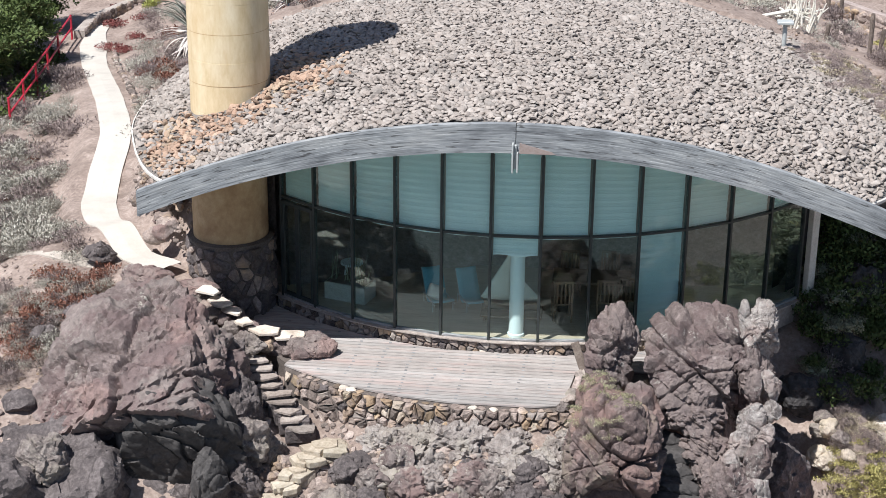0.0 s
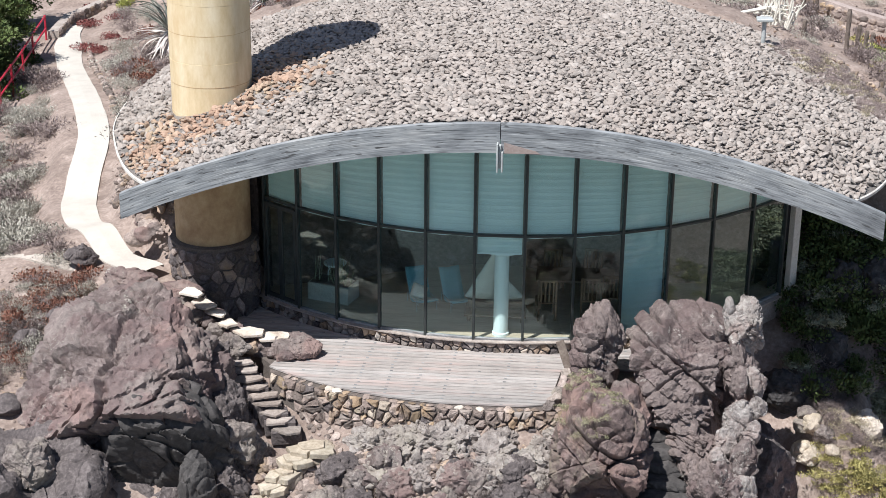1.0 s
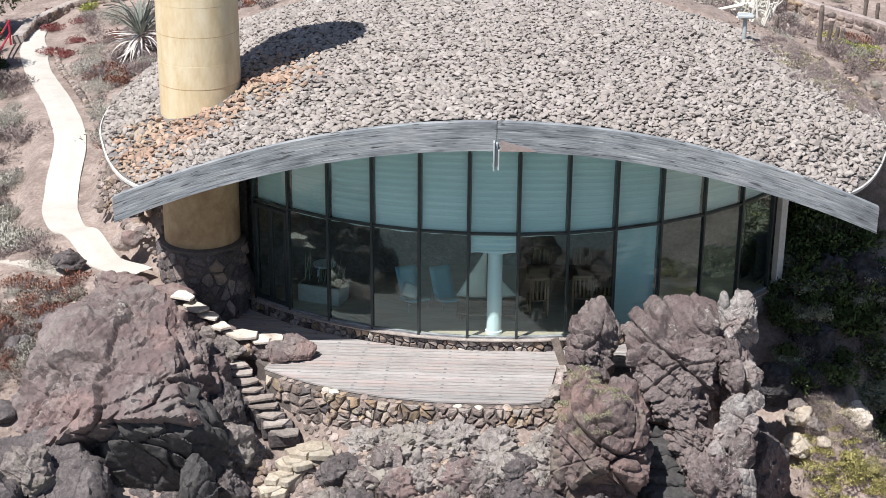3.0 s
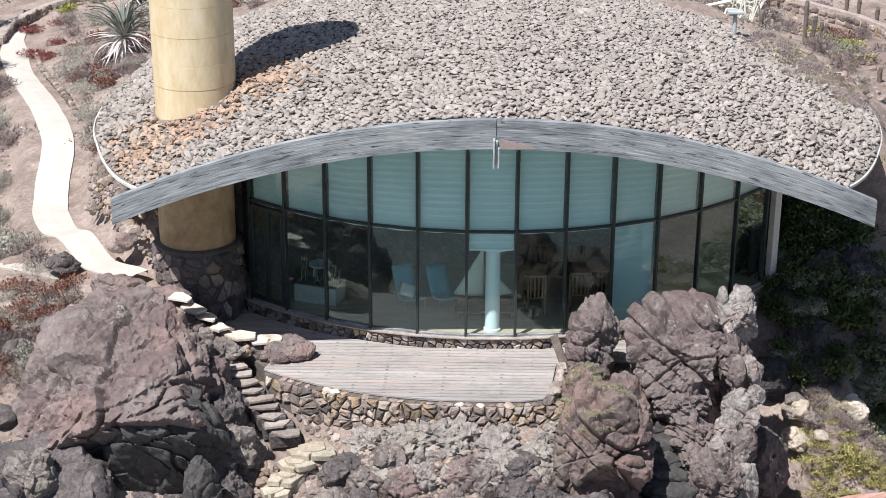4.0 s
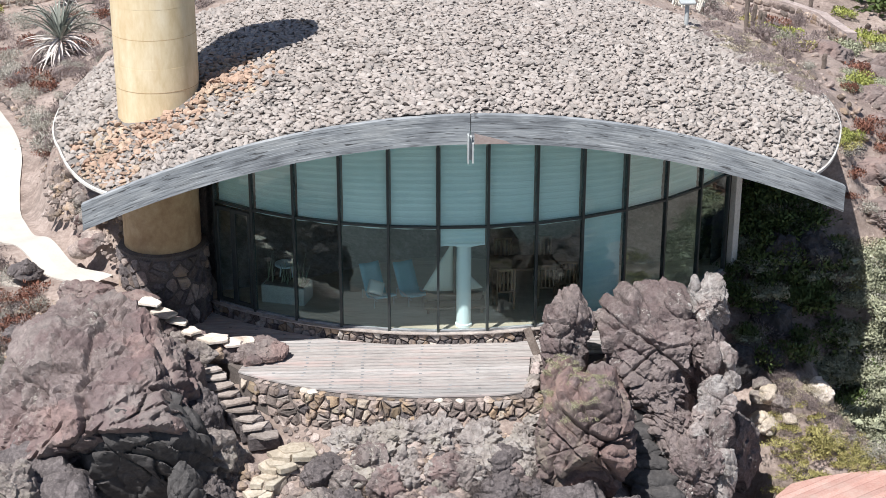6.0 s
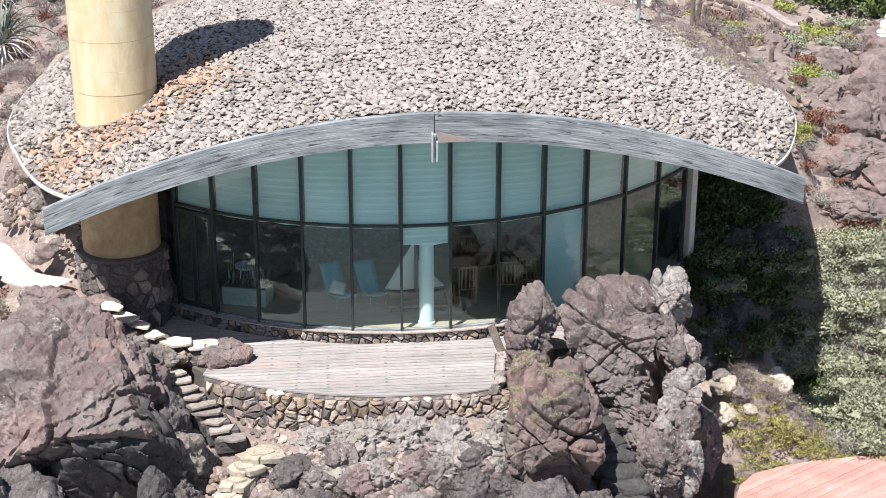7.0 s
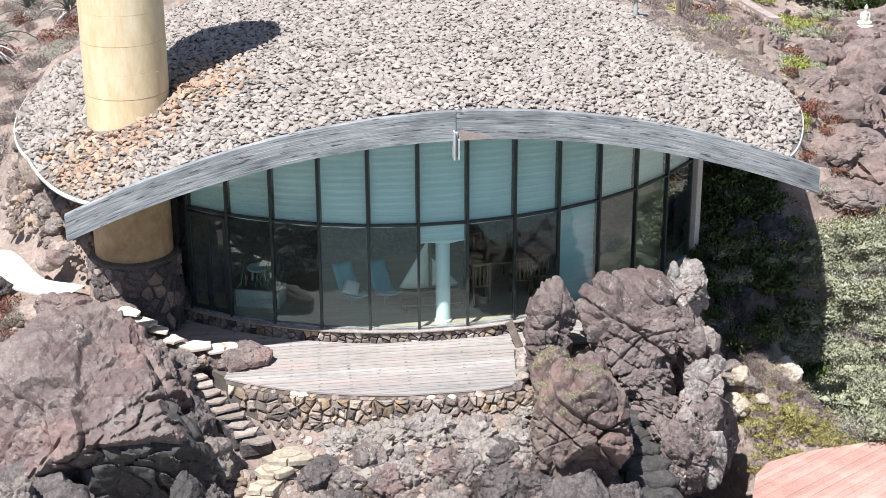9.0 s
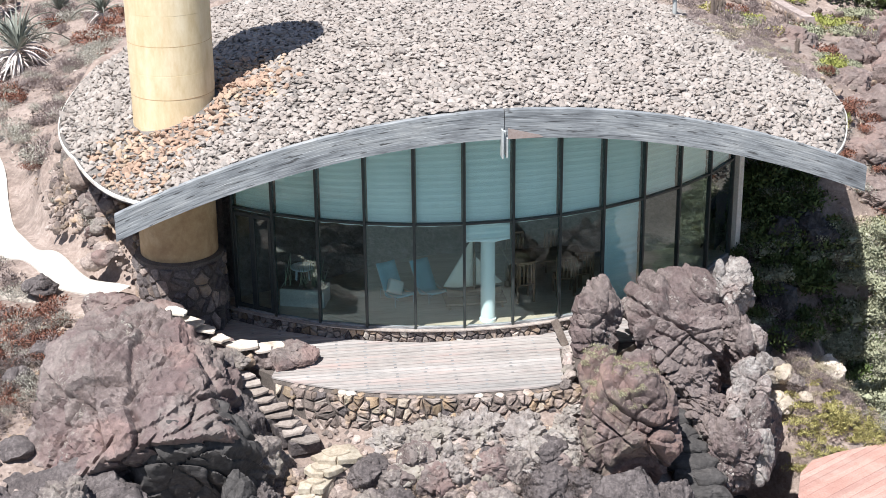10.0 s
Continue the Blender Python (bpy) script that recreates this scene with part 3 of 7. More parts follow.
under = (np.hypot(GX - ROOF_C[0], GY - ROOF_C[1]) < ROOF_R - 0.3) & (GY > -1.0) & (GY < stone_end(GX) - 0.2)
near_path = np.full(GX.shape, 9.0)
for a, b in zip(PATH_LINE + RED_LINE, PATH_LINE[1:] + RED_LINE[1:]):
    a, b = np.array(a), np.array(b)
    if np.hypot(*(b - a)) < 8:
        u = np.clip(((GX - a[0]) * (b - a)[0] + (GY - a[1]) * (b - a)[1]) / ((b - a) @ (b - a)), 0, 1)
        near_path = np.minimum(near_path, np.hypot(GX - a[0] - u * (b - a)[0], GY - a[1] - u * (b - a)[1]))
calm = np.clip((near_path - 1.0) / 0.9, 0, 1)
nearest, level = np.full(GX.shape, 9.0), GZ.copy()
for a, b in zip(PATH_LINE, PATH_LINE[1:]):
    for u in np.linspace(0, 1, 14):
        px, py = a[0] + u * (b[0] - a[0]), a[1] + u * (b[1] - a[1])
        dd = np.hypot(GX - px, GY - py)
        level = np.where(dd < nearest, gz(px, py), level)
        nearest = np.minimum(nearest, dd)
flat = np.clip((1.25 - nearest) / 0.55, 0, 1)
GZ = GZ * (1 - flat) + level * flat
GZ = GZ + np.where(under, -0.25, 0.17 * relief * calm)
below_deck = (GX > -5.4) & (GX < 3.6) & (GY > -2.62 + 0.066 * (GX - 0.3) ** 2) & (GY < 2.4)
GZ = np.where(below_deck, np.minimum(GZ, -0.75), GZ)
verts = np.c_[GX.ravel(), GY.ravel(), GZ.ravel()]
w = len(gx)
faces = [(j * w + i, j * w + i + 1, (j + 1) * w + i + 1, (j + 1) * w + i) for j in range(len(gy) - 1) for i in range(w - 1)]
ground = tagged(new("ground", mesh_of("ground", verts, faces, SOIL, True)), "dry stony reddish soil falling towards the rocks", "ground", kind="structure")


# unseen sheet added so the panes reflect an even surface
sea = tagged(new("water", mesh_of("water", [(-1500, -1500, -6.6), (1500, -1500, -6.6), (1500, -9.0, -6.6), (-1500, -9.0, -6.6)], [(0, 1, 2, 3)], REFLECTED_SEA)), "unseen sea sheet added below the slope for the panes to reflect", "sea", kind="structure")


def ribbon(name, line, widths, material, lift, label, category, thick=0.10):
    """A path laid over the land along a smooth line."""
    pts = [Vector((*p, 0)) for p in line]
    dense, wide = [], []
    for k in range(len(pts) - 1):
        a, b, c, d = pts[max(k - 1, 0)], pts[k], pts[k + 1], pts[min(k + 2, len(pts) - 1)]
        for s in np.linspace(0, 1, 10, endpoint=False):
            dense.append(0.5 * (2 * b + (c - a) * s + (2 * a - 5 * b + 4 * c - d) * s * s + (3 * b - a - 3 * c + d) * s ** 3))
            wide.append(widths[k] * (1 - s) + widths[k + 1] * s)
    dense.append(pts[-1])
    wide.append(widths[-1])
    rows = []
    for k, p in enumerate(dense):
        t = (dense[min(k + 1, len(dense) - 1)] - dense[max(k - 1, 0)]).normalized()
        n = Vector((-t.y, t.x, 0))
        h = gz(p.x, p.y) + lift
        row = []
        for s in np.linspace(-1, 1, 9):
            q = p + n * (s * wide[k] / 2 * (1 + 0.05 * noise.noise(Vector((p.x * 0.8, p.y * 0.8, s)))))
            row.append((q.x, q.y, h - 0.02 * abs(s)))
        lo = [(row[0][0], row[0][1], h - thick)], [(row[-1][0], row[-1][1], h - thick)]
        rows.append(lo[0] + row + lo[1])
    v, f = sheet(rows)
    return tagged(new(name, mesh_of(name, v, f, material, False)), label, category, kind="structure")


path = ribbon("gravel_path", PATH_LINE, [0.75, 0.8, 0.8, 0.85, 0.9, 0.9, 0.88, 0.88, 0.88, 0.85, 0.85, 0.85, 1.0, 0.7, 0.45], GRAVEL, 0.06, "white gravel footpath winding past the round house", "path")
sand_track = ribbon("sand_track", [(-13.5, 4.2), (-11.6, 3.05), (-10.4, 2.2), (-9.5, 1.9), (-8.7, 1.85)], [0.6, 0.7, 0.65, 0.6, 0.4], SAND, 0.05, "pale sandy track joining the footpath", "path")

# red boarded terrace below the rocks
terrace = tagged(new("lower_terrace"), "faded red diagonal boarded terrace below the slope", "terrace", kind="structure")
EDGE = [(6.7, -4.6), (7.05, -2.5), (7.45, -1.5), (7.9, -1.0), (8.6, -0.72), (9.6, -0.5), (10.6, -0.42), (11.2, -0.5), (11.9, -1.1), (12.6, -2.4), (12.9, -4.6)]


def clip(poly, nx, ny, d):
    """The part of a convex outline where nx * x + ny * y <= d."""
    res = []
    for (x0, y0), (x1, y1) in zip(poly, poly[1:] + poly[:1]):
        s0, s1 = x0 * nx + y0 * ny - d, x1 * nx + y1 * ny - d
        if s0 <= 0:
            res.append((x0, y0))
        if s0 * s1 < 0:
            q = s0 / (s0 - s1)
            res.append((x0 + q * (x1 - x0), y0 + q * (y1 - y0)))
    return res


rnd = random.Random(6)
nx, ny = math.sin(radians(32)), -math.cos(radians(32))
d = 3.0
while d < 12.5:
    strip = clip(clip(EDGE, nx, ny, d + 0.161), -nx, -ny, -d)
    if len(strip) > 2:
        part("board", slab_of(strip, -3.62, -3.50 + rnd.uniform(-0.004, 0.004)), RED_PAVING, terrace)
    d += 0.165

# roof shell
bm = bmesh.new()
n = 96
rings = []
for r in np.linspace(0, 1, 26):
    ring = []
    for k in range(n):
        a = 2 * math.pi * k / n
        x, y = ROOF_C[0] + rim_r(a) * r * math.cos(a), max(ROOF_C[1] + rim_r(a) * r * math.sin(a), BEAM_Y + 0.16)
        ring.append((x, y, roof_z(x, y)))
    rings.append(ring)
top = [[bm.verts.new(p) for p in ring] for ring in rings[1:]]
mid = bm.verts.new(rings[0][0])
low = [[bm.verts.new((x, y, z - 0.32 + 0.22 * max(0, k - 20) / 4)) for x, y, z in ring] for k, ring in enumerate(rings[1:])]
mid_low = bm.verts.new((rings[0][0][0], rings[0][0][1], rings[0][0][2] - 0.32))
for k in range(n):
    j = (k + 1) % n
    bm.faces.new((mid, top[0][k], top[0][j]))
    bm.faces.new((mid_low, low[0][j], low[0][k]))
    for a, b in zip(range(24), range(1, 25)):
        bm.faces.new((top[a][k], top[b][k], top[b][j], top[a][j]))
        bm.faces.new((low[a][j], low[b][j], low[b][k], low[a][k]))
    bm.faces.new((top[-1][k], low[-1][k], low[-1][j], top[-1][j]))
bmesh.ops.remove_doubles(bm, verts=bm.verts, dist=0.002)
roof = part("roof", bm, ROOF_BED, smooth=False)
tagged(roof, "low domed roof bedded with loose grey stones", "roof", kind="structure")

# pale metal rim along both free sides of the roof
for a0, a1 in ((136, 223.5), (-43.5, 28)):
    for off, wide, high in ((0.01, 0.03, 0.03), (-0.10, 0.022, 0.04)):
        rows = []
        for a in np.linspace(radians(a0), radians(a1), 40):
            ci, si = math.cos(a), math.sin(a)
            row = []
            for r, dz in ((rim_r(a) + off, -0.045), (rim_r(a) + off + wide, -0.045), (rim_r(a) + off + wide, high - 0.02), (rim_r(a) + off, high), (rim_r(a) + off, -0.045)):
                x, y = ROOF_C[0] + r * ci, ROOF_C[1] + r * si
                row.append((x, y, roof_z(ROOF_C[0] + rim_r(a) * ci, ROOF_C[1] + rim_r(a) * si) + dz))
            rows.append(row)
        v, f = sheet(rows)
        part("roof_rim", mesh_of("roof_rim", v, f, WHITE_RIM), None, roof, "pale weathered metal rim")

# ceiling under the shell
bm = bmesh.new()
rows = []
for y in np.linspace(BEAM_Y + 0.2, 9.4, 50):
    half = math.sqrt(max((ROOF_R - 0.25) ** 2 - (y - ROOF_C[1]) ** 2, 0.01))
    rows.append([(x, y, roof_z(x, y) - 0.37 - 0.02 * (round(y * 5) % 2)) for x in np.linspace(ROOF_C[0] - half, ROOF_C[0] + half, 40)])
v, f = sheet(rows)
ceiling = tagged(new("ceiling", mesh_of("ceiling", v, f, PALE_WOOD)), "planked wooden ceiling under the dome", "ceiling", kind="structure")

# fascia beam: two curved timbers with a joint and a bracket
beam = thing("fascia_beam", "weathered grey curved laminated timber beam under the roof edge", "beam")
for side, (xa, xb) in enumerate(((-7.27, 0.57), (0.585, 8.29))):
    rows = []
    for x in np.linspace(xa, xb, 90):
        zt = beam_z(x)
        zb = zt - 0.61 + 0.007 * abs(x - 0.68)
        row = []
        lam = 9
        for k in range(lam + 1):
            z = zt + (zb - zt) * k / lam
            jit = 0.007 * noise.noise(Vector((x * 0.7, k * 5.3 + side * 31, 2))) + 0.006 * noise.noise(Vector((x * 4, k * 3.3, 7)))
            row.append((x, BEAM_Y + jit, z - 0.002))
            if 0 < k < lam:
                row[-1] = (x, BEAM_Y + jit, z + 0.005)
                row.append((x, BEAM_Y + jit + 0.0025, z))
                row.append((x, BEAM_Y + 0.007 * noise.noise(Vector((x * 0.7, (k + 1) * 5.3 + side * 31, 2))), z - 0.005))
        back = BEAM_Y + 0.15
        row = [(x, back, zt)] + row + [(x, back, zb), (x, back, zt)]
        rows.append(row)
    v, f = sheet(rows)
    w = len(rows[0])
    f += [tuple(range(w - 1))[::-1], tuple(range((len(rows) - 1) * w, len(rows) * w - 1))]
    me = mesh_of("timber", v, f, BEAM_WOOD)
    uv = me.uv_layers.new(name="grain")
    for loop in me.loops:
        q = me.vertices[loop.vertex_index].co
        uv.data[loop.index].uv = (q.x + 20 * side, beam_z(q.x) - q.z + 0.3 * (q.y - BEAM_Y))
    part("timber", me, None, beam)
bm = bmesh.new()
box(bm, 0.51, 0.545, BEAM_Y - 0.16, BEAM_Y + 0.1, 4.50, 5.10, 0.006)
box(bm, 0.605, 0.64, BEAM_Y - 0.12, BEAM_Y + 0.1, 4.50, 4.92, 0.006)
box(bm, 0.545, 0.605, BEAM_Y - 0.06, BEAM_Y + 0.05, 4.56, 5.06, 0.01)
part("bracket", bm, GALVANISED, beam, "pale weathered hanging bracket")
bm = bmesh.new()
low = [bm.verts.new((x, BEAM_Y - 0.012, z)) for x, z in ((0.655, 5.10), (0.72, 5.08), (1.30, 4.93), (1.38, 4.878), (0.655, 4.872))]
high = [bm.verts.new((v.co.x, BEAM_Y - 0.002, v.co.z)) for v in low]
bm.faces.new(low)
bm.faces.new(high[::-1])
for k in range(5):
    bm.faces.new((low[k], high[k], high[(k + 1) % 5], low[(k + 1) % 5]))
part("rust_plate", bm, FADED_RUST, beam, "faded rust-coloured gusset plate")

# tower
tower = thing("tower", "round yellow ochre concrete tower piercing the stone roof", "tower")
TX, TY = -6.05, 1.95
LX = -6.16


def shaft_rings(z, heights, r0, grow=0.0):
    """Profile of stacked cast rings with a fine joint between them."""
    prof = [(r0 - 0.003, z)]
    for k, h in enumerate(heights):
        r, r_top = r0 + grow * max(0.0, z - 7.9), r0 + grow * max(0.0, h - 7.9)
        prof += [(r, z + 0.004), (r_top + 0.002 * math.sin(h * 7), h - 0.006), (r_top - 0.003, h - 0.004), (r_top - 0.003, h)]
        z = h
    return prof


for name_, prof, cx, material, label in (("shaft", shaft_rings(4.0, [4.55, 5.2, 5.72, 6.35, 7.0, 7.9, 8.8, 9.7, 10.6, 11.65], 0.90, 0.13), TX, RENDER_YELLOW, "cast yellow concrete rings"),
                                         ("lower_shaft", shaft_rings(1.46, [2.25, 3.1, 4.2], 0.865), LX, RENDER_RUST_SHADE, "rust-stained lower concrete rings, darkened partly for roof shade")):
    shaft = part(name_, lathe(prof, 96, (cx, TY)), material, tower, label, smooth=True)
    shaft.data.set_sharp_from_angle(angle=radians(10))
for z_, r_, cx, high in ((2.25, 0.866, LX, 0.010), (5.2, 0.901, TX, 0.006), (6.35, 0.901, TX, 0.008)):
    part("joint", lathe([(r_ - 0.02, z_ - high), (r_ + 0.001, z_ - high), (r_ + 0.001, z_ - 0.001), (r_ - 0.02, z_)], 96, (cx, TY)), RENDER_RUST_SHADE, tower, "thin brown joint")
part("collar", lathe([(0.96, 1.38), (0.99, 1.40), (0.99, 1.45), (0.90, 1.48)], 64, (LX, TY)), MORTAR, tower)
base = part("stone_base", lathe([(1.02, -0.8), (0.98, 1.39)], 48, (LX, TY)), MORTAR, tower, "dark rubble stone base")

# glazing
window = tagged(new("window_1"), "tall curved glass front with dark slim mullions", "window", kind="structure")
TR_Z = 2.44
STEP = 7.46


def on_arc(k, r=GLASS_R):
    a = radians(-2.7 + STEP * k + 0.19 * max(0.0, k - 3) ** 2)
    return Vector((GLASS_C[0] + r * math.sin(a), GLASS_C[1] - r * math.cos(a), 0))


def bar(a, b, wide, deep):
    """A straight bar of rectangular section between two points, its depth across the glass."""
    a, b = Vector(a), Vector(b)
    bm = bmesh.new()
    d = b - a
    box(bm, -wide / 2, wide / 2, -deep / 2, deep / 2, -d.length / 2, d.length / 2, 0.006)
    up = d.normalized()
    mid = (a + b) / 2
    out = Vector((mid.x - GLASS_C[0], mid.y - GLASS_C[1], 0)).normalized()
    side = out.cross(up).normalized()
    out = up.cross(side)
    m = Matrix((side, out, up)).transposed().to_4x4()
    m.translation = mid
    bmesh.ops.transform(bm, matrix=m, verts=bm.verts)
    return bm


def head(p):
    return roof_z(p.x, p.y) - 0.36


for k in range(-5, 8):
    p = on_arc(k)
    part("mullion", bar((p.x, p.y, -0.03), (p.x, p.y, head(p)), 0.055, 0.11), DARK_FRAME, window)
for k in range(-5, 7):
    a, b = on_arc(k), on_arc(k + 1)
    t = (b - a).normalized()
    a2, b2 = a + t * 0.03, b - t * 0.03
    part("transom", bar((a2.x, a2.y, TR_Z), (b2.x, b2.y, TR_Z), 0.055, 0.09), DARK_FRAME, window)
    part("sill_rail", bar((a2.x, a2.y, 0.0), (b2.x, b2.y, 0.0), 0.05, 0.09), GREY_WOOD, window)
    for z0, za, zb in ((0.03, TR_Z - 0.03, TR_Z - 0.03), (TR_Z + 0.03, head(a), head(b))):
        bm = bmesh.new()
        nrm = Vector((t.y, -t.x, 0)) * 0.006
        quad = [(a2, z0), (b2, z0), (b2, zb), (a2, za)]
        fr = [bm.verts.new((q.x + nrm.x, q.y + nrm.y, z)) for q, z in quad]
        bk = [bm.verts.new((q.x - nrm.x, q.y - nrm.y, z)) for q, z in quad]
        bm.faces.new(fr)
        bm.faces.new(bk[::-1])
        for i in range(4):
            bm.faces.new((fr[i], bk[i], bk[(i + 1) % 4], fr[(i + 1) % 4]))
        pane = part("pane", bm, GLASS, window)
        pane.visible_shadow = False

# glazed double door in the bay beside the tower
door = tagged(new("door_1"), "dark framed glazed double door beside the tower", "door", kind="structure")
a, b = on_arc(-5, GLASS_R + 0.03), on_arc(-4, GLASS_R + 0.03)
for u0, u1 in ((0.07, 0.475), (0.525, 0.93)):
    p, q = a.lerp(b, u0), a.lerp(b, u1)
    part("stile", bar((p.x, p.y, 0.04), (p.x, p.y, TR_Z - 0.10), 0.075, 0.06), DARK_FRAME, door)
    part("stile", bar((q.x, q.y, 0.04), (q.x, q.y, TR_Z - 0.10), 0.075, 0.06), DARK_FRAME, door)
    for z in (0.09, TR_Z - 0.13):
        part("rail", bar((p.x, p.y, z), (q.x, q.y, z), 0.09, 0.05), DARK_FRAME, door)

# solid side walls, back wall, floor
def arc_wall(name, a0, a1, r, z0, thick, material, label):
    rows = []
    for a in np.linspace(radians(a0), radians(a1), 24):
        s, c = math.sin(a), -math.cos(a)
        p, q = (GLASS_C[0] + r * s, GLASS_C[1] + r * c), (GLASS_C[0] + (r - thick) * s, GLASS_C[1] + (r - thick) * c)
        rows.append([(*p, z0), (*p, roof_z(*p) - 0.34), (*q, roof_z(*q) - 0.34), (*q, z0), (*p, z0)])
    v, f = sheet(rows)
    return tagged(new(name, mesh_of(name, v, f, material)), label, "wall", kind="structure")


# the east wall's black is shade put into its colour
arc_wall("wall_east", 53.5, 112, 7.9, -2.5, 0.35, SHADE_WALL, "rough rock wall coloured black for the shade under the eaves")
arc_wall("wall_west", -112, -42.6, 8.2, -1.0, 0.35, ROCK_DARK, "dark rough rock wall beside the tower")
tagged(part("wall_north", boxed(-7.2, 8.0, 7.6, 8.0, -0.6, 4.2), PLASTER), "plain plastered rear wall of the room", "wall", kind="structure")
outline = [(GLASS_C[0] + 8.26 * math.sin(a), GLASS_C[1] - 8.26 * math.cos(a)) for a in np.linspace(radians(-92), radians(92), 60)]
floor = tagged(part("floor", slab_of(outline, -0.45, -0.045), FLOOR_WOOD), "brown wooden boarded floor inside the glass front", "floor", kind="structure")

# kerb of rubble under the glass
kerb = tagged(new("kerb_wall", None), "low rubble stone kerb under the glass front", "wall", kind="structure")
rows = []
for a in np.linspace(radians(-41), radians(52), 60):
    s, c = math.sin(a), -math.cos(a)
    rows.append([(GLASS_C[0] + r * s, GLASS_C[1] + r * c, z) for r, z in ((8.33, -0.6), (8.33, -0.05), (8.45, -0.045), (8.45, -0.02), (8.2, -0.02), (8.2, -0.6))])
v, f = sheet(rows)
part("kerb_core", mesh_of("kerb_core", v, f, STEP_STONE), None, kerb)

# ---- boulders ----
def blob(bm, centre, radii, seed, planes=(), level=5, turn=0.0, extra=15, amp=0.13, spread=(0.64, 0.95), block=1.1, tilt=0.35, crack=0.6, carve=(), strike=None, gap=0.5, rough=1.0, pits=0.0):
    """One craggy rock body: an ellipsoid cut by planes, broken into blocks, roughened at several scales."""
    rnd = random.Random(seed)
    cuts = []
    for _ in range(extra):
        d = Vector((rnd.gauss(0, 1), rnd.gauss(0, 1), rnd.gauss(0, 0.8))).normalized()
        cuts.append((d, rnd.uniform(*spread)))
    c = Vector(centre)
    spin = Matrix.Rotation(radians(turn), 3, "Z")
    flat_cuts = []
    for nrm, p in planes:
        nrm = Vector(nrm).normalized()
        flat_cuts.append((nrm, nrm.dot(Vector(p) - c)))
    made = bmesh.ops.create_icosphere(bm, subdivisions=level, radius=1)["verts"]
    off = Vector((seed * 7.13, seed * 3.31, seed * 1.7))
    size = min(1.5, min(radii))
    joints = []
    for k in range(3):
        d = Vector((rnd.gauss(0, 1), rnd.gauss(0, 1), rnd.gauss(0, 1))).normalized()
        if strike and k == 0:
            d = Vector(strike).normalized()
        joints.append((d, gap * max(size, 0.4) ** 0.7 * (1.0, 1.7, 1.3)[k]))
    for v in made:
        d = v.co.normalized()
        r = min([1.0] + [h / n.dot(d) for n, h in cuts if n.dot(d) > 0.15])
        q = spin @ Vector((d.x * radii[0] * r, d.y * radii[1] * r, d.z * radii[2] * r))
        e = q.normalized()
        ln = q.length
        for nrm, h in flat_cuts:
            nd = nrm.dot(e)
            if nd > 0.05:
                ln = min(ln, h / nd)
        for p, r in carve:
            p = Vector(p) - c
            b = e.dot(p)
            disc = b * b - p.length_squared + r * r
            if b > 0 and disc > 0 and ln > b - math.sqrt(disc):
                ln = max(0.3, b - math.sqrt(disc))
        q = e * ln
        w = q + c + off
        bent = w + noise.noise_vector(w * 0.9) * 0.12 + noise.noise_vector(w * 3.7) * 0.035
        s = Vector((bent.x, bent.y, bent.z + tilt * bent.x)) * block / max(size, 0.5)
        dist, pts = noise.voronoi(s, distance_metric="DISTANCE", exponent=2.5)
        lift = noise.cell(pts[0] * 13.7) * min(1.0, (dist[1] - dist[0]) / 0.05)
        groove = -max(0.0, 1 - (dist[1] - dist[0]) / 0.05)
        steps = cleft = 0.0
        for k, (nrm, gap) in enumerate(joints):
            u = bent.dot(nrm) / gap + 0.35 * noise.noise(w * 0.8 + Vector((0, 0, 9 * k)))
            cell = math.floor(u)
            away = min(u - cell, cell + 1 - u) * gap
            near = cell + (u - cell > 0.5)
            open_ = max(0.0, min(1.0, 0.5 + 2.2 * noise.noise(w * 0.9 + Vector((near * 5.1, k * 3.7, near * 1.9)))))
            cleft -= open_ * max(0.0, 1 - away / (0.03 + 0.02 * size))
            ease = min(1.0, (u - cell) / 0.10)
            ease = ease * ease * (3 - 2 * ease)
            steps += noise.cell(Vector((cell * 3.3 - 2.8, k * 7.7 + 0.5, 0.5))) * (1 - ease) + noise.cell(Vector((cell * 3.3 + 0.5, k * 7.7 + 0.5, 0.5))) * ease
        dist2, pts2 = noise.voronoi(s * 2.9, distance_metric="DISTANCE", exponent=2.5)
        lift2 = noise.cell(pts2[0] * 9.1) * min(1.0, (dist2[1] - dist2[0]) / 0.08) - 0.5 * max(0.0, 1 - (dist2[1] - dist2[0]) / 0.08)
        ridge = 1 - abs(fractal(w * 1.5, 3, 2.3, 0.6)) * 2
        fine = fractal(w * 3.6, 5, 2.2, 0.68)
        push = amp * size * (0.8 * lift + 0.6 * crack * groove + 0.48 * steps + rough * (0.30 * fine + 0.4 * lift2 + 0.35 * ridge) + 0.14 * fine) + 0.085 * crack * size ** 0.5 * cleft
        if pits:
            push -= pits * (0.30 * max(0.0, noise.noise(w * 3.1) - 0.12) + 0.22 * max(0.0, noise.noise(w * 6.7 + off) - 0.15) + 0.10 * max(0.0, noise.noise(w * 13) - 0.1))
        v.co = c + q + e * push
    return bm


def boulder(label, centre, radii, seed, material=None, group="", **more):
    bm = bmesh.new()
    blob(bm, centre, radii, seed, **more)
    ob = part("boulder", bm, material or ROCK, smooth=True)
    ob.data.set_sharp_from_angle(angle=radians(38))
    return tagged(ob, label, "rock", group)


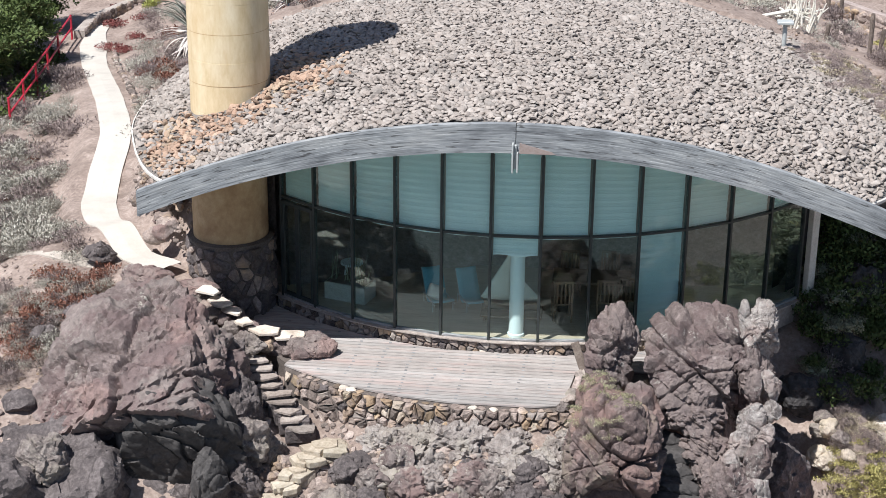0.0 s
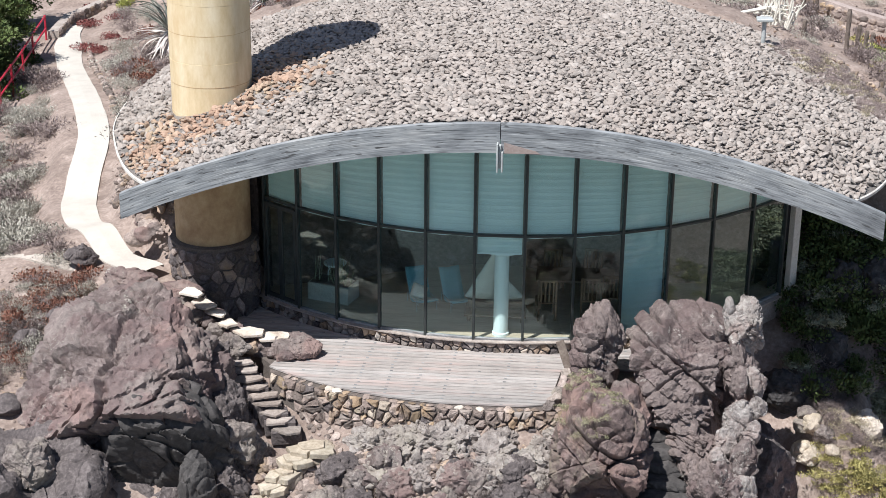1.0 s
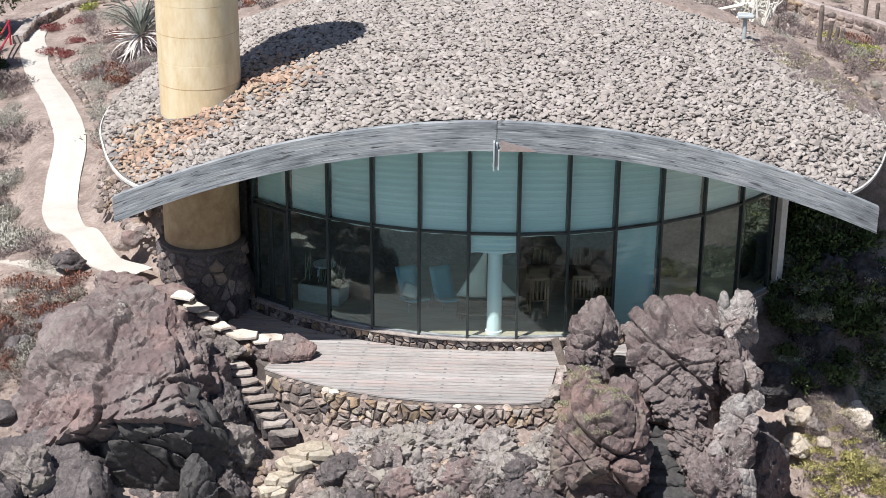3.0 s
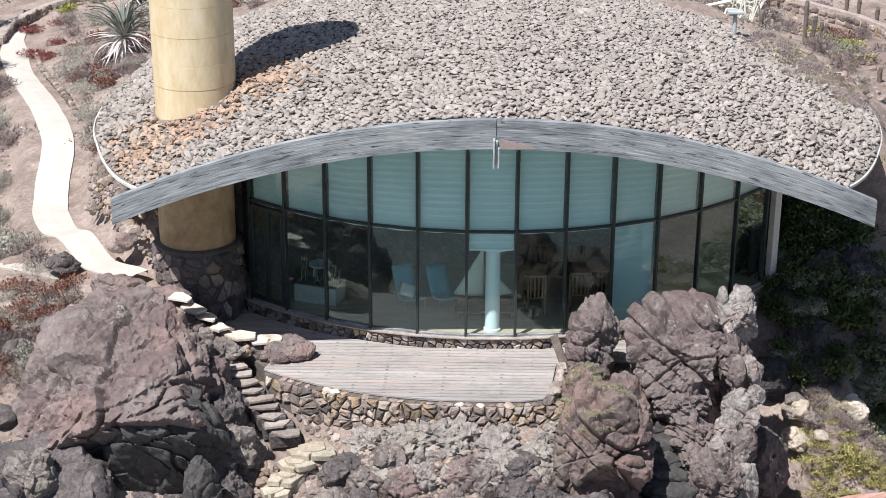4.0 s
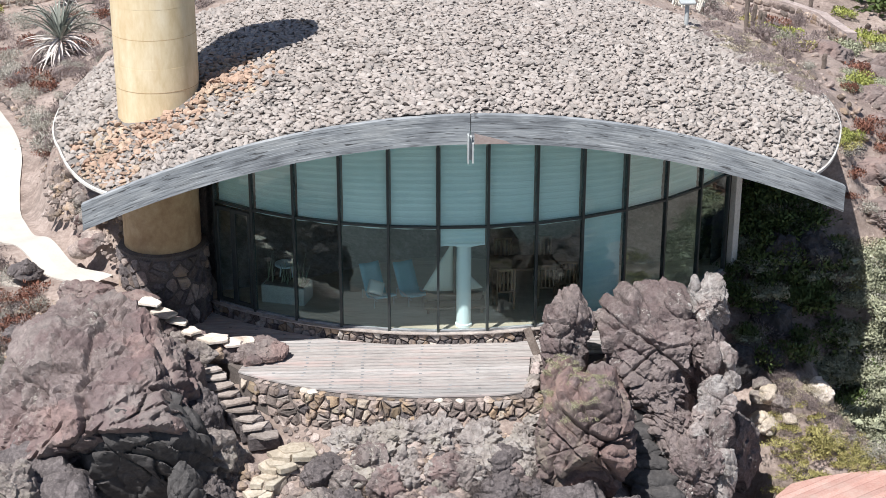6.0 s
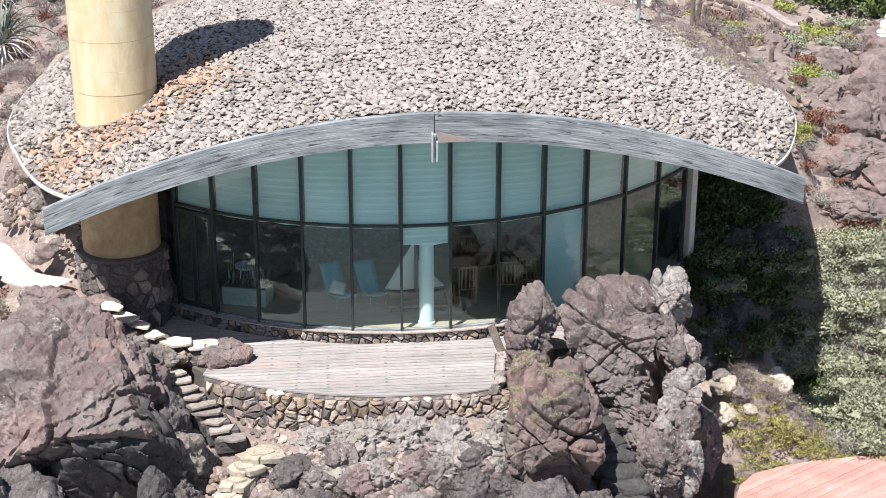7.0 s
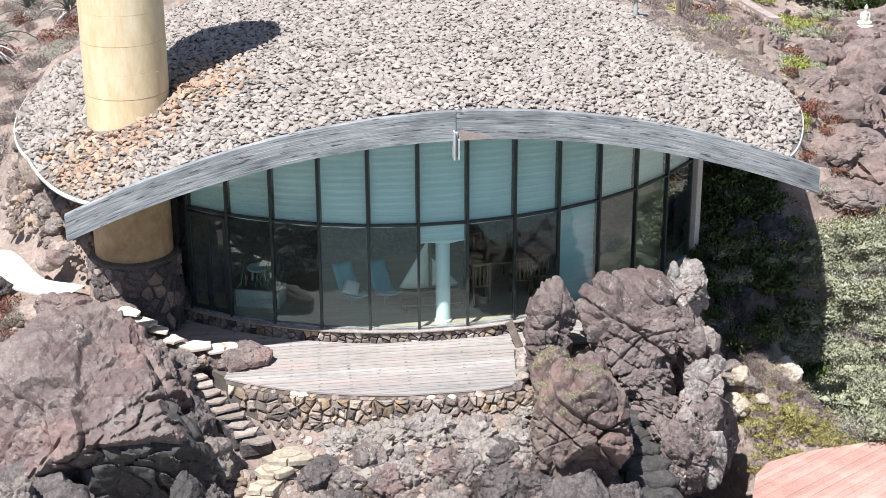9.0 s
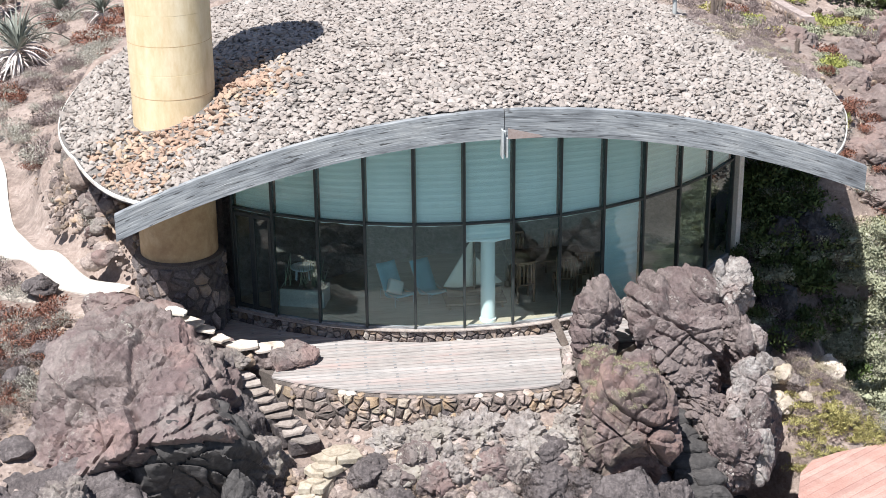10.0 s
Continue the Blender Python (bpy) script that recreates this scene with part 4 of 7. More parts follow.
# the great boulder beside the steps and the slabs at its foot
boulder("huge weathered purple-brown volcanic boulder beside stone steps", (-6.95, -2.6, -0.9), (3.1, 3.5, 2.8), 3, level=7, extra=16, amp=0.09, block=0.8, spread=(0.88, 1.0), planes=[
    ((-0.04, -0.06, 1), (-6.8, -1.6, 1.42)), ((0.0, -0.37, 1), (-6.4, -4.2, 0.80)), ((-0.6, -0.6, 0.55), (-7.5, -4.75, 0.32)), ((-0.5, -0.2, 0.82), (-8.3, -3.6, 0.85)),
    ((-0.6, 0.3, 0.72), (-8.6, -0.9, 0.85)), ((-0.95, 0.05, 0.32), (-8.98, -2.6, 0.55)), ((0.78, 0.02, 0.62), (-5.78, -2.6, 0.95)), ((0.97, 0.05, 0.1), (-5.05, -3.4, -0.4)), ((0.25, 0.8, 0.6), (-6.6, -0.5, 1.15)), ((0.7, 0.5, 0.5), (-6.05, -1.9, 1.3)),
    ((0.10, -0.80, -0.60), (-6.4, -5.22, 0.52)), ((0.75, -0.6, -0.25), (-5.15, -4.7, -0.2))], strike=(0.54, -0.73, -0.42), gap=0.42, rough=0.75, crack=1.6, pits=0.55)
boulder("sloping grey rock slab at the foot of the boulder", (-8.55, -5.05, -1.9), (1.7, 1.3, 1.9), 21, material=ROCK_DARK, level=6, rough=0.5, extra=6, spread=(0.8, 1.0), planes=[((-0.3, -0.6, 0.75), (-8.5, -5.2, -1.0))])
# charcoal colour here paints the shade under the boulder
boulder("upright rock leaning under the boulder, coloured dark for its shade", (-5.12, -4.95, -1.15), (0.36, 0.4, 0.95), 22, material=CHARCOAL_SHADE, level=6, rough=0.5)
boulder("dark rock in the shade under the boulder", (-6.2, -4.3, -2.6), (1.3, 0.9, 1.2), 23, material=ROCK_DARK, level=6)
# broken charcoal face, its tone lowered further for the overhang's shade
boulder("charcoal broken rock face under the great boulder, darkened for its shade", (-6.05, -4.2, -0.75), (1.45, 1.15, 1.5), 27, material=CHARCOAL_SHADE, level=6, rough=0.25, amp=0.12, crack=1.4, gap=0.55, extra=5, spread=(0.9, 1.0), planes=[((0.06, -0.93, -0.36), (-5.9, -5.00, -0.06)), ((-0.8, -0.6, 0.05), (-6.95, -4.85, -0.3)), ((0.6, -0.75, -0.2), (-5.45, -4.98, -0.3))])
boulder("rough yellowish rock at the foot of the boulder", (-8.35, -5.3, -0.75), (0.55, 0.5, 0.6), 39, material=ROCK_LICHEN, level=6, rough=0.7, pits=0.2, amp=0.14)
boulder("flat brown rock at the end of the footpath", (-7.7, -0.05, 1.05), (0.75, 0.36, 0.30), 24, level=5)
boulder("dark lump of rock beside the footpath", (-9.25, 1.75, 0.88), (0.38, 0.32, 0.32), 25, level=5, material=ROCK_DARK)
for k, (c, r) in enumerate((((-5.0, -2.75, -0.65), (0.45, 0.55, 0.75)), ((-4.75, -3.35, -1.1), (0.5, 0.5, 0.7)), ((-5.35, -1.75, -0.1), (0.42, 0.5, 0.55)),
                            ((-4.35, -3.1, -1.35), (0.4, 0.4, 0.5)), ((-4.75, -4.1, -1.7), (0.45, 0.5, 0.6)), ((-5.2, -1.1, 0.0), (0.5, 0.35, 0.35)))):
    boulder("rough dark rock wedged between boulder and steps", c, r, 30 + k, material=(ROCK_DARK, ROCK_LICHEN)[k % 2], level=5, rough=1.5, group="rocks by the steps")
boulder("low brown rock at the end of the deck", (-3.95, -0.62, -0.16), (0.62, 0.42, 0.36), 40, level=6)

# rocks at the other end of the deck
TALL = dict(level=6, amp=0.16, block=1.1, crack=0.9, rough=0.4, gap=0.4)
DIP = (0.63, 0.25, 0.70)
boulder("tall craggy volcanic rock with pale crusts and clefts", (4.6, -1.55, 0.05), (1.5, 1.6, 1.7), 5, material=CRAG_ROCK, level=7, carve=(((4.98, -2.75, -0.1), 0.36), ((5.02, -2.7, 0.35), 0.24), ((5.05, -2.75, -0.6), 0.3)), amp=0.12, block=0.9, crack=1.7, extra=8, spread=(0.84, 1.0), tilt=-0.6, strike=DIP, gap=0.28, rough=0.45, pits=0.3, planes=[
    ((-0.62, -0.12, 0.78), (4.05, -0.7, 1.02)), ((0.03, -0.28, 1), (4.75, -0.7, 1.18)), ((-1, -0.12, -0.2), (3.56, -1.8, 0.4)), ((-0.72, -0.12, -0.66), (4.3, -2.2, -0.75)),
    ((0.05, -0.94, 0.33), (4.7, -2.55, 0.3)), ((1, -0.25, 0.05), (5.22, -2.1, 0.2))])
boulder("brown rock saddle behind the crest", (5.25, -1.1, 0.55), (0.75, 0.8, 0.72), 28, material=CRAG_ROCK, level=6, amp=0.15, rough=0.6, pits=0.3, strike=DIP, gap=0.35)
boulder("jagged rock crest with pale crust", (5.72, -1.2, 1.02), (0.50, 0.6, 0.66), 6, material=ROCK_CRUST, level=6, amp=0.2, crack=1.0, rough=0.8, planes=[((-0.45, -0.1, 0.9), (5.55, -1.2, 1.55))])
boulder("small knob of rock on the crest", (5.40, -1.12, 1.42), (0.13, 0.14, 0.30), 17, material=ROCK_CRUST, level=4, amp=0.14)
boulder("fractured rock shoulder beside the cleft", (5.66, -1.35, -0.1), (0.46, 0.75, 1.15), 29, material=CRAG_ROCK, level=6, amp=0.15, rough=0.6, pits=0.35, gap=0.35, strike=DIP)
boulder("tilted brown rock band under the crag", (4.30, -2.35, -0.42), (0.85, 0.6, 0.42), 31, material=CRAG_ROCK, level=6, amp=0.15, rough=0.7, pits=0.5, crack=1.4, strike=DIP, gap=0.25, planes=[((-0.72, -0.12, -0.66), (4.1, -2.6, -0.85))])
boulder("tilted brown rock band under the crag", (4.72, -2.75, -0.95), (0.72, 0.55, 0.42), 33, material=CRAG_ROCK, level=6, amp=0.16, rough=0.7, pits=0.5, crack=1.4, strike=DIP, gap=0.25, planes=[((-0.72, -0.12, -0.66), (4.45, -2.9, -1.3))])
for k, (x, y, z, rx, rz) in enumerate(((5.92, -2.30, 0.28, 0.24, 0.40), (5.60, -2.50, 0.30, 0.20, 0.46), (5.62, -2.80, -0.25, 0.30, 0.42), (5.85, -3.10, -0.45, 0.22, 0.34), (5.35, -3.05, -0.62, 0.24, 0.34), (5.72, -3.45, -0.92, 0.26, 0.40), (5.20, -3.30, -1.00, 0.22, 0.28), (5.98, -2.75, -0.05, 0.18, 0.28))):
    boulder("knobbly pale-crusted rock spur on the crag", (x, y, z), (rx, rx * 1.15, rz), 14 + 200 * k, material=ROCK_CRUST if k % 4 != 1 else CRAG_ROCK, group="rock spurs", level=5, amp=0.2, crack=1.0, rough=1.0)
boulder("rough fractured rock foot", (5.12, -3.45, -1.78), (0.68, 0.75, 0.85), 13, material=CRAG_ROCK, level=6, amp=0.16, crack=1.2, rough=0.8, pits=0.6, gap=0.4)
boulder("split brown rock leaning on the crag", (4.72, -3.10, -1.28), (0.36, 0.42, 0.48), 8, material=CRAG_ROCK, **TALL)
boulder("pale-crusted rock at the foot of the crag", (5.68, -3.55, -1.75), (0.32, 0.5, 0.75), 18, material=ROCK_CRUST, **TALL)
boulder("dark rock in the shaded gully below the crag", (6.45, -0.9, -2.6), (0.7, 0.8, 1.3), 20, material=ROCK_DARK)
boulder("flat rock ledge between footpath and steps", (-6.85, 0.42, 0.62), (0.75, 0.45, 0.26), 26, level=5)
boulder("upright rock pillar standing at the deck edge", (2.68, -1.15, 0.35), (0.56, 0.47, 1.2), 9, material=CRAG_ROCK, level=6, extra=3, spread=(0.9, 1.0), amp=0.14, rough=0.5, pits=0.2, crack=1.2, gap=0.3, strike=(0.8, 0, 0.5), planes=[((-0.1, -0.25, 1), (2.66, -1.2, 1.38))])
layered = boulder("rounded layered rock with yellow lichen below the deck", (2.78, -3.95, -0.75), (1.0, 1.1, 1.6), 11, material=ROCK_YELLOW, level=7, extra=8, spread=(0.84, 1.0), amp=0.13, block=0.9, crack=1.9, pits=0.25, tilt=-0.3, strike=(0.35, -0.15, 0.92), gap=0.30, rough=0.3, planes=[((0.05, -0.4, 1), (2.8, -4.2, 0.72)), ((-0.9, -0.2, 0.4), (1.95, -3.8, 0.2)), ((0.05, -0.85, -0.45), (2.7, -4.9, -0.7))])
beside = boulder("lichened rock beside the deck", (2.45, -2.5, -0.45), (0.62, 0.62, 0.85), 12, material=ROCK_YELLOW)
boulder("lichened rock between deck and crag", (3.35, -2.6, -0.5), (0.5, 0.6, 0.75), 19)
for k, (x, y) in enumerate(((1.86, -2.35), (1.95, -1.95), (2.0, -1.55), (2.1, -1.2), (1.72, -2.6))):
    boulder("pale stone at the end of the deck", (x, y, DECK_Z + 0.03), (0.2 - 0.02 * (k % 3), 0.17, 0.15 + 0.03 * (k % 2)), 50 + k, material=(STEP_STONE, ROCK_LICHEN, PINK_STONE)[k % 3], level=5, extra=12, spread=(0.5, 0.85), amp=0.2, rough=1.2, group="stones at the deck end")
boulder("dark broken rock under the layered rock", (2.6, -4.85, -2.0), (0.9, 0.6, 0.9), 15, material=ROCK_DARK)
boulder("dark broken rock beside shaded steps", (3.5, -4.9, -2.1), (0.5, 0.5, 0.7), 16, material=ROCK_DARK)

# low rocks below the retaining wall
rnd = random.Random(4)
for k in range(60):
    x, y = rnd.uniform(-2.9, 2.1), rnd.uniform(-5.6, -3.5)
    r = 0.14 + 0.36 * rnd.random() ** 1.6
    boulder("rough grey rock half buried below the wall", (x, y, gz(x, y) + r * 0.25), (r * rnd.uniform(0.9, 1.3), r, r * rnd.uniform(0.7, 1.1)), 60 + k,
            material=rnd.choice((ROCK, ROCK, ROCK_LICHEN, ROCK_DARK)), level=5, rough=1.5, pits=0.35, group="rocks below the wall")
for k in range(66):
    x, away = rnd.uniform(-2.1, 1.95), rnd.uniform(0.30, 1.45)
    r = rnd.uniform(0.18, 0.36)
    z = -0.66 - 0.58 * (away - 0.25) - 0.16 * max(0, -x - 0.4) + rnd.uniform(-0.14, 0.05)
    boulder("pale lichen-crusted crumbly rock at the foot of the wall", (x, -2.66 + 0.055 * (x - 0.3) ** 2 - away, z), (r * 1.25, r, r * rnd.uniform(0.75, 1.0)), 1500 + k,
            material=LICHEN_CRUST, level=5, amp=0.26, rough=1.8, pits=0.55, crack=0.8, group="crusted rocks below the wall")

# shaded and sunlit rocks on the slope past the tall crag, and on the hill behind
# rocks nearer the eaves (y > 0.9) have shade painted into their colour
for k, (x, y, r, s) in enumerate(((7.5, 0.3, 0.32, 0.8), (8.9, 0.95, 0.36, 0.95), (7.0, 1.4, 0.55, 0.9), (7.9, 1.5, 0.4, 0.8), (8.1, 2.6, 0.5, 1.0), (7.0, -0.5, 0.6, 0.8),
                                  (6.9, -2.4, 0.8, 0.9), (6.7, -3.2, 0.7, 0.9), (6.4, 0.6, 0.6, 1.0), (9.4, 4.2, 0.6, 1.1), (8.4, 4.0, 0.6, 1.3))):
    boulder("broken rock on the shaded slope, some coloured black for that shade", (x, y, gz(x, y) + 0.1 * r), (r * 1.1, r, r * s), 100 + k, material=(TAN_STONE, PALE_STONE)[k] if k < 2 else SHADE_ROCK if y > 0.9 else ROCK_DARK, level=5, rough=1.3, group="rocks on the slope")
for k, (x, y, r, s) in enumerate(((12.9, 8.7, 1.3, 0.75), (14.7, 9.3, 1.2, 0.8), (13.4, 6.5, 1.5, 0.7), (11.9, 5.4, 1.0, 0.5), (12.3, 7.2, 1.0, 0.5), (13.3, 4.2, 0.8, 0.8), (11.7, 6.4, 0.9, 0.6), (14.2, 10.9, 1.1, 0.8), (17.6, 18.4, 1.5, 0.7),
                                  (15.3, 12.4, 1.2, 0.9), (16.0, 14.2, 1.3, 0.7), (12.2, 9.8, 0.8, 0.6), (15.5, 7.2, 1.6, 0.8), (14.6, 5.0, 1.1, 0.9), (12.0, 14.0, 0.9, 0.6), (13.8, 13.4, 0.9, 0.7))):
    boulder("broad purple-grey rock on the sunlit hillside", (x, y, gz(x, y) - 0.05), (r * 1.1, r * 0.85, r * s * 0.9), 130 + k, material=HILL_ROCK, level=5, group="hillside rocks", extra=12, spread=(0.66, 0.95), amp=0.14, crack=1.1, rough=0.7, gap=0.4)
for k, (x, y, r, s) in enumerate(((-9.3, -6.1, 1.1, 1.0), (-10.2, -4.9, 0.8, 0.8), (-9.4, -3.6, 0.35, 0.7), (-9.0, -0.9, 0.35, 0.8), (-9.5, -1.6, 0.3, 0.8), (-8.9, -5.0, 0.6, 0.9))):
    boulder("dark rough rock beside the boulder", (x, y, gz(x, y) + 0.05), (r * 1.1, r, r * s), 160 + k, material=ROCK_DARK, level=5, group="rocks by the boulder")
# bank of broken rock between the footpath and the roof's edge
rnd = random.Random(9)
for k in range(70):
    u = rnd.random()
    x, y = -7.5 - 0.7 * rnd.random() - 0.3 * u, 2.4 + 4.0 * u
    if math.hypot(x - TX, y - TY) > 1.25:
        r = 0.08 + 0.2 * rnd.random() ** 1.5
        boulder("broken brown rock on the bank under the roof edge", (x, y, gz(x, y) + 0.1 * r), (r * 1.2, r, r * 0.8), 1000 + k, material=rnd.choice((ROCK, WALL_STONE, ROCK_LICHEN)), level=4, group="rocks on the bank")
for k, (x, y, z, r) in enumerate(((-8.3, 4.3, 2.6, 0.7), (-8.4, 5.6, 2.5, 0.7))):
    boulder("squared grey rock shoring the roof edge", (x, y, z), (r * 0.75, r * 0.55, r * 0.6), 1100 + k, material=ROCK_LICHEN if k % 2 else WALL_STONE, level=4, group="rocks shoring the roof")

# broken rock under the flagstones and along the shaded foot of the tower
rnd = random.Random(23)
for k in range(34):
    u = rnd.random()
    x, y = -6.6 + 2.3 * u + rnd.uniform(-0.12, 0.12), 0.15 - 0.75 * min(1, 1.25 * u) + rnd.uniform(-0.32, 0.28)
    z = 0.82 - 0.76 * min(1, 1.05 * u) - 0.16
    r = rnd.uniform(0.12, 0.24)
    boulder("broken brown rock bedding the flagstones", (x, y, z - r * 0.9), (r * 1.25, r, r), 1200 + k, material=(ROCK, WALL_STONE, ROCK_LICHEN)[k % 3], level=4, group="rocks under the flagstones", rough=1.4)
# near-black rocks fill the gully, painting its shade
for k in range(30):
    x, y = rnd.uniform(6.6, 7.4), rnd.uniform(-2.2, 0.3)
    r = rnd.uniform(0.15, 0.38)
    boulder("broken rock filling the gully, coloured black for its shade", (x, y, gz(x, y) + 0.1), (r, r, r * 0.9), 1300 + k, material=SHADE_ROCK, level=4, group="rocks in the gully", rough=1.4)
for k, (x, y, r) in enumerate(((7.45, 0.6, 0.22), (7.65, 0.5, 0.26), (7.9, 0.3, 0.2), (8.05, 0.1, 0.16), (7.5, 0.75, 0.2))):
    boulder("tan broken rock at the top of the gully", (x, y, gz(x, y) + 0.12), (r * 1.2, r, r * 0.9), 1350 + k, material=TAN_STONE if k % 2 else ROCK_LICHEN, level=4, group="tan rocks above the gully", rough=1.4)

# ---- deck, steps and dry-stone work ----
def deck_front(x):
    d = (x - 0.3) ** 2
    return -2.67 + 0.052 * d + 0.0006 * d * d


deck = tagged(new("deck"), "bleached grey-pink boarded deck in front of the glass", "deck", kind="structure")
PITCH = 0.15


def deck_limits(y):
    """Stretches of x that the deck covers at this depth."""
    reach = math.sqrt(max((math.sqrt(0.052 ** 2 + 0.0024 * max(y + 2.67, 0)) - 0.052) / 0.0012, 0))
    lo = max(0.3 - reach, -4.35 + 0.33 * max(y + 1.32, 0) if y < 0.25 else -5.5)
    hi = 1.72 + 0.14 * (y + 2.6) if y < -0.75 else 3.9
    hi = min(hi, 0.3 + reach)
    d = 8.47 ** 2 - (y - GLASS_C[1]) ** 2
    cut = math.sqrt(d) if y > GLASS_C[1] - 8.47 else None
    if cut is None:
        return [(lo, hi)]
    return [(lo, GLASS_C[0] - cut), (GLASS_C[0] + cut, hi)]


y = -2.63
rnd = random.Random(8)
nails = bmesh.new()
while y < 2.3:
    near, far = deck_limits(y), deck_limits(y + PITCH - 0.012)
    for (a, b), (c, d) in zip(near, far if len(far) == len(near) else near):
        if b - a > 0.15 and d - c > 0.05:
            z = DECK_Z + rnd.uniform(-0.004, 0.004)
            bm = bmesh.new()
            lo = [bm.verts.new(p) for p in ((a, y, z - 0.035), (b, y, z - 0.035), (d, y + PITCH - 0.012, z - 0.035), (c, y + PITCH - 0.012, z - 0.035))]
            hi = [bm.verts.new((v.co.x, v.co.y + (0.004 if i < 2 else -0.004), z)) for i, v in enumerate(lo)]
            bm.faces.new(lo[::-1])
            bm.faces.new(hi)
            for i in range(4):
                bm.faces.new((lo[i], lo[(i + 1) % 4], hi[(i + 1) % 4], hi[i]))
            part("plank", bm, DECK_WOOD, deck)
            for j in range(-8, 7):
                nx = j * 0.62 + 0.2 + 0.05 * (y + 1)
                if a + 0.1 < nx < b - 0.1 and rnd.random() < 0.8:
                    nx += rnd.uniform(-0.03, 0.03)
                    box(nails, nx - 0.03, nx + 0.03, y + 0.004, y + rnd.uniform(0.02, 0.06), z, z + 0.003)
    y += PITCH
nails_ob = part("nail_marks", nails, GREY_WOOD, deck, "dark nail and joist marks")
tagged(nails_ob, kind="stuff")
outline = [(x, deck_front(x) + 0.10) for x in np.linspace(-4.2, 1.8, 16)] + [(3.9, -0.6), (3.9, 1.4), (-5.4, 2.4), (-5.4, 0.3), (-4.6, -0.8)]
part("deck_bed", slab_of(outline, -0.9, DECK_Z - 0.045), MORTAR, deck)

STONES = [stone_mesh("stone", WALL_STONE, 200 + k, 0.62, 3, 0.18, 16, (0.27, 0.42)) for k in range(8)]
PALE = [stone_mesh("pale_stone", PALE_STONE, 220 + k, 0.62, 3, 0.18, 16, (0.27, 0.42)) for k in range(4)]


def facing(p, out, wide, high, deep, spin):
    """Pose of a stone set in a wall at p, its flat side turned outwards."""
    out = Vector(out).normalized()
    up = (Vector((0, 0, 1)) - out * out.z).normalized()
    side = up.cross(out)
    m = Matrix((side, up, out)).transposed().to_4x4()
    m.translation = p
    return m @ Matrix.Rotation(spin, 4, "Z") @ Matrix.Diagonal((wide, high, deep / 0.62, 1))


retaining = tagged(new("retaining_wall"), "dry-laid rubble stone wall carrying the deck", "wall", kind="structure")
rows = []
for x in np.linspace(-4.3, 2.0, 40):
    y = deck_front(x)
    rows.append([(x, y + 0.06, DECK_Z - 0.05), (x, y - 0.12, DECK_Z - 0.07), (x, y - 0.35, -1.4), (x, y - 0.42, -2.2)])
v, f = sheet(rows)
part("wall_core", mesh_of("wall_core", v, f, MORTAR), None, retaining)
rnd = random.Random(12)


def wall_stone(r):
    u = r.random()
    return WALL_OCHRE if u < 0.09 else TAN_STONE if u < 0.18 else STEP_STONE if u < 0.26 else ROCK_DARK if u < 0.34 else WALL_STONE


def on_retaining(u, v, out):
    y = deck_front(u) - 0.10 - (DECK_Z - v) * 0.22
    nrm = Vector((0.132 * (u - 0.3), -1, 0.22)).normalized()
    return Vector((u, y, v)) + nrm * out


polys = [p for p in cells(-4.25, 2.1, -1.65, DECK_Z - 0.06, 0.185, rnd, 1.15) if sum(q[1] for q in p) / len(p) > -0.55 - 0.62 * (sum(q[0] for q in p) / len(p) + 4.25)]
rubble_wall(retaining, polys, on_retaining, wall_stone, rnd, joint=0.011, bulge=0.075, back=0.14)
for k in range(30):
    x = -3.9 + k * 0.2 + rnd.uniform(-0.05, 0.05)
    s = rnd.uniform(0.12, 0.24)
    part("stone", rnd.choice(PALE if rnd.random() < 0.1 else STONES), None, retaining, at=Matrix.LocRotScale((x, deck_front(x) - 0.07, DECK_Z - 0.06), Euler((0, 0, rnd.uniform(0, 6.28))), (s * 1.4, s, s * 0.7)))

for k in range(110):
    x, v = rnd.uniform(-4.1, 2.0), rnd.uniform(-1.35, DECK_Z - 0.12)
    s = rnd.uniform(0.09, 0.20)
    if v > -0.55 - 0.62 * (x + 4.25):
        part("stone", rnd.choice(STONES), None, retaining, at=Matrix.LocRotScale(on_retaining(x, v, 0.055), Euler((rnd.uniform(0, 6.28), rnd.uniform(0, 6.28), rnd.uniform(0, 6.28))), (s * 1.3, s, s)))

# rubble kerb under the glass
def kerb_stone(r):
    u = r.random()
    return PALE_STONE if u < 0.08 else STEP_STONE if u < 0.4 else ROCK_DARK if u < 0.6 else WALL_STONE


def on_kerb(u, v, out):
    a = u / 8.4
    return Vector((GLASS_C[0] + (8.37 + out) * math.sin(a), GLASS_C[1] - (8.37 + out) * math.cos(a), v))


rubble_wall(kerb, cells(radians(-41) * 8.4, radians(40) * 8.4, -0.34, -0.055, 0.135, rnd, 1.15), on_kerb, kerb_stone, rnd, joint=0.010, bulge=0.03, back=0.06)


# rubble facing of the tower's base
def on_base(u, v, out):
    a = u / 1.0
    r = 1.0 - 0.02 * v + out
    return Vector((LX + r * math.cos(a), TY + r * math.sin(a), v))


rubble_wall(base, cells(radians(150), radians(385), -0.5, 1.38, 0.24, rnd, 1.15), on_base, lambda r: ROCK_DARK if r.random() < 0.7 else WALL_STONE, rnd, joint=0.012, bulge=0.04, back=0.06)


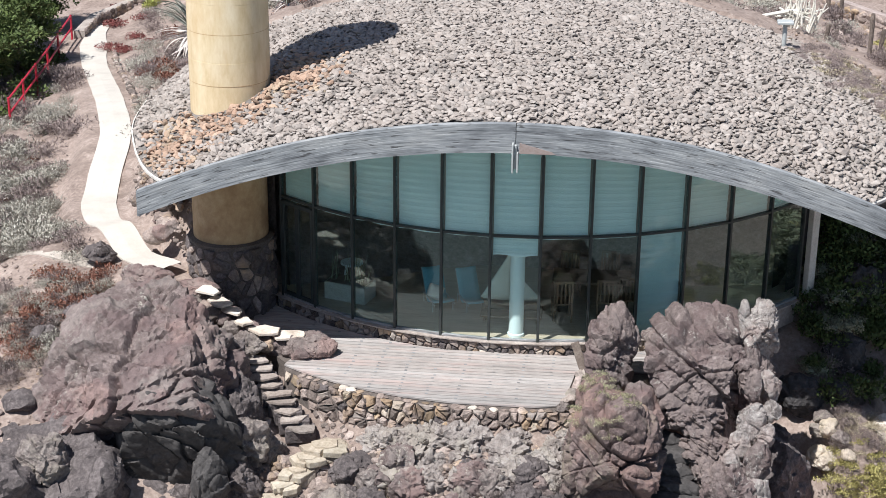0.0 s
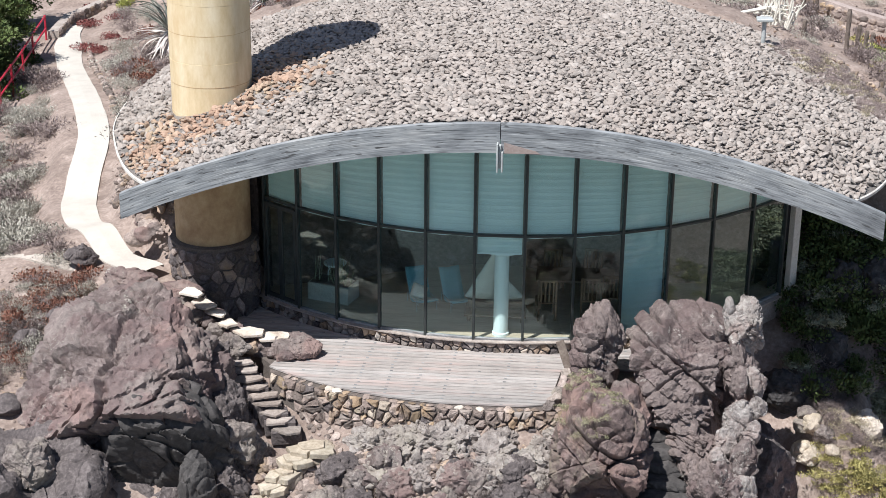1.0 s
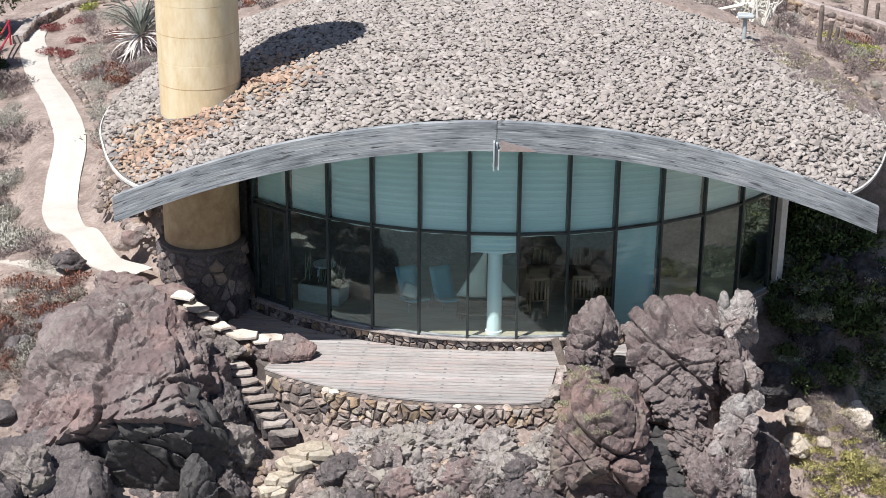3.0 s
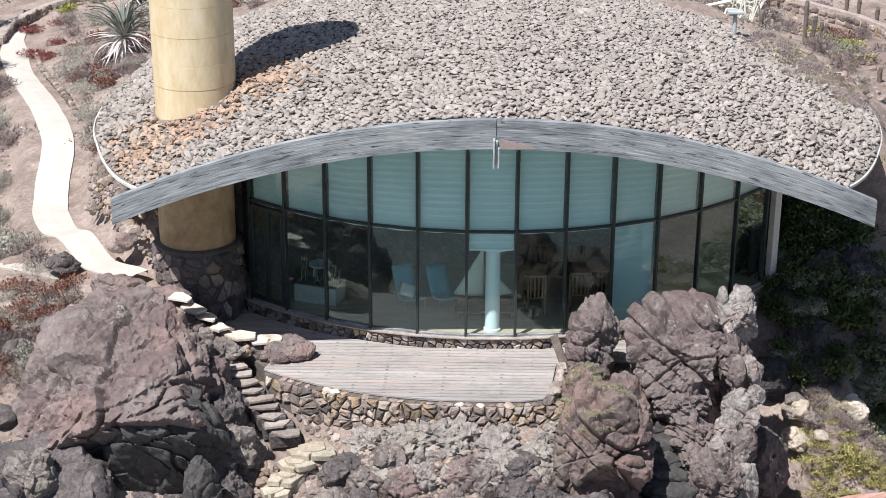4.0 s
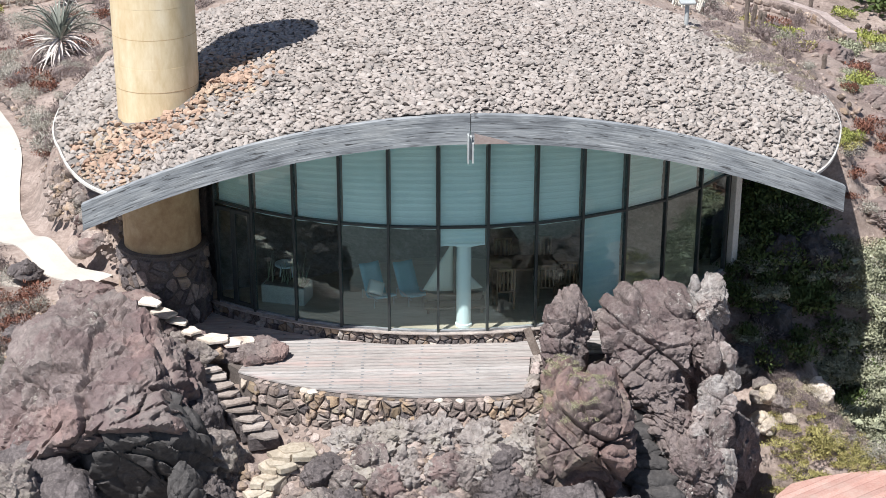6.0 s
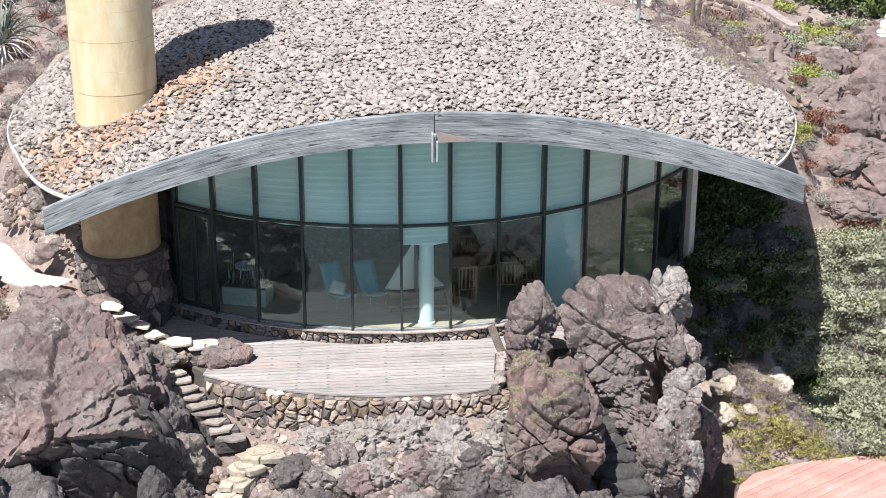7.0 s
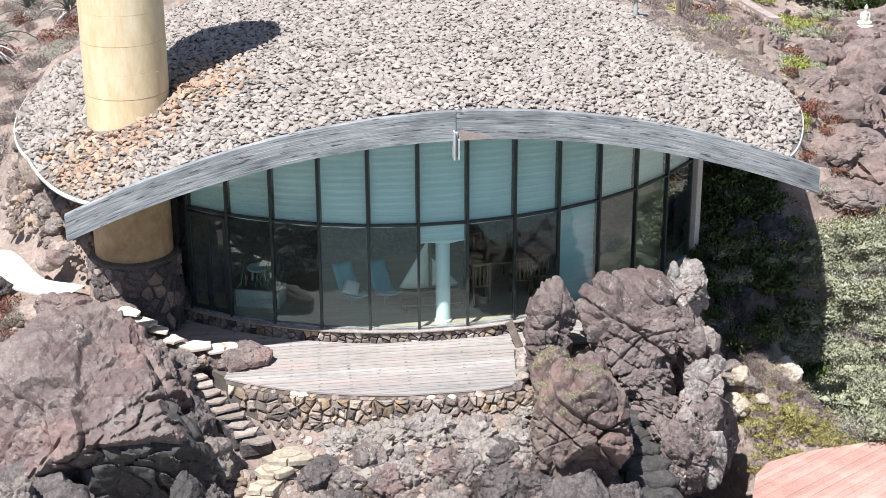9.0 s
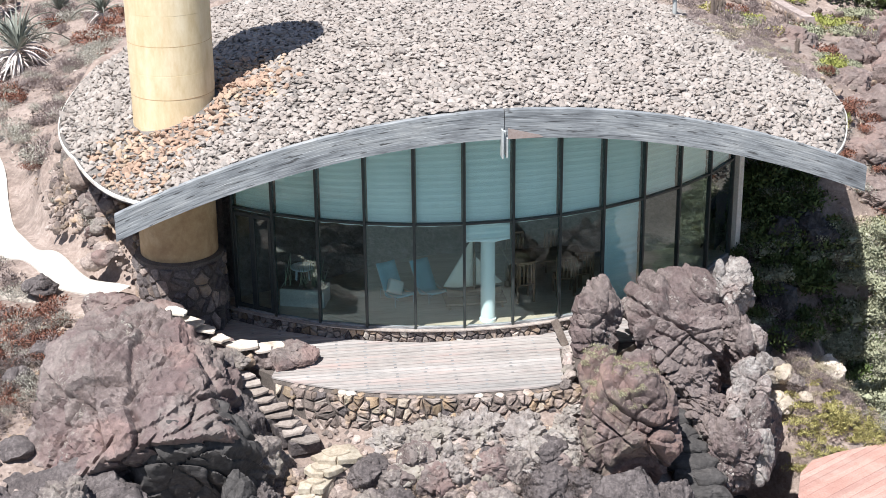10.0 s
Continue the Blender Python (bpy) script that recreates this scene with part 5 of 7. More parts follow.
# steps
def slab(x, y, z, wide, deep, thick, turn, seed, material=PALE_STONE):
    """An irregular flat stone, its top at z."""
    r2 = random.Random(seed)
    n = r2.choice((4, 5, 5, 6))
    corners = []
    for k in range(n):
        a = 2 * math.pi * (k + r2.uniform(-0.28, 0.28)) / n + 0.5
        sq = min(1 / max(abs(math.cos(a)), abs(math.sin(a)), 0.01), 1.3)
        corners.append(Vector((wide / 2 * sq * math.cos(a) * r2.uniform(0.85, 1.1), deep / 2 * sq * math.sin(a) * r2.uniform(0.85, 1.1), 0)))
    outline = []
    for a, b in zip(corners, corners[1:] + corners[:1]):
        for u in (0.03, 0.36, 0.68):
            q = a.lerp(b, u) * r2.uniform(0.91, 1.05)
            outline.append((q.x, q.y))
    bm = slab_of(outline, -thick, 0, 0.006)
    for v in bm.verts:
        v.co.z += 0.03 * noise.noise(Vector((v.co.x * 3 + seed, v.co.y * 3, 1))) + 0.05 * v.co.x * r2.uniform(-0.2, 0.2)
    return bm, pose(x, y, z, r2.uniform(-3, 3), r2.uniform(-3, 3), turn)


flags = thing("stone_steps", "short flight of pale irregular flagstones from path to deck", "steps")
for k, (x, y, z, w_, d_) in enumerate(((-6.28, 0.08, 0.80, 0.55, 0.42), (-5.98, -0.16, 0.64, 0.55, 0.38), (-5.68, -0.28, 0.50, 0.5, 0.34), (-5.36, -0.50, 0.36, 0.45, 0.38), (-4.93, -0.62, 0.22, 0.72, 0.5), (-4.38, -0.58, 0.12, 0.75, 0.42))):
    bm, m = slab(x, y, z, w_ * 1.05, d_ * 1.1, 0.05, -30 if k < 4 else 8, 300 + k)
    part("flagstone", bm, PALE_STONE, flags, at=m)
def rough_step(parent, name, x, y, z, rx, ry, rz, seed, material, turn=0.0):
    """A rough natural block with a fairly level tread at z."""
    bm = bmesh.new()
    blob(bm, (x, y, z - rz * 0.75), (rx, ry, rz), seed, planes=[((rnd.uniform(-0.06, 0.06), -0.06, 1), (x, y, z))], level=5, extra=9, spread=(0.78, 1.0), amp=0.11, turn=turn)
    ob = part(name, bm, material, parent, smooth=True)
    ob.data.set_sharp_from_angle(angle=radians(32))


flight = thing("stone_steps", "narrow flight of worn grey-brown stone steps beside the wall", "steps")
for k in range(9):
    x, y, z = -5.02 + 0.160 * k, -1.30 - 0.167 * k, -0.18 - 0.112 * k
    wide = rnd.uniform(0.60, 0.72)
    bm, m = slab(x, y, z, wide, rnd.uniform(0.34, 0.40), 0.045, 14 + rnd.uniform(-7, 7), 320 + k)
    tread = part("tread", bm, STEP_STONE, flight, "worn pale grey tread", at=m)
    part("riser", boxed(-wide * 0.47, wide * 0.45, -0.06, 0.26, -0.34, -0.04, 0.012, pose(x, y, z, 0, 0, 14)), ROCK_DARK, flight, "dark rough riser")
lower_flight = thing("stone_steps", "broad yellowish rough slabs stepping down below the wall", "steps")
for k, (x, y, z, rx, ry) in enumerate(((-3.12, -3.15, -1.12, 0.60, 0.40), (-3.42, -3.48, -1.28, 0.46, 0.30), (-3.62, -3.75, -1.44, 0.44, 0.28), (-3.80, -4.02, -1.62, 0.42, 0.28), (-4.02, -4.30, -1.82, 0.40, 0.28), (-4.22, -4.60, -2.02, 0.42, 0.28), (-4.45, -4.9, -2.22, 0.42, 0.28))):
    rough_step(lower_flight, "block", x + 0.05, y + 0.05, z - 0.05, rx * 0.85, ry * 0.9, 0.3, 345 + k, TAN_STONE, 28)
    for dx, dy in ((0.0, 0.0), (0.34 * rx, -0.30 * ry), (-0.42 * rx, -0.22 * ry)):
        bm, m = slab(x + dx, y + dy, z - 0.03 * (dx != 0) + rnd.uniform(-0.02, 0.02), rx * rnd.uniform(0.9, 1.3), ry * rnd.uniform(0.9, 1.3), 0.11, 28 + rnd.uniform(-40, 40), 340 + 9 * k + int(20 * dx))
        part("slab", bm, YELLOW_SLAB, lower_flight, at=m)
# charcoal colour on these steps stands in for the shadow between the rocks
shade_flight = thing("stone_steps", "stone steps between the rocks, coloured dark for their shade", "steps")
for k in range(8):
    rough_step(shade_flight, "step", 3.75 + 0.10 * k, -2.5 - 0.30 * k, -0.75 - 0.20 * k, 0.6, 0.27, 0.24, 360 + k, CHARCOAL_SHADE, -14)

board = tagged(part("leaning_board", boxed(-0.09, 0.09, -0.025, 0.025, 0, 0.62, 0.01), BARK, at=pose(2.12, -0.75, DECK_Z, -25, -14, 20)),
               "short dark weathered board leaning by the rock", "board")
# pale timber post at the end of the glass
post_p = on_arc(7.4)
tagged(part("timber_post", boxed(-0.12, 0.12, -0.08, 0.08, 0, head(post_p) + 0.5, 0.01), BLEACHED, at=pose(post_p.x, post_p.y, -0.5, 0, 0, 45)), "pale grey timber post at the end of the glazing", "post")

# ---- loose roof stones ----
ROOF_A = [stone_mesh("stone", ROOF_STONE, 400 + k, 0.55, 2, 0.12, 8, (0.22, 0.36)) for k in range(12)]
ROOF_B = [stone_mesh("stone_far", ROOF_STONE, 420 + k, 0.55, 1, 0.2, 6, (0.24, 0.4)) for k in range(8)]
RUST_A = [stone_mesh("rust_stone", ROOF_STONE_RUST, 440 + k, 0.55, 2, 0.12, 8, (0.22, 0.36)) for k in range(6)]
rnd = random.Random(77)
near, far, rusty = [], [], []
sp = 0.110
for j in range(int(13.5 / (sp * 0.87))):
    y0 = BEAM_Y + 0.22 + j * sp * 0.87
    for i in range(int(19.5 / sp)):
        x = -9.2 + (i + 0.5 * (j % 2)) * sp + rnd.uniform(-0.05, 0.05)
        y = y0 + rnd.uniform(-0.05, 0.05)
        if not on_roof(x, y, 0.05) or y > stone_end(x) + 0.8 + 0.6 * max(0, x - 5.5) or math.hypot(x - TX, y - TY) < 0.99:
            continue
        size = 0.127 * rnd.lognormvariate(0.08, 0.22)
        slope_x, slope_y = (x - 0.55) * 2 / 36, (y - 5) * 2 / 125
        along = min(max(((x + 6.9) * 2.3 + (y - 0.2) * 1.9) / 8.9, 0), 1)
        away = math.hypot(x + 6.9 - 2.3 * along, 0.6 * (y - 0.2 - 1.9 * along)) + 0.3 * noise.noise(Vector((x * 1.6, y * 1.6, 5)))
        red = rnd.random() < 1.2 - away * 0.9
        me = rnd.choice(RUST_A if red else (ROOF_A if y < 2.5 else ROOF_B))
        m = Matrix.LocRotScale((x, y, roof_z(x, y) + size * 0.14 + rnd.uniform(-0.01, 0.035)), Euler((slope_y * -1 + rnd.gauss(0, 0.2), slope_x + rnd.gauss(0, 0.2), rnd.uniform(0, 6.28))),
                               (size * rnd.uniform(1.05, 1.6), size, size * rnd.uniform(0.85, 1.3)))
        (rusty if red else near).append((y, me, m))
near.sort(key=lambda e: e[0])
for y, me, m in near[:290]:
    part("stone", me, None, roof, at=m)
rest = part("loose_stones", joined("loose_stones", [(me, m) for y, me, m in near[290:]], ROOF_STONE), None, roof, "loose grey roof stones")
tagged(rest, kind="stuff")
rest = part("stained_stones", joined("stained_stones", [(me, m) for y, me, m in rusty], ROOF_STONE_RUST), None, roof, "rust-stained roof stones by the tower")
tagged(rest, kind="stuff")

# ---- behind the glass ----
def blind_panel(k, z0, z1a, z1b, drop=0.0, inset=0.10):
    a, b = on_arc(k, GLASS_R - inset), on_arc(k + 1, GLASS_R - inset)
    t = (b - a).normalized()
    a, b = a + t * 0.05, b - t * 0.05
    out = Vector((t.y, -t.x, 0))
    rows = []
    n = max(3, int((max(z1a, z1b) - z0) / 0.15)) * 2
    for i in range(n + 1):
        s = i / n
        row = []
        for u in np.linspace(0, 1, 9):
            p = a.lerp(b, u) + out * (0.012 * (i % 2) + 0.02 * noise.noise(Vector((u * 3 + k * 5, s * 4, 2))))
            sag = 0.015 * math.sin(math.pi * u) * (1 - s)
            row.append((p.x, p.y, z0 - sag + drop * u + s * ((z1a + (z1b - z1a) * u) - z0)))
        rows.append(row)
    v, f = sheet(rows)
    ob = new("window_blind", mesh_of("window_blind", v, f, BLIND))
    ob.modifiers.new("thickness", "SOLIDIFY").thickness = 0.006
    seams = bmesh.new()
    for row in rows[1::2]:
        lo = [seams.verts.new((q[0] + out.x * 0.006, q[1] + out.y * 0.006, q[2] - 0.009)) for q in row]
        hi = [seams.verts.new((q[0] + out.x * 0.006, q[1] + out.y * 0.006, q[2] + 0.009)) for q in row]
        for i in range(8):
            seams.faces.new((lo[i], lo[i + 1], hi[i + 1], hi[i]))
    hem = []
    for u, q in zip(np.linspace(0, 1, 9), rows[0]):
        dz = 0.05 + 0.035 * noise.noise(Vector((u * 2.5 + k * 3.1, 4, 1)))
        hem.append([(q[0] + out.x * 0.03, q[1] + out.y * 0.03, q[2] + 0.01), (q[0] + out.x * 0.045, q[1] + out.y * 0.045, q[2] - dz * 0.5), (q[0] + out.x * 0.03, q[1] + out.y * 0.03, q[2] - dz)])
    hv, hf = sheet(hem)
    part("hem", mesh_of("hem", hv, hf, WHITE_PAINT, True), None, ob, "white wavy hem")
    part("seams", seams, SEAM, ob, "dark stitched seams")
    return tagged(ob, "pale pleated cloth blind drawn behind the upper glass", "blind", "window blinds")


for k in range(-5, 7):
    blind_panel(k, TR_Z + (-0.02 if k > -2 else -0.03), head(on_arc(k)) - 0.05, head(on_arc(k + 1)) - 0.05)
tagged(blind_panel(3, 0.02, TR_Z - 0.06, TR_Z - 0.06), "pale pleated cloth blind drawn down to the floor")
tagged(blind_panel(0, 2.02, TR_Z - 0.05, TR_Z - 0.05), "short pale cloth blind rolled up above the column")

column = tagged(part("column", lathe([(0.19, -0.04), (0.19, 0.02), (0.165, 0.04), (0.16, 1.98), (0.18, 2.0), (0.18, 4.95)], 32, (0.58, 0.36)), WHITE_PAINT, smooth=False),
                "round white painted column behind the glass", "column")


def lounger(x, y, turn):
    ch = thing("lounge_chair", "pale blue cloth reclining chair on the wooden floor", "chair", "lounge chairs", at=pose(x, y, -0.045, 0, 0, turn) @ Matrix.Scale(0.78, 4))
    rows = []
    for s in np.linspace(0, 1, 15):
        px = 0.30 * math.sin(s * 3.1) * 0.3
        yy = -0.75 + 1.35 * s
        zz = 0.26 + 0.10 * math.cos(s * 6) if s < 0.55 else 0.2 + (s - 0.55) * 1.75
        rows.append([(u * 0.31, yy - (0.25 * (s - 0.55) if s > 0.55 else 0), zz + 0.02 * abs(u)) for u in (-1, -0.5, 0, 0.5, 1)])
    v, f = sheet(rows)
    seat = part("seat_sling", mesh_of("seat_sling", v, f, BLUE_CLOTH, True), None, ch)
    seat.modifiers.new("thickness", "SOLIDIFY").thickness = 0.04
    for sx in (-0.31, 0.31):
        part("side_rail", tube(bmesh.new(), (sx, -0.78, 0.28), (sx, 0.25, 0.30), 0.014), GALVANISED, ch)
        part("back_rail", tube(bmesh.new(), (sx, 0.0, 0.2), (sx, 0.5, 1.0), 0.014), GALVANISED, ch)
        for yy in (-0.6, 0.25):
            part("leg", tube(bmesh.new(), (sx, yy, 0.0), (sx, yy, 0.30), 0.014), GALVANISED, ch)
    return ch


lounger(-1.36, 1.9, 24)
lounger(-0.58, 1.95, 24)
pillow = bmesh.new()
bmesh.ops.create_cube(pillow, size=1, matrix=Matrix.Diagonal((0.34, 0.12, 0.30, 1)))
bmesh.ops.subdivide_edges(pillow, edges=pillow.edges, cuts=3, use_grid_fill=True)
for v in pillow.verts:
    v.co.y *= 1.5 - 9 * (v.co.x ** 2 + v.co.z ** 2)
tagged(part("pillow", pillow, WHITE_CLOTH, smooth=True, at=pose(-1.36, 1.62, 0.36, -30, 25, 12)), "small white cushion lying on the blue chair", "pillow")

table = thing("low_table", "low dark wooden table behind the glass", "table", at=pose(0.42, 1.3, -0.045))
part("tabletop", boxed(-0.7, 0.7, -0.35, 0.35, 0.12, 0.18, 0.01), BROWN_WOOD, table)
for sx in (-0.6, 0.6):
    for sy in (-0.27, 0.27):
        part("leg", boxed(sx - 0.03, sx + 0.03, sy - 0.03, sy + 0.03, 0, 0.12, 0.005), BROWN_WOOD, table)
ship = thing("model_sailboat", "model sailing boat with cream cloth sails", "model boat", at=pose(0.42, 1.3, 0.14) @ Matrix.Scale(1.3, 4))
rows = []
for s in np.linspace(-1, 1, 13):
    w_ = 0.09 * (1 - s * s) ** 0.6 + 0.004
    rows.append([(s * 0.5, -w_, 0.14 + 0.04 * s * s), (s * 0.48, -w_ * 0.7, 0.05), (s * 0.46, 0, 0.0), (s * 0.48, w_ * 0.7, 0.05), (s * 0.5, w_, 0.14 + 0.04 * s * s), (s * 0.5, -w_, 0.14 + 0.04 * s * s)])
v, f = sheet(rows)
part("hull", mesh_of("hull", v, f, BROWN_WOOD, True), None, ship)
part("mast", tube(bmesh.new(), (0, 0, 0.1), (0, 0, 1.15), 0.012), BROWN_WOOD, ship)
for pts in (((-0.03, 0.2), (-0.03, 1.12), (-0.55, 0.22)), ((0.03, 0.22), (0.03, 0.75), (0.5, 0.24))):
    rows = []
    for s in np.linspace(0, 1, 8):
        a = Vector(pts[0]).lerp(Vector(pts[1]), s)
        b = Vector(pts[2]).lerp(Vector(pts[1]), s)
        rows.append([(a.x + (b.x - a.x) * u, -0.05 * math.sin(math.pi * u) * (1 - s), a.y + (b.y - a.y) * u) for u in np.linspace(0, 1, 7)])
    v, f = sheet(rows)
    sail = part("sail", mesh_of("sail", v, f, WHITE_CLOTH, True), None, ship)
    sail.modifiers.new("thickness", "SOLIDIFY").thickness = 0.006

planter = thing("planter_box", "pale box planter with thin green stems", "planter", at=pose(-3.4, 2.0, -0.045, 0, 0, -18))
bm = boxed(-0.52, 0.52, -0.3, 0.3, 0, 0.42, 0.01)
part("box", bm, BEIGE_BOX, planter)
part("soil", boxed(-0.48, 0.48, -0.26, 0.26, 0.40, 0.43), SOIL, planter)
bm = bmesh.new()
for k in range(26):
    x, y = rnd.uniform(-0.45, 0.45), rnd.uniform(-0.2, 0.2)
    tube(bm, (x, y, 0.42), (x + rnd.uniform(-0.2, 0.2), y + rnd.uniform(-0.1, 0.1), rnd.uniform(0.7, 1.25)), 0.012, 0.003, 5)
part("stems", bm, SAGE_LEAF, planter, "thin green stems")

stool = thing("side_table", "small white round side table on thin legs behind the planter", "table", at=pose(-3.42, 2.45, -0.045))
part("tabletop", lathe([(0.24, 0.66), (0.27, 0.68), (0.27, 0.71), (0.25, 0.72)], 24), WHITE_PAINT, stool)
for a in (45, 135, 225, 315):
    ca, sa = math.cos(radians(a)), math.sin(radians(a))
    part("leg", tube(bmesh.new(), (0.26 * ca, 0.26 * sa, 0.0), (0.18 * ca, 0.18 * sa, 0.66), 0.016), WHITE_PAINT, stool)


def dining_chair(x, y, turn):
    ch = thing("dining_chair", "wooden dining chair with an upright slatted back", "chair", "dining chairs", at=pose(x, y, -0.045, 0, 0, turn))
    part("seat", boxed(-0.22, 0.22, -0.22, 0.22, 0.43, 0.47, 0.01), BROWN_WOOD, ch)
    for sx in (-0.2, 0.2):
        part("leg", boxed(sx - 0.02, sx + 0.02, -0.21, -0.17, 0, 0.43), BROWN_WOOD, ch)
        part("leg", boxed(sx - 0.02, sx + 0.02, 0.17, 0.21, 0, 1.0), BROWN_WOOD, ch)
    part("back_rail", boxed(-0.2, 0.2, 0.175, 0.205, 0.94, 1.0), BROWN_WOOD, ch)
    for i in range(4):
        part("slat", boxed(-0.14 + i * 0.093 - 0.018, -0.14 + i * 0.093 + 0.018, 0.18, 0.2, 0.47, 0.94), BROWN_WOOD, ch)
    return ch


for x, y, turn in ((1.55, 1.35, 190), (2.55, 1.55, 180), (3.05, 1.75, 175), (1.7, 2.9, 10), (2.6, 3.0, -5)):
    dining_chair(x, y, turn)
table = thing("dining_table", "dark wooden dining table behind the glass", "table", at=pose(2.2, 2.2, -0.045))
part("tabletop", boxed(-0.9, 0.9, -0.42, 0.42, 0.70, 0.75, 0.01), BROWN_WOOD, table)
for sx in (-0.8, 0.8):
    for sy in (-0.34, 0.34):
        part("leg", boxed(sx - 0.04, sx + 0.04, sy - 0.04, sy + 0.04, 0, 0.70), BROWN_WOOD, table)

# ---- plants ----
def leaf_cloud(name, seed, material, radius, height, count, leaf, slim=0.3, lumps=7, up=0.5, core=False, lump=(0.35, 0.65), fill=0.42):
    """A shrub: several overlapping lumps of small separate leaves round a dark inner mass of twigs."""
    r = np.random.default_rng(seed)
    cen = np.c_[r.normal(0, 0.42, lumps) * radius, r.normal(0, 0.42, lumps) * radius, r.uniform(0.25, 0.75, lumps) * height]
    rad = r.uniform(*lump, lumps) * radius
    k = r.integers(0, lumps, count)
    d = r.normal(size=(count, 3))
    d[:, 2] = d[:, 2] * 0.8 + 0.25
    d /= np.linalg.norm(d, axis=1)[:, None]
    p = cen[k] + d * (rad[k] * r.uniform(0.65, 1.12, count))[:, None] * np.array([1, 1, height / radius * 0.8])
    p[:, 2] = np.abs(p[:, 2]) + 0.01
    axis_ = d * 0.8 + r.normal(size=(count, 3)) * 0.6 + np.array([0, 0, up])
    axis_ /= np.linalg.norm(axis_, axis=1)[:, None]
    side = np.cross(axis_, r.normal(size=(count, 3)))
    side /= np.linalg.norm(side, axis=1)[:, None]
    ln = leaf * r.uniform(0.6, 1.4, count)[:, None]
    v = np.stack([p, p + axis_ * ln * 0.5 + side * ln * slim * 0.5, p + axis_ * ln, p + axis_ * ln * 0.5 - side * ln * slim * 0.5], 1).reshape(-1, 3)
    # turn every leaf's face outwards, and let the mound's roundness show in the shading
    face = np.cross(v[1::4] - v[0::4], v[3::4] - v[0::4])
    flip = (face * d).sum(1) < 0
    q4 = v.reshape(-1, 4, 3)
    q4[flip] = q4[flip][:, ::-1]
    face /= np.linalg.norm(face, axis=1)[:, None] + 1e-9
    face[flip] *= -1
    soft = 0.62 * d + 0.38 * face
    soft /= np.linalg.norm(soft, axis=1)[:, None]
    verts, faces = v.tolist(), [tuple(range(4 * i, 4 * i + 4)) for i in range(count)]
    if core:
        ball = bmesh.new()
        bmesh.ops.create_icosphere(ball, subdivisions=2, radius=1)
        co = np.array([v.co[:] for v in ball.verts])
        fa = [tuple(v.index for v in f.verts) for f in ball.faces]
        ball.free()
        inner = []
        for c, rr in zip(cen, rad):
            base = len(verts)
            shape_ = co * (1 + 0.25 * r.normal(size=(len(co), 1)))
            verts += (c + shape_ * rr * fill * np.array([1, 1, height / radius * 0.8])).tolist()
            faces += [tuple(i + base for i in f) for f in fa]
            inner.append(co)
    for i in range(26):
        a = r.uniform(0, 6.28)
        q = cen[r.integers(0, lumps)] + r.normal(size=3) * radius * 0.25
        q[2] = abs(q[2]) + height * 0.2
        b = len(verts)
        w = 0.012
        verts += [(math.cos(a) * w, math.sin(a) * w, -0.05), (-math.cos(a) * w, -math.sin(a) * w, -0.05), (q[0], q[1], q[2])]
        faces.append((b, b + 1, b + 2))
    me = mesh_of(name, verts, faces, material, True)
    normals = np.zeros((len(verts), 3))
    normals[:, 2] = 1
    normals[:4 * count] = np.repeat(soft, 4, axis=0)
    if core:
        body = np.concatenate(inner)
        normals[4 * count:4 * count + len(body)] = body + r.normal(size=body.shape) * 0.7
    me.normals_split_custom_set_from_vertices(normals.tolist())
    return me


SHRUBS = {}


def shrub_kind(kind, material, label, category="shrub", variants=3, **shape):
    SHRUBS[kind] = ([leaf_cloud(kind, 500 + 17 * i + len(kind), material, **shape) for i in range(variants)], label, category)


shrub_kind("dry_shrub", DRY_LEAF, "low dry brown shrub of bare twigs", radius=0.5, height=0.36, count=720, leaf=0.085, slim=0.24, lumps=9)
shrub_kind("pink_scrub", PINK_TWIG, "pinkish dry low scrub creeping over roof stones", radius=0.55, height=0.22, count=620, leaf=0.075, slim=0.26, lumps=10)
shrub_kind("dark_scrub", DARK_TWIG, "dense dark dry scrub beside the boulder", radius=0.5, height=0.36, count=900, leaf=0.075, slim=0.3, lumps=10)
shrub_kind("grey_shrub", GREY_LEAF, "pale grey-green brittle shrub on dry soil", radius=0.55, height=0.42, count=1150, leaf=0.062, slim=0.34, lumps=10)
shrub_kind("sage_shrub", SAGE_LEAF, "dense sage-green bush on the slope", radius=0.7, height=0.36, count=2400, leaf=0.066, slim=0.6, lumps=14, core=True, fill=0.42)
shrub_kind("olive_shrub", OLIVE_LEAF, "low olive-yellow ground plant beside the path", radius=0.6, height=0.2, count=620, leaf=0.085, slim=0.5, lumps=8)
shrub_kind("straw_shrub", STRAW_LEAF, "low straw-coloured dry scrub on the slope", radius=0.55, height=0.3, count=500, leaf=0.09, slim=0.32, lumps=9)
shrub_kind("lime_shrub", LIME_LEAF, "bright yellow-green succulent bush", radius=0.5, height=0.38, count=1100, leaf=0.075, slim=0.45, lumps=7)
shrub_kind("red_shrub", RED_LEAF, "dark red low succulent patch", radius=0.5, height=0.2, count=900, leaf=0.08, slim=0.45, lumps=9)
shrub_kind("russet_shrub", RUSSET_LEAF, "russet brown dry bush among rocks", radius=0.5, height=0.34, count=600, leaf=0.09, slim=0.38, lumps=7)
shrub_kind("green_shrub", GREEN_LEAF, "dark green leafy bush", radius=0.7, height=0.65, count=700, leaf=0.14, slim=0.5, lumps=9)
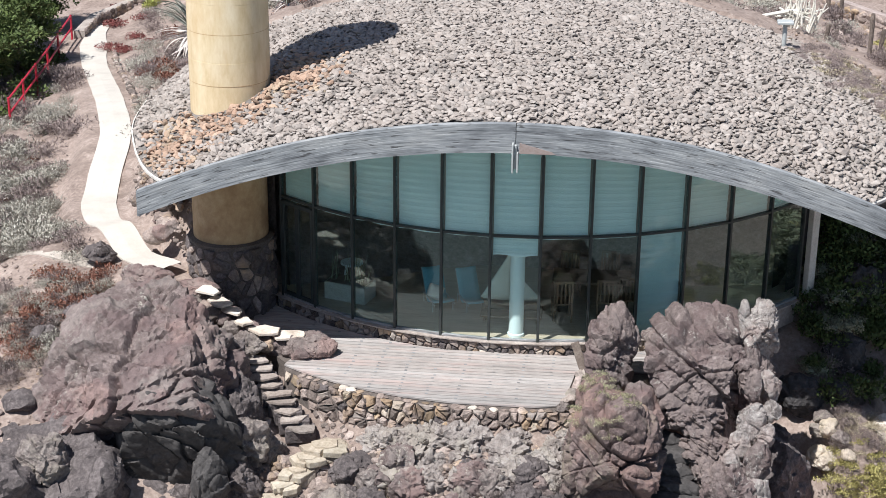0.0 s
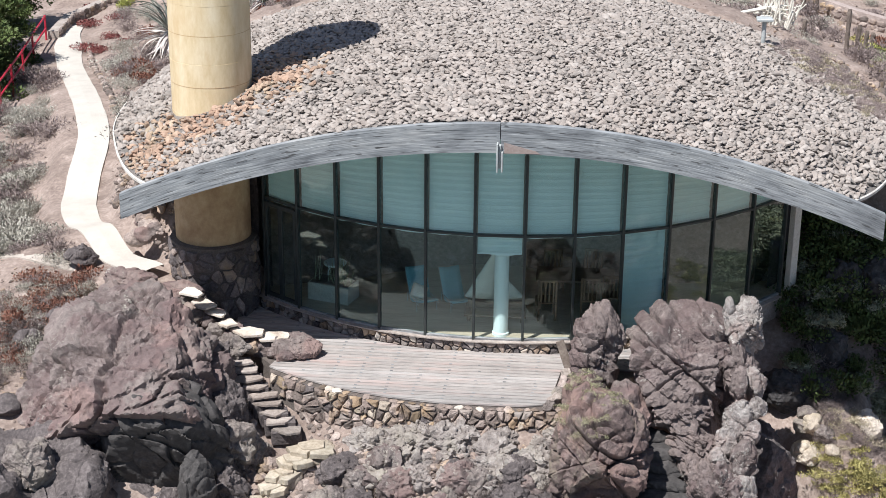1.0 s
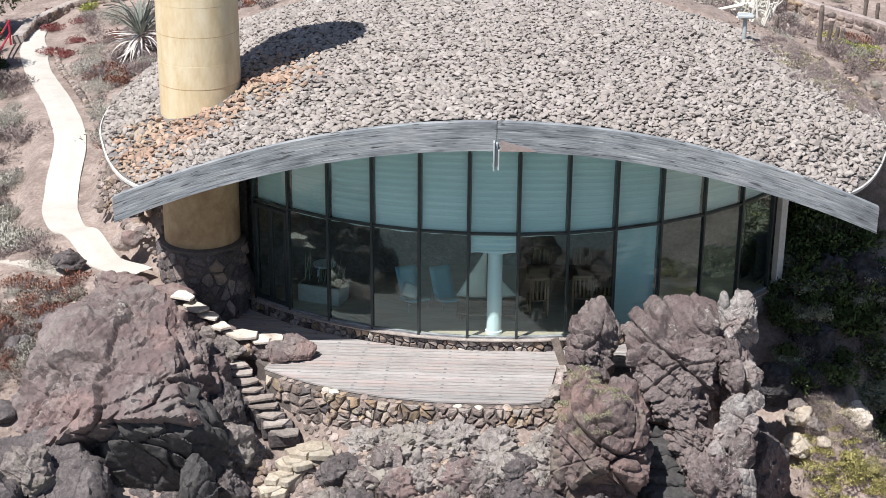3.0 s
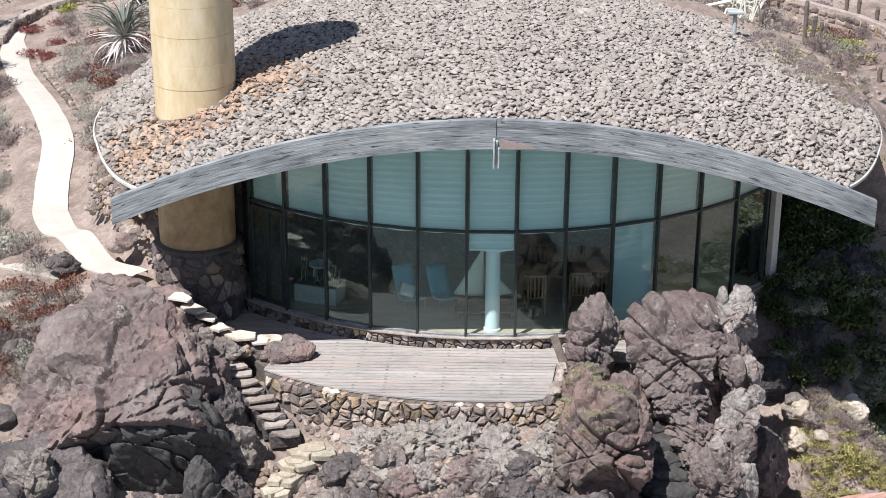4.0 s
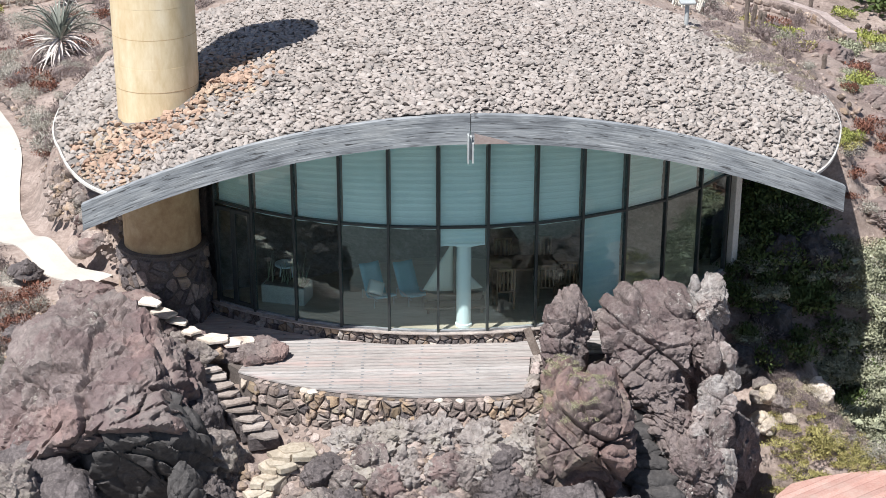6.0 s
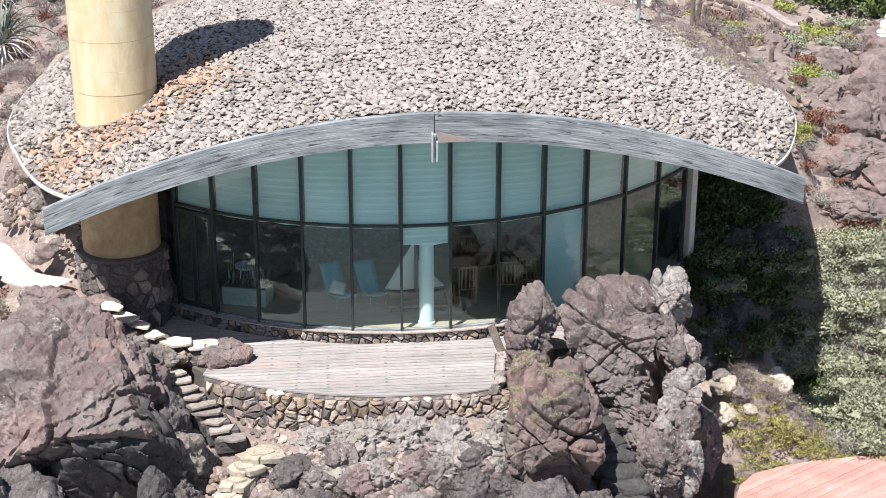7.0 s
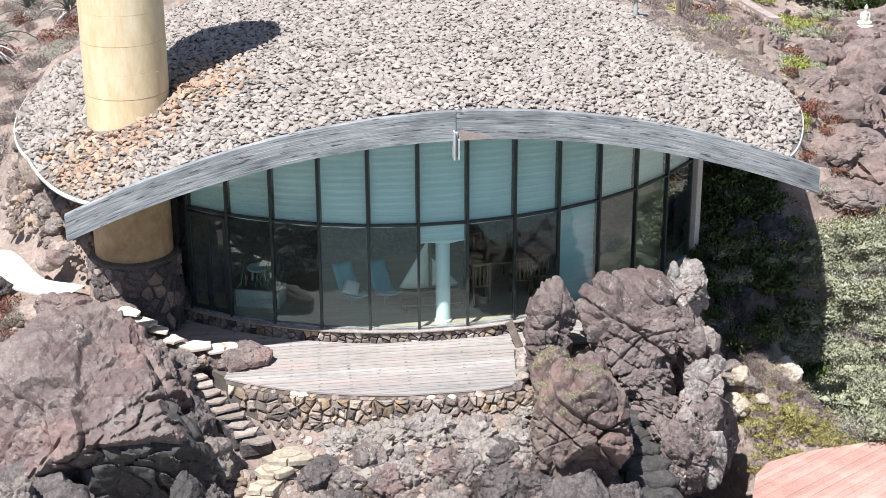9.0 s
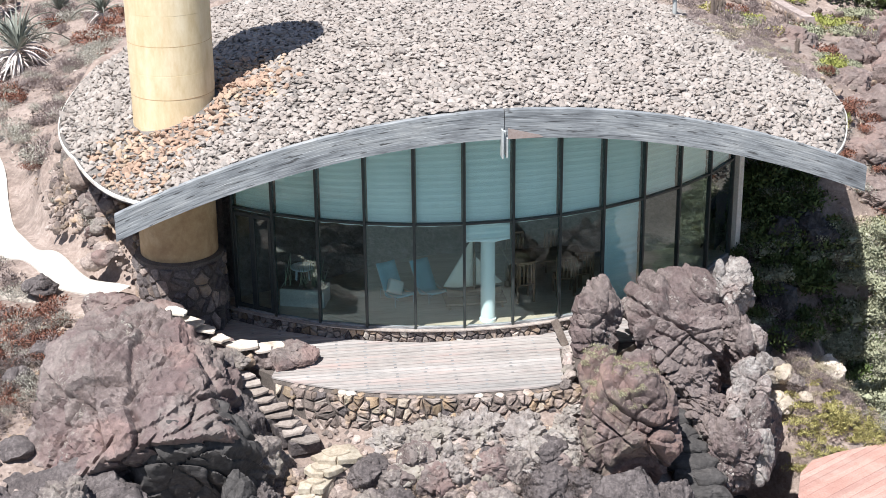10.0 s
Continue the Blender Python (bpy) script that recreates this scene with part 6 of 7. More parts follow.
shrub_kind("lichen_tuft", MOSS_LEAF, "yellowish lichen tuft growing on rock", radius=0.5, height=0.2, count=450, leaf=0.075, slim=0.42, lumps=10)
rnd = random.Random(31)


def surface_z(x, y):
    z = gz(x, y)
    if math.hypot(x - ROOF_C[0], y - ROOF_C[1]) < ROOF_R and y > BEAM_Y and y < stone_end(x) + 0.8:
        z = max(z, roof_z(x, y) + 0.04)
    return z


FAR = {}


def plant(kind, x, y, size=1.0, z=None, group=""):
    meshes, label, category = SHRUBS[kind]
    me = rnd.choice(meshes)
    m = Matrix.LocRotScale((x, y, (surface_z(x, y) if z is None else z) - 0.03), Euler((0, 0, rnd.uniform(0, 6.28))), (size * rnd.uniform(0.85, 1.2), size * rnd.uniform(0.85, 1.2), size * rnd.uniform(0.8, 1.15)))
    if kind == "pink_scrub" or (y > 13 and kind in ("dry_shrub", "grey_shrub")):
        FAR.setdefault(kind, []).append((me, m))
        return None
    ob = new(kind, me)
    ob.matrix_basis = m
    return tagged(ob, label, category, group or kind.replace("_", " ") + "s")


def off_path(x, y, gap=0.75):
    if 6.6 < x < 13 and y < -0.45 - 0.25 * max(0, 9.6 - x):
        return False
    for line, room in ((PATH_LINE, gap), (((-5.0, -1.3), (-3.7, -2.65)), 0.46)):
        for a, b in zip(line, line[1:]):
            a, b, p = Vector(a), Vector(b), Vector((x, y))
            u = min(max((p - a).dot(b - a) / (b - a).length_squared, 0), 1)
            if (a.lerp(b, u) - p).length < room:
                return False
    return True


def clear(x, y, gap=0.75):
    if math.hypot(x - ROOF_C[0], y - ROOF_C[1]) < ROOF_R + 0.3 and y < stone_end(x) + 0.6:
        return False
    return off_path(x, y, gap)


def scatter(kinds, n, x0, x1, y0, y1, lo=0.6, hi=1.2, gap=0.95):
    for _ in range(n):
        x, y = rnd.uniform(x0, x1), rnd.uniform(y0, y1)
        kind = rnd.choice(kinds)
        if clear(x, y, gap) and not (kind == "sage_shrub" and x < 10.6 and y < 1.9) and math.hypot(x - 8.9, y - 0.8) > 0.75:
            plant(kind, x, y, rnd.uniform(lo, hi))


# the garden beside the footpath
scatter(["grey_shrub", "grey_shrub", "dry_shrub"], 60, -14.5, -9.6, 2.2, 9.5, 0.7, 1.3, 1.3)
scatter(["dry_shrub", "dry_shrub", "grey_shrub"], 60, -17, -11.5, 9, 20, 0.7, 1.3)
scatter(["dry_shrub", "grey_shrub", "dry_shrub"], 40, -11.0, -8.3, 1.5, 13, 0.5, 1.0)
scatter(["dry_shrub", "dry_shrub", "grey_shrub", "russet_shrub"], 110, -14, -5, 12, 27, 0.5, 1.1)
scatter(["dry_shrub", "grey_shrub"], 40, -16, -2, 24, 34, 0.6, 1.3)
scatter(["russet_shrub", "grey_shrub", "dry_shrub"], 26, -10.6, -8.8, -3.4, 1.0, 0.35, 0.75)
for x, y, s in ((-15.4, 23.3, 1.0), (-14.7, 22.6, 0.9), (-14.0, 23.4, 0.8), (-16.6, 27.8, 1.1), (-15.6, 28.4, 1.0), (-17.2, 30.8, 1.0), (-12.9, 19.6, 0.8), (-12.3, 17.0, 0.7), (-14.9, 24.8, 0.9)):
    plant("red_shrub", x, y, s * 0.78)
for x, y in ((-9.75, -0.2), (-9.35, -0.6), (-9.9, -0.9), (-9.6, 0.2)):
    plant("russet_shrub", x, y, 0.7)
plant("lime_shrub", -15.8, 30.2, 0.8)
for _ in range(26):
    x, y = rnd.uniform(-9.2, -7.6), rnd.uniform(2.6, 8.0)
    if off_path(x, y, 0.8):
        plant(rnd.choice(("dry_shrub", "grey_shrub")), x, y, rnd.uniform(0.25, 0.5), gz(x, y))
scatter(["grey_shrub", "grey_shrub", "grey_shrub", "dry_shrub"], 60, -14.5, -10.9, 2.8, 9.0, 0.6, 1.1, 1.25)
for _ in range(64):
    x, y = rnd.uniform(-11.2, -8.7), rnd.uniform(-3.2, 1.35)
    if math.hypot((x + 6.95) / 3.0, (y + 2.6) / 3.2) > 0.85:
        plant(rnd.choice(("grey_shrub", "dry_shrub", "russet_shrub", "dry_shrub")), x, y, rnd.uniform(0.35, 0.7))
for _ in range(46):
    x, y = rnd.uniform(-10.6, -9.0), rnd.uniform(-3.0, 0.6)
    plant(rnd.choice(("dark_scrub", "dark_scrub", "grey_shrub")), x, y, rnd.uniform(0.3, 0.6))
scatter(["dry_shrub", "dry_shrub", "grey_shrub", "russet_shrub"], 120, -15, -9.4, 1.8, 10, 0.25, 0.6, 1.0)
scatter(["dry_shrub", "dry_shrub", "grey_shrub"], 120, -16.5, -8.6, 8, 20, 0.3, 0.65, 1.0)
for _ in range(60):
    x, y = rnd.uniform(-18.6, -14.8), rnd.uniform(11.5, 23)
    if off_path(x, y, 1.0) and x < -14.9 - 0.13 * (y - 12):
        plant(rnd.choice(("dark_scrub", "dark_scrub", "green_shrub", "dry_shrub")), x, y, rnd.uniform(0.5, 0.9))
# the shaded ground under the eaves
for _ in range(80):
    x, y = rnd.uniform(7.9, 9.6), rnd.uniform(3.2, 5.4)
    plant(rnd.choice(("sage_shrub", "green_shrub", "green_shrub", "dry_shrub")), x, y, rnd.uniform(0.4, 0.85), gz(x, y))
# behind the roof and on its overgrown shoulder
scatter(["dry_shrub", "dry_shrub", "dry_shrub", "grey_shrub"], 190, -6, 13, 10.3, 27, 0.5, 1.1)
for _ in range(330):
    u, w = rnd.random(), rnd.random() ** 0.8
    x, y = 6.9 + 1.7 * u + 1.1 * w + rnd.gauss(0, 0.2), 7.5 - 3.5 * u + 1.6 * w + rnd.gauss(0, 0.3)
    if on_roof(x, y, 0.25):
        plant(rnd.choice(("pink_scrub", "pink_scrub", "pink_scrub", "dry_shrub", "straw_shrub")), x, y, rnd.uniform(0.2, 0.5), float(roof_z(x, y)) + 0.02, "scrub on the roof's shoulder")
for x, y, s in ((11.2, 16.7, 1.0), (11.6, 16.5, 0.8), (14.5, 18.0, 1.1), (14.9, 17.7, 0.9), (12.1, 10.5, 0.9), (12.35, 10.2, 0.7), (10.9, 6.9, 0.7), (14.6, 21.0, 0.9), (16.2, 27.0, 1.2), (17.5, 27.5, 1.2), (3.5, 24.5, 1.0), (4.5, 25.0, 1.0)):
    plant("lime_shrub", x, y, s)
scatter(["green_shrub", "sage_shrub", "green_shrub"], 36, 15.5, 22, 20.5, 30, 0.9, 1.7)
scatter(["sage_shrub", "russet_shrub", "olive_shrub", "dry_shrub"], 40, 10.8, 17, 8, 20, 0.45, 0.95)
scatter(["olive_shrub", "russet_shrub", "grey_shrub"], 30, 10.2, 13, 3.5, 8, 0.4, 0.8)
scatter(["green_shrub", "dry_shrub"], 14, 2, 12, 26, 32, 0.8, 1.3)
# the slope down to the red path
scatter(["sage_shrub", "sage_shrub", "sage_shrub", "grey_shrub"], 260, 9.9, 14.5, -0.1, 4.4, 0.5, 1.0, 0.0)
scatter(["olive_shrub"], 34, 7.7, 11.8, -0.30, 0.7, 0.4, 0.7, 0.0)
scatter(["olive_shrub"], 44, 7.9, 10.6, -0.35, 0.5, 0.35, 0.55, 0.0)
scatter(["dry_shrub", "grey_shrub", "dry_shrub", "olive_shrub"], 70, 7.9, 10.4, -0.1, 1.7, 0.3, 0.55, 0.0)
scatter(["straw_shrub", "straw_shrub", "straw_shrub", "olive_shrub"], 70, 10.1, 12.6, 2.8, 4.7, 0.4, 0.75)
for x, y, q in ((10.75, 6.85, 0.6), (10.55, 6.5, 0.4), (12.15, 10.6, 0.7), (10.45, 5.9, 0.45)):
    plant("lime_shrub", x, y, q)
for x, y, q in ((10.7, 5.5, 0.6), (11.0, 5.2, 0.5), (10.5, 5.1, 0.45), (11.4, 7.6, 0.5), (11.9, 8.3, 0.6)):
    plant("russet_shrub", x, y, q)
scatter(["straw_shrub", "dry_shrub"], 26, 8.0, 9.6, 0.2, 1.5, 0.3, 0.5, 0.0)
scatter(["sage_shrub", "sage_shrub", "green_shrub"], 40, 7.6, 10.8, 1.6, 5.0, 0.5, 0.9, 1.0)
for _ in range(60):
    x, y = rnd.uniform(7.2, 10.0), rnd.uniform(1.3, 4.6)
    plant(rnd.choice(("sage_shrub", "green_shrub", "dry_shrub")), x, y, rnd.uniform(0.4, 0.8), gz(x, y))
scatter(["grey_shrub", "olive_shrub"], 14, 13.2, 16, -4.5, -0.6, 0.5, 1.0, 0.0)
for _ in range(120):
    x, y = rnd.uniform(7.75, 9.9), rnd.uniform(-0.75, 1.0)
    if y > -0.75 + 0.25 * (x - 7.8):
        plant("olive_shrub" if y < 0.05 + 0.3 * rnd.random() else rnd.choice(("straw_shrub", "dry_shrub")), x, y, rnd.uniform(0.3, 0.5), gz(x, y))
# below the retaining wall
for _ in range(70):
    x, y = rnd.uniform(-2.7, 2.1), rnd.uniform(-5.4, -3.6)
    plant(rnd.choice(("dark_scrub", "dry_shrub", "dark_scrub", "grey_shrub")), x, y, rnd.uniform(0.25, 0.5))
for _ in range(34):
    x, y = rnd.uniform(0.5, 2.1), rnd.uniform(-5.2, -3.9)
    plant("dark_scrub", x, y, rnd.uniform(0.35, 0.6), gz(x, y) + 0.22)
for rock, n_, low in ((layered, 46, 0.0), (beside, 16, 0.0)):
    tops = [v.co for v in rock.data.vertices if v.normal.z > 0.45 and v.co.z > low and v.co.x < 3.3]
    for _ in range(n_):
        q = rnd.choice(tops)
        plant("lichen_tuft", q.x, q.y, rnd.uniform(0.12, 0.3), q.z)


FAR_WORDS = {"dry_shrub": ("far_scrub", "dry brown scrub covering the far slope"), "grey_shrub": ("far_scrub", "pale grey-green scrub covering the far slope"),
             "pink_scrub": ("roof_scrub", "pinkish dry scrub creeping over the roof's shoulder")}
for kind, items in FAR.items():
    name_, words = FAR_WORDS[kind]
    tagged(new(name_, joined(name_, items, SHRUBS[kind][0][0].materials[0])), words, "scrub", kind="stuff")


# agaves
def agave(x, y, size, dry, seed):
    r2 = random.Random(seed)
    ob = thing("agave", "large agave with upright grey-green and fallen bleached leaves", "agave", "agaves", at=pose(x, y, gz(x, y) - 0.02, 0, 0, r2.uniform(0, 360)))
    shapes = []
    for bend in (0.1, 0.25, 0.6):
        rows = []
        for s in np.linspace(0, 1, 8):
            w_ = 0.06 * (1 - s) ** 0.7 * (0.7 + 1.2 * s * (1 - s)) + 0.003
            ang = bend * s * s
            rows.append([(-w_, s * math.sin(ang) * 1.0, s * math.cos(ang) + 0.02), (0, s * math.sin(ang) + 0.025 * (1 - s), s * math.cos(ang)), (w_, s * math.sin(ang), s * math.cos(ang) + 0.02)])
        shapes.append(sheet(rows))
    green = [mesh_of("leaf", v, f, AGAVE_LEAF, True) for v, f in shapes]
    pale = [mesh_of("dry_leaf", v, f, AGAVE_DRY, True) for v, f in shapes]
    for k in range(44 + dry):
        old = k >= 44
        tilt = r2.uniform(68, 128) if old else 5 + 52 * (k / 44) ** 0.8 + r2.uniform(-8, 8)
        ln = size * (r2.uniform(0.5, 0.8) if old else r2.uniform(0.65, 0.95))
        lift = (0.30 * size * r2.random() + 0.18 * size) if old else 0.42 * size
        m = Matrix.Translation((0, 0, lift)) @ Matrix.Rotation(r2.uniform(0, 6.283), 4, "Z") @ Matrix.Rotation(radians(-tilt), 4, "X") @ Matrix.Diagonal((ln * 0.75, ln, ln, 1))
        part("dry_leaf" if old else "leaf", r2.choice(pale[1:] if old else green), None, ob, at=m)
    return ob


for k, (x, y, s, d) in enumerate(((-11.35, 19.6, 1.8, 95), (-10.6, 26.4, 1.1, 8), (-8.9, 23.2, 1.25, 12), (-13.0, 29.4, 1.3, 10), (-12.3, 24.6, 0.9, 6), (-14.6, 31.5, 1.2, 8), (-7.5, 27.5, 1.0, 6))):
    agave(x, y, s, d, 700 + k)


# trees at the head of the path
def tree(x, y, high, wide, seed):
    r2 = random.Random(seed)
    ob = thing("tree", "dense dark green garden tree with sunlit tips", "tree", "trees by the path", at=pose(x, y, gz(x, y) - 0.1))
    bm = bmesh.new()
    tube(bm, (0, 0, 0), (0.1, 0.05, high * 0.55), 0.16, 0.09, 9)
    ends = []
    for k in range(16):
        a, h = r2.uniform(0, 6.283), r2.uniform(0.18, 0.85) * high
        rr = wide * r2.uniform(0.45, 0.95) * (1.05 - 0.6 * h / high)
        e = Vector((rr * math.cos(a), rr * math.sin(a), h + 0.25 * rr))
        tube(bm, (0.05, 0.03, h * 0.6), e, 0.06, 0.015, 6)
        ends.append(e)
    part("trunk", bm, BARK, ob)
    meshes = SHRUBS["green_shrub"][0]
    items = []
    for e in ends + [Vector((r2.gauss(0, 0.3) * wide, r2.gauss(0, 0.3) * wide, high * r2.uniform(0.5, 0.95))) for _ in range(8)]:
        s = r2.uniform(0.7, 1.25)
        items.append((r2.choice(meshes), Matrix.LocRotScale(e - Vector((0, 0, 0.3)), Euler((r2.gauss(0, 0.3), r2.gauss(0, 0.3), r2.uniform(0, 6.28))), (s, s, s * 0.8))))
    part("crown", joined("crown", items, GREEN_LEAF), None, ob)
    return ob


tree(-18.0, 20.6, 3.4, 1.6, 1)
tree(-17.7, 17.2, 3.0, 1.4, 2)
tree(-20.4, 23.5, 4.0, 2.0, 3)
tree(-19.6, 27.5, 3.4, 1.6, 4)

# ---- rubble strewn over the ground ----
RUBBLE = [stone_mesh("rubble", WALL_STONE, 800 + k, 0.7, 2, 0.2, 14, (0.27, 0.45)) for k in range(6)]
PEBBLE = [stone_mesh("pebble", WALL_STONE, 820 + k, 0.7, 1, 0.2, 6) for k in range(5)]
items = []
for n_, x0, x1, y0, y1, lo, hi in ((1500, -4.2, 2.4, -6.0, -3.2, 0.08, 0.34), (260, -10.8, -8.6, -6, 1.2, 0.06, 0.25), (420, -16, -8, 1, 16, 0.05, 0.2), (260, -9.4, -6.6, -0.6, 4.5, 0.06, 0.3), (420, 6.2, 14, -1.5, 9, 0.08, 0.35),
                                   (400, 9, 18, 6, 22, 0.08, 0.4), (350, -14, 10, 11, 28, 0.06, 0.22), (2600, -17, -7.5, 1, 20, 0.03, 0.10), (1500, -12, 13, 10.5, 26, 0.03, 0.12), (1200, 6.5, 16, -0.6, 12, 0.03, 0.12), (500, -10.8, -8.6, -5, 1.5, 0.03, 0.1), (200, 6, 8.5, -4, 1.5, 0.1, 0.4), (160, -5.6, -3.0, -4.6, -2.6, 0.1, 0.32), (420, -5.0, -2.2, -3.6, -2.2, 0.06, 0.26), (300, 7.8, 10.4, -0.5, 1.6, 0.04, 0.16)):
    for _ in range(n_):
        x, y = rnd.uniform(x0, x1), rnd.uniform(y0, y1)
        s = lo + (hi - lo) * rnd.random() ** 2.2
        if (clear(x, y, 0.85) if y > -3 else off_path(x, y, 1.1)):
            items.append((rnd.choice(RUBBLE if s > 0.17 else PEBBLE), Matrix.LocRotScale((x, y, gz(x, y) + 0.12 * s), Euler((rnd.gauss(0, 0.4), rnd.gauss(0, 0.4), rnd.uniform(0, 6.28))), (s * rnd.uniform(0.9, 1.5), s, s))))
for n_, lo, hi, where in ((950, 0.06, 0.36, lambda: (rnd.uniform(-9.3, -7.0), rnd.uniform(1.6, 8.0))), (520, 0.06, 0.28, lambda: (lambda x: (x, deck_front(x) - rnd.uniform(0.4, 1.5)))(rnd.uniform(-4.6, 1.9))),
                           (160, 0.05, 0.2, lambda: (rnd.uniform(-6.9, -5.5), rnd.uniform(-0.1, 1.0)))):
    for _ in range(n_):
        x, y = where()
        s = lo + (hi - lo) * rnd.random() ** 2.0
        if off_path(x, y, 0.6) and math.hypot(x - TX, y - TY) > 1.1:
            items.append((rnd.choice(RUBBLE if s > 0.17 else PEBBLE), Matrix.LocRotScale((x, y, gz(x, y) + 0.15 * s), Euler((rnd.gauss(0, 0.4), rnd.gauss(0, 0.4), rnd.uniform(0, 6.28))), (s * rnd.uniform(0.9, 1.5), s, s))))
rubble = new("rubble", joined("rubble", items, WALL_STONE))
tagged(rubble, "loose angular brown stones strewn over dry ground", "stones", kind="stuff")

# ---- garden furniture and marks ----
# low wall and edging of the footpath
edging = tagged(new("path_edging"), "low edging of small stones along the footpath", "kerb", kind="structure")
for line_k in range(8, 12):
    a, b = Vector(PATH_LINE[line_k]), Vector(PATH_LINE[line_k + 1])
    side = Vector(((b - a).y, -(b - a).x)).normalized()
    n_ = int((b - a).length / 0.24)
    for i in range(n_):
        p = a.lerp(b, (i + 0.5) / n_) + side * (0.58 + 0.012 * line_k)
        s = rnd.uniform(0.18, 0.3)
        part("stone", rnd.choice(STONES), None, edging, at=Matrix.LocRotScale((p.x, p.y, gz(p.x, p.y) + 0.08), Euler((0, 0, rnd.uniform(0, 6.28))), (s, s, s)))


def low_wall(line, high, thick, label, seed, material):
    wall = tagged(new("garden_wall"), label, "wall", kind="structure")
    rows = []
    for a, b in zip(line, line[1:]):
        for u in np.linspace(0, 1, 6):
            p = Vector(a).lerp(Vector(b), u)
            t = (Vector(b) - Vector(a)).normalized()
            nn = Vector((-t.y, t.x)) * thick / 2
            z = gz(p.x, p.y)
            rows.append([(p.x + nn.x, p.y + nn.y, z - 0.3), (p.x + nn.x, p.y + nn.y, z + high), (p.x - nn.x, p.y - nn.y, z + high + 0.02), (p.x - nn.x, p.y - nn.y, z - 0.3)])
    v, f = sheet(rows)
    f += [(0, 1, 2, 3), (len(v) - 1, len(v) - 2, len(v) - 3, len(v) - 4)]
    part("wall_core", mesh_of("wall_core", v, f, material), None, wall)
    r2 = random.Random(seed)
    for a, b in zip(line, line[1:]):
        d = Vector(b) - Vector(a)
        t = d.normalized()
        out = Vector((t.y, -t.x))
        n_ = int(d.length / 0.3)
        for i in range(n_):
            p = Vector(a).lerp(Vector(b), (i + 0.5) / n_) + out * thick / 2
            for zz in np.arange(0.08, high - 0.05, 0.2):
                part("stone", r2.choice(STONES), None, wall, at=facing((p.x, p.y, gz(p.x, p.y) + zz), (out.x, out.y, 0), 0.36, 0.26, 0.16, r2.uniform(-0.6, 0.6)))
    return wall


low_wall([(-17.25, 25.5), (-17.6, 28.7), (-17.1, 29.9), (-16.6, 30.7), (-15.6, 31.1), (-14.3, 31.0), (-12.6, 31.0)], 0.35, 0.4, "low stone garden wall with a pale top behind the path", 5, STEP_STONE)
low_wall([(9.4, 22.6), (11.0, 21.2), (12.6, 20.3), (13.4, 19.4), (13.7, 16.9)], 0.45, 0.35, "low pinkish stone terrace wall on the hillside", 6, PINK_STONE)

# red railing
railing = thing("railing", "red painted metal railing beside the footpath", "railing")
line = [(-15.5, 13.2), (-15.75, 15.2), (-16.1, 17.4), (-16.45, 19.6), (-16.95, 22.2), (-17.5, 25.4)]
for (xa, ya), (xb, yb) in zip(line, line[1:]):
    za, zb = gz(xa, ya), gz(xb, yb)
    for h in (0.5, 0.95):
        part("rail", tube(bmesh.new(), (xa, ya, za + h), (xb, yb, zb + h), 0.035), RED_PAINT, railing)
for xa, ya in line:
    part("post", tube(bmesh.new(), (xa, ya, gz(xa, ya) - 0.1), (xa, ya, gz(xa, ya) + 1.0), 0.04), RED_PAINT, railing)

# posts and cacti behind the roof
lamp = thing("bollard_light", "grey metal garden light with a flat cap", "lamp", at=pose(6.66, 7.75, surface_z(6.66, 7.75) - 0.05))
part("pole", tube(bmesh.new(), (0, 0, 0), (0, 0, 0.62), 0.055, None, 14), GALVANISED, lamp)
bm = boxed(-0.2, 0.2, -0.16, 0.16, 0.62, 0.70, 0.02)
part("cap", bm, GALVANISED, lamp, "flat grey metal cap")


def cactus(x, y, high, r, seed):
    r2 = random.Random(seed)
    bm = bmesh.new()
    n = 20
    rings = []
    for s in np.linspace(0, 1, 9):
        top = 1.0 if s < 0.9 else 0.6
        rings.append([bm.verts.new(((r * top * (1 + 0.18 * (k % 2))) * math.cos(2 * math.pi * k / n) + 0.05 * s * r2.uniform(-0.2, 1), r * top * (1 + 0.18 * (k % 2)) * math.sin(2 * math.pi * k / n), s * high)) for k in range(n)])
    for a, b in zip(rings, rings[1:]):
        for k in range(n):
            bm.faces.new((a[k], a[(k + 1) % n], b[(k + 1) % n], b[k]))
    bm.faces.new(rings[-1])
    ob = part("column_cactus", bm, BARK, at=pose(x, y, surface_z(x, y) - 0.05, r2.uniform(-4, 4), r2.uniform(-4, 4), 0))
    return tagged(ob, "slender brown upright column cactus on dry soil", "cactus", "column cacti")


for k, (x, y, h) in enumerate(((9.9, 15.0, 1.4), (10.4, 16.4, 0.9), (10.8, 17.2, 0.7), (11.1, 17.9, 0.6), (9.8, 21.0, 1.6), (9.4, 21.3, 1.5), (9.2, 17.4, 0.4), (9.6, 18.9, 0.4), (12.6, 21.9, 0.9), (12.9, 21.4, 0.8), (13.4, 20.9, 0.7), (11.3, 11.3, 0.5), (8.8, 16.5, 0.6), (9.4, 21.5, 0.8), (-12.0, 31.5, 1.6), (-11.0, 32.4, 1.8), (-9.9, 31.6, 1.5), (-12.8, 32.8, 1.7))):
    cactus(x, y, h, 0.055, 900 + k)

